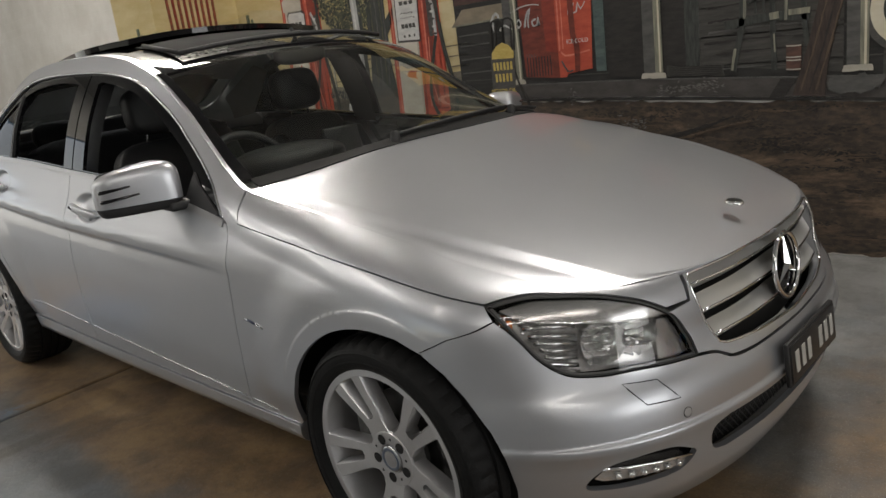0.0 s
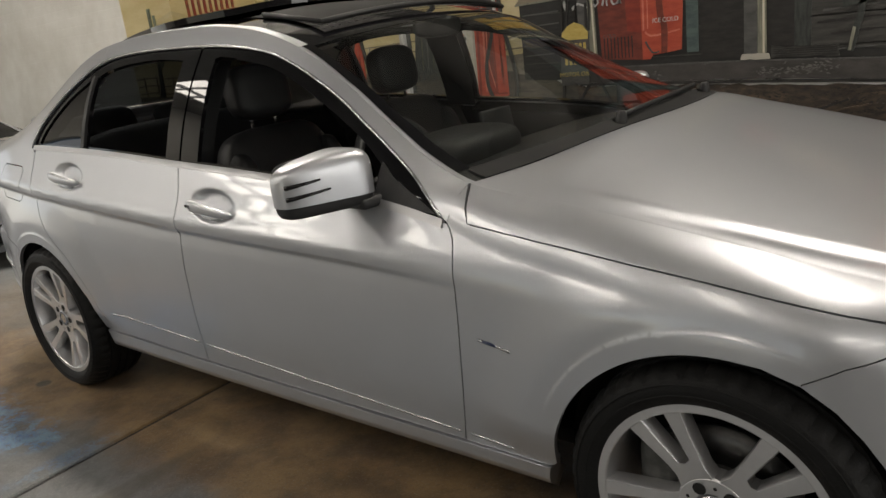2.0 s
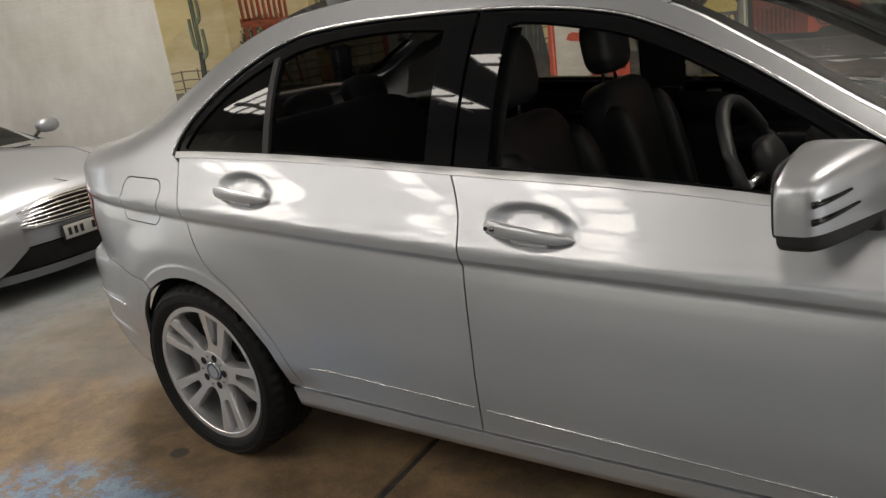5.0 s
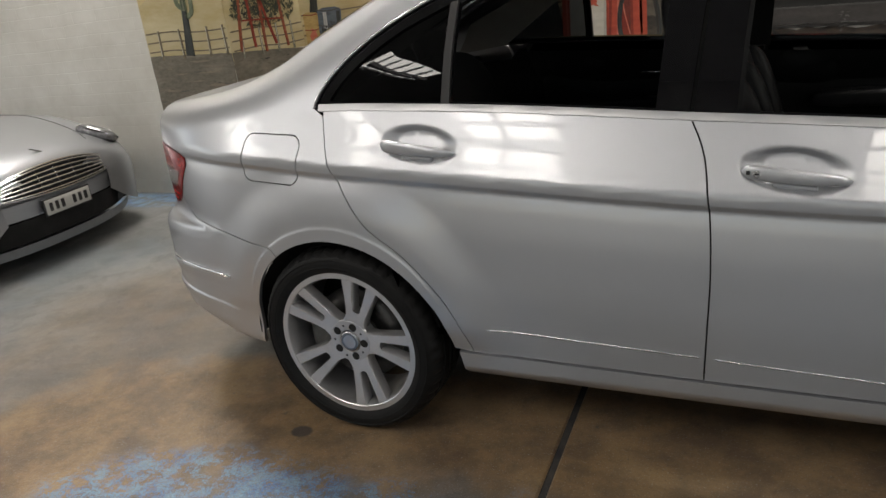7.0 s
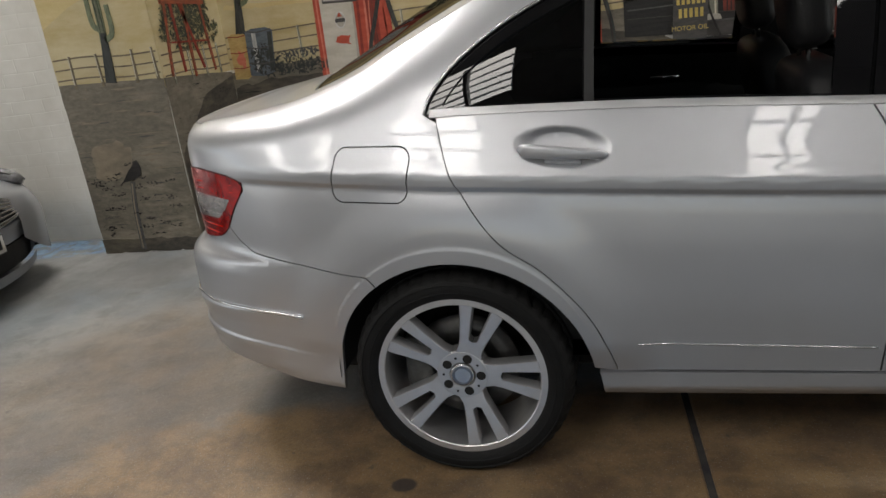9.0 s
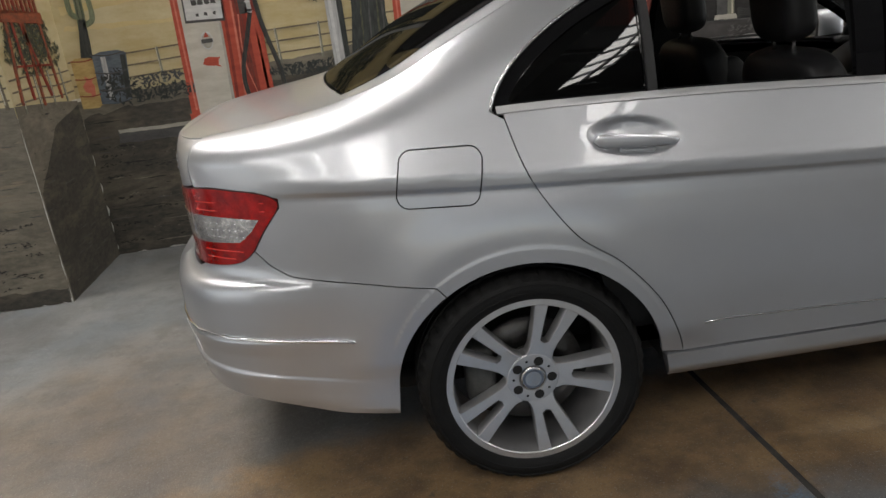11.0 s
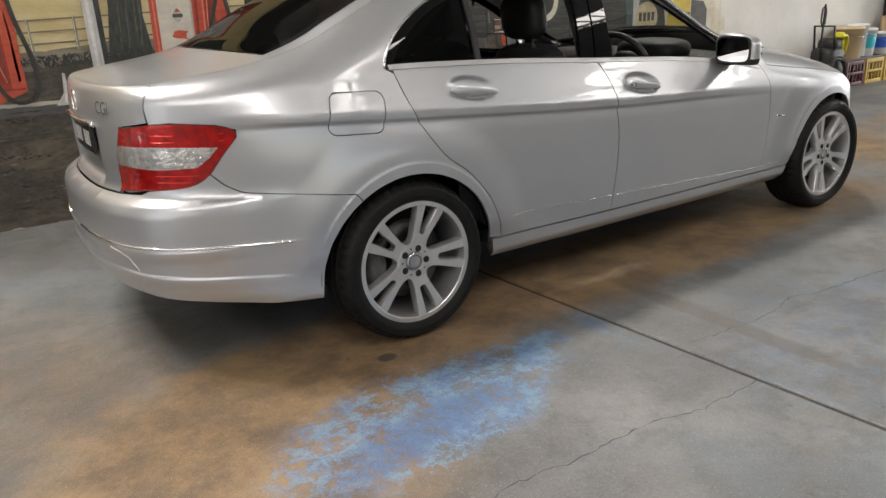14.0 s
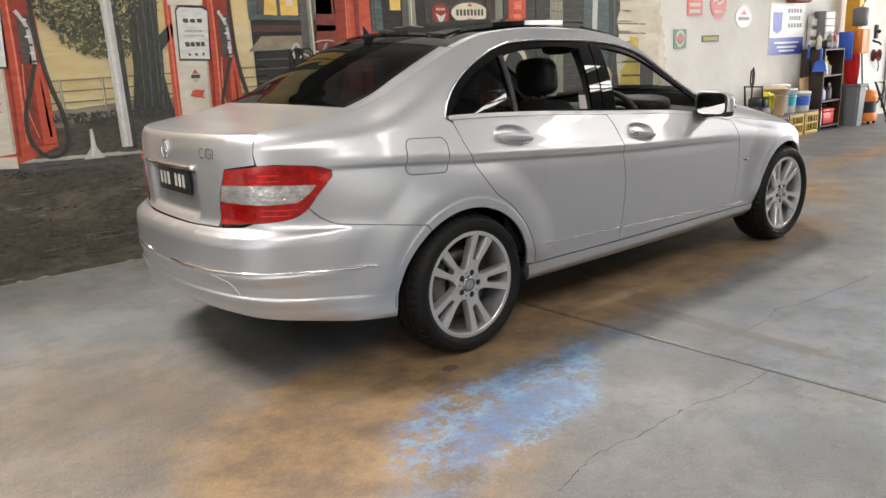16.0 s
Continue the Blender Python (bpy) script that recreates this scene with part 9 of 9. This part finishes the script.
def coupe_sheet(name, gx_, ga_, mat, label="", cut=None, lift=0.0):
    X, Y, Z = coupe_skin(gx_.ravel(), ga_.ravel())
    e = .006
    d1 = np.stack(coupe_skin(gx_.ravel() + e, ga_.ravel()), 1) - np.stack(coupe_skin(gx_.ravel() - e, ga_.ravel()), 1)
    d2 = np.stack(coupe_skin(gx_.ravel(), ga_.ravel() + e), 1) - np.stack(coupe_skin(gx_.ravel(), ga_.ravel() - e), 1)
    n = np.cross(d1, d2)
    n /= np.linalg.norm(n, axis=1)[:, None] + 1e-12
    P = np.stack([X, Y, Z], 1) + n * lift
    r, c = gx_.shape
    faces = []
    for i in range(r - 1):
        for j in range(c - 1):
            f = (i * c + j, i * c + j + 1, (i + 1) * c + j + 1, (i + 1) * c + j)
            m = P[list(f)].mean(0)
            if cut is None or not cut(m):
                faces.append(f)
    me = bpy.data.meshes.new(name)
    me.from_pydata([tuple(p) for p in P], [], faces)
    me.update()
    me.flip_normals()
    me.shade_smooth()
    me.materials.append(mat)
    ob = new(name, me)
    ob.parent = coupe
    return tagged(ob, label) if label else ob


hole = lambda m: any(math.hypot(m[0] - xw, m[2] - .33) < .37 and abs(m[1]) > .6 for xw in (-.80, -3.40))
coupe_sheet("body", gx_, ga_, PAINT_GREY, "pale silver coupe body", hole)
# nose: wide grille, dark lower intake, lip


def nose_pt(y, z, out=0.0):
    """The nose's face in plan."""
    return (.035 - .30 * (abs(y) / .80) ** 2.6 - .05 * abs(z - .45) / .2 + out, y, z)


def nose_band(name, pts_fn, mat, label="", out=0.0, parent=None):
    b = bmesh.new()
    rows = [[b.verts.new(nose_pt(y, z, out)) for z in zs] for y, zs in pts_fn]
    for u, w in zip(rows, rows[1:]):
        for i in range(len(u) - 1):
            b.faces.new((u[i], w[i], w[i + 1], u[i + 1]))
    return part(name, fix(b), mat, parent or coupe, label)


ys = np.linspace(-.80, .80, 41)
g_top = lambda y: .635 - .085 * (abs(y) / .47) ** 2.2
g_bot = lambda y: .462 + .020 * (abs(y) / .47) ** 2
nose_band("nose_panel", [(y, np.linspace(.40, .60 - .06 * abs(y), 6)) for y in ys], PAINT_GREY, out=-.006)
gy = np.linspace(-.47, .47, 33)
grille_c = nose_band("grille_recess", [(y, [g_bot(y), (g_bot(y) + g_top(y)) / 2, g_top(y)]) for y in gy], LINING, "wide dark grille with bright slats", out=.004)
for k in range(6):
    pts = []
    for y in np.linspace(-.46, .46, 33):
        z = g_bot(y) + (g_top(y) - g_bot(y)) * (k + .5) / 6
        pts.append((nose_pt(y, z, .016)))
    part("slat", tube(pts, .0065, 6), SATIN, grille_c)
for y in np.linspace(-.38, .38, 7):
    part("upright", tube([nose_pt(y, g_bot(y), .008), nose_pt(y, g_top(y), .008)], .003, 5), SATIN, grille_c)
rimp = [nose_pt(y, g_top(y), .012) for y in gy] + [nose_pt(y, g_bot(y), .012) for y in gy[::-1]]
part("grille_rim", tube(rimp, .007, 6, closed=True), SATIN, grille_c)
nose_band("lower_intake", [(y, [.19, .26, .345 - .03 * abs(y)]) for y in np.linspace(-.66, .66, 31)], LINING, "black lower intake", out=.012)
for y0 in (-.60, .60):
    nose_band("intake_wing", [(y, [.20 + .02 * abs(y), .33]) for y in np.linspace(y0 - .10, y0 + .10, 7)], BLACK_PLASTIC, out=.03)
nose_band("splitter", [(y, [.125, .15, .185]) for y in np.linspace(-.74, .74, 31)], GREYBIN, "grey splitter lip", out=.04)
nose_band("chin", [(y, np.linspace(.345, .45, 4)) for y in np.linspace(-.72, .72, 33)], PAINT_GREY, out=.008)
pl = plate("number_plate", Matrix.Translation(nose_pt(0.0, .378, .030)) @ pose(0, 0, 0, 90, 0, 90), coupe, face=PLATE_WHITE, ink=PLATE_BLACK)
COUPE_LENS = material("grey_lamp", (.22, .22, .23), rough=.1, coat=1.0, metal=.4, vary=.5, scale=30)
# badge, headlamps, bonnet vents, screen, cabin
p = [float(v) for v in coupe_skin(-.10, .02)]
part("bonnet_wing", prism([(-.065, 0), (-.02, .012), (0, .006), (.02, .012), (.065, 0), (.02, -.004), (-.02, -.004)], .006, "z", 0), CHROME, coupe, "small bright winged badge", smooth=False, m=pose(p[0], p[1], p[2] + .004, 0, 24, 90))
for s in (-1, 1):
    b = super_ball(.135, .092, .055, 2.6, 24, 14)
    for v in b.verts:
        if v.co.z < 0:
            v.co.z *= .8
    lamp = part("headlamp", b, COUPE_LENS, coupe, "clear headlamp with bright bowls", m=pose(-.235, s * .615, .672, s * -20, 24, s * 28))
    for dx in (.06, -.06):
        b = bmesh.new()
        bmesh.ops.create_uvsphere(b, u_segments=16, v_segments=10, radius=.038)
        part("bowl", b, LAMP_BOWL, lamp, m=Matrix.Translation((dx, 0, .024)))
    part("lamp_rim", tube([(.133 * math.cos(a), .091 * math.sin(a), .016) for a in np.linspace(0, 2 * math.pi, 28, endpoint=False)], .006, 6, closed=True), SEAL, lamp)
    part("bonnet_vent", box(.22, .05, .012, .004), BLACK_PLASTIC, coupe, m=pose(-1.20, s * .42, float(coupe_skin(-1.20, s * .30)[2]) + .002, 0, -4, s * 12))
    line = [tuple(float(v) for v in coupe_skin(x, s * (.50 - .10 * min(1, (x + 1.5) / 1.4) ** 2))) for x in np.linspace(-.15, -1.5, 24)]
    part("bonnet_seam", tube([(x, y, z + .0005) for x, y, z in line], .0025, 5), SEAL, coupe)
cab_x = [-1.38, -1.75, -2.15, -2.6, -3.1, -3.6, -4.1]
cab_z = pchip(cab_x, [.925, 1.12, 1.245, 1.255, 1.18, 1.06, .965])
cab_w = pchip(cab_x, [.72, .68, .60, .58, .58, .60, .62])


def cabin(x0, x1, t0, t1, name, mat, label="", lift=0.0, nx=18, nt=17):
    b = bmesh.new()
    rows = []
    for x in np.linspace(x0, x1, nx):
        row = []
        for t in np.linspace(t0, t1, nt):
            w, z = float(cab_w(x)), float(cab_z(x))
            base = float(fx[3](x)) - .03
            a = t * math.pi / 2
            row.append(b.verts.new((x - .10 * (1 - abs(t)) * -1 * (1 if x > -2.0 else 0), (w + lift) * math.copysign(abs(math.sin(a)) ** .75, t) * (1 + .18 * max(0, abs(t) - .55)), base + (z + lift - base) * math.cos(a) ** .55)))
        rows.append(row)
    for u, w in zip(rows, rows[1:]):
        for i in range(nt - 1):
            b.faces.new((u[i], u[i + 1], w[i + 1], w[i]))
    return part(name, fix(b), mat, coupe, label)


cabin(-1.38, -2.18, -.62, .62, "windscreen", GLASS_DARK, "dark windscreen")
cabin(-2.18, -3.1, -.62, .62, "roof", PAINT_GREY)
cabin(-3.1, -4.1, -.62, .62, "rear_screen", GLASS_DARK)
for s in (-1, 1):
    cabin(-1.38, -3.3, s * .68, s * .98, "side_window", GLASS_DARK)
    cabin(-1.38, -4.1, s * .60, s * .69, "roof_rail", PAINT_GREY, lift=.004, nt=4)
    b = super_ball(.055, .11, .065, 2.4, 20, 12)
    mir = part("door_mirror", b, PAINT_GREY, coupe, m=pose(-1.62, s * .96, 1.00, 0, 0, s * 8))
    part("mirror_stalk", tube([(0, -s * .18, -.10), (0, -s * .08, -.03)], .014, 8), BLACK_PLASTIC, mir)
part("cabin_dark", box(1.6, 1.1, .30, .10, at=(-2.4, 0, .95)), LINING, coupe)
for xw in (-.80, -3.40):
    for s in (-1, 1):
        b = lathe([(.22, -.10), (.24, -.12), (.30, -.12), (.335, -.09), (.34, 0), (.335, .09), (.30, .12), (.22, .10)], 48)
        ty = part("tyre", fix(b), RUBBER, coupe, m=pose(xw, s * .80, .34))
        b = lathe([(.235, -s * .0), (.225, s * .09), (.20, s * .10)], 40)
        part("rim", fix(b), ALLOY, ty)
        for k in range(10):
            part("spoke", box(.20, .02, .022, .004, at=(.115, s * .085, 0)), ALLOY, ty, m=pose(0, 0, 0, 0, 36 * k, 0))
part("under_tray", box(4.0, 1.5, .08, .02, at=(-2.2, 0, .22)), LINING, coupe)
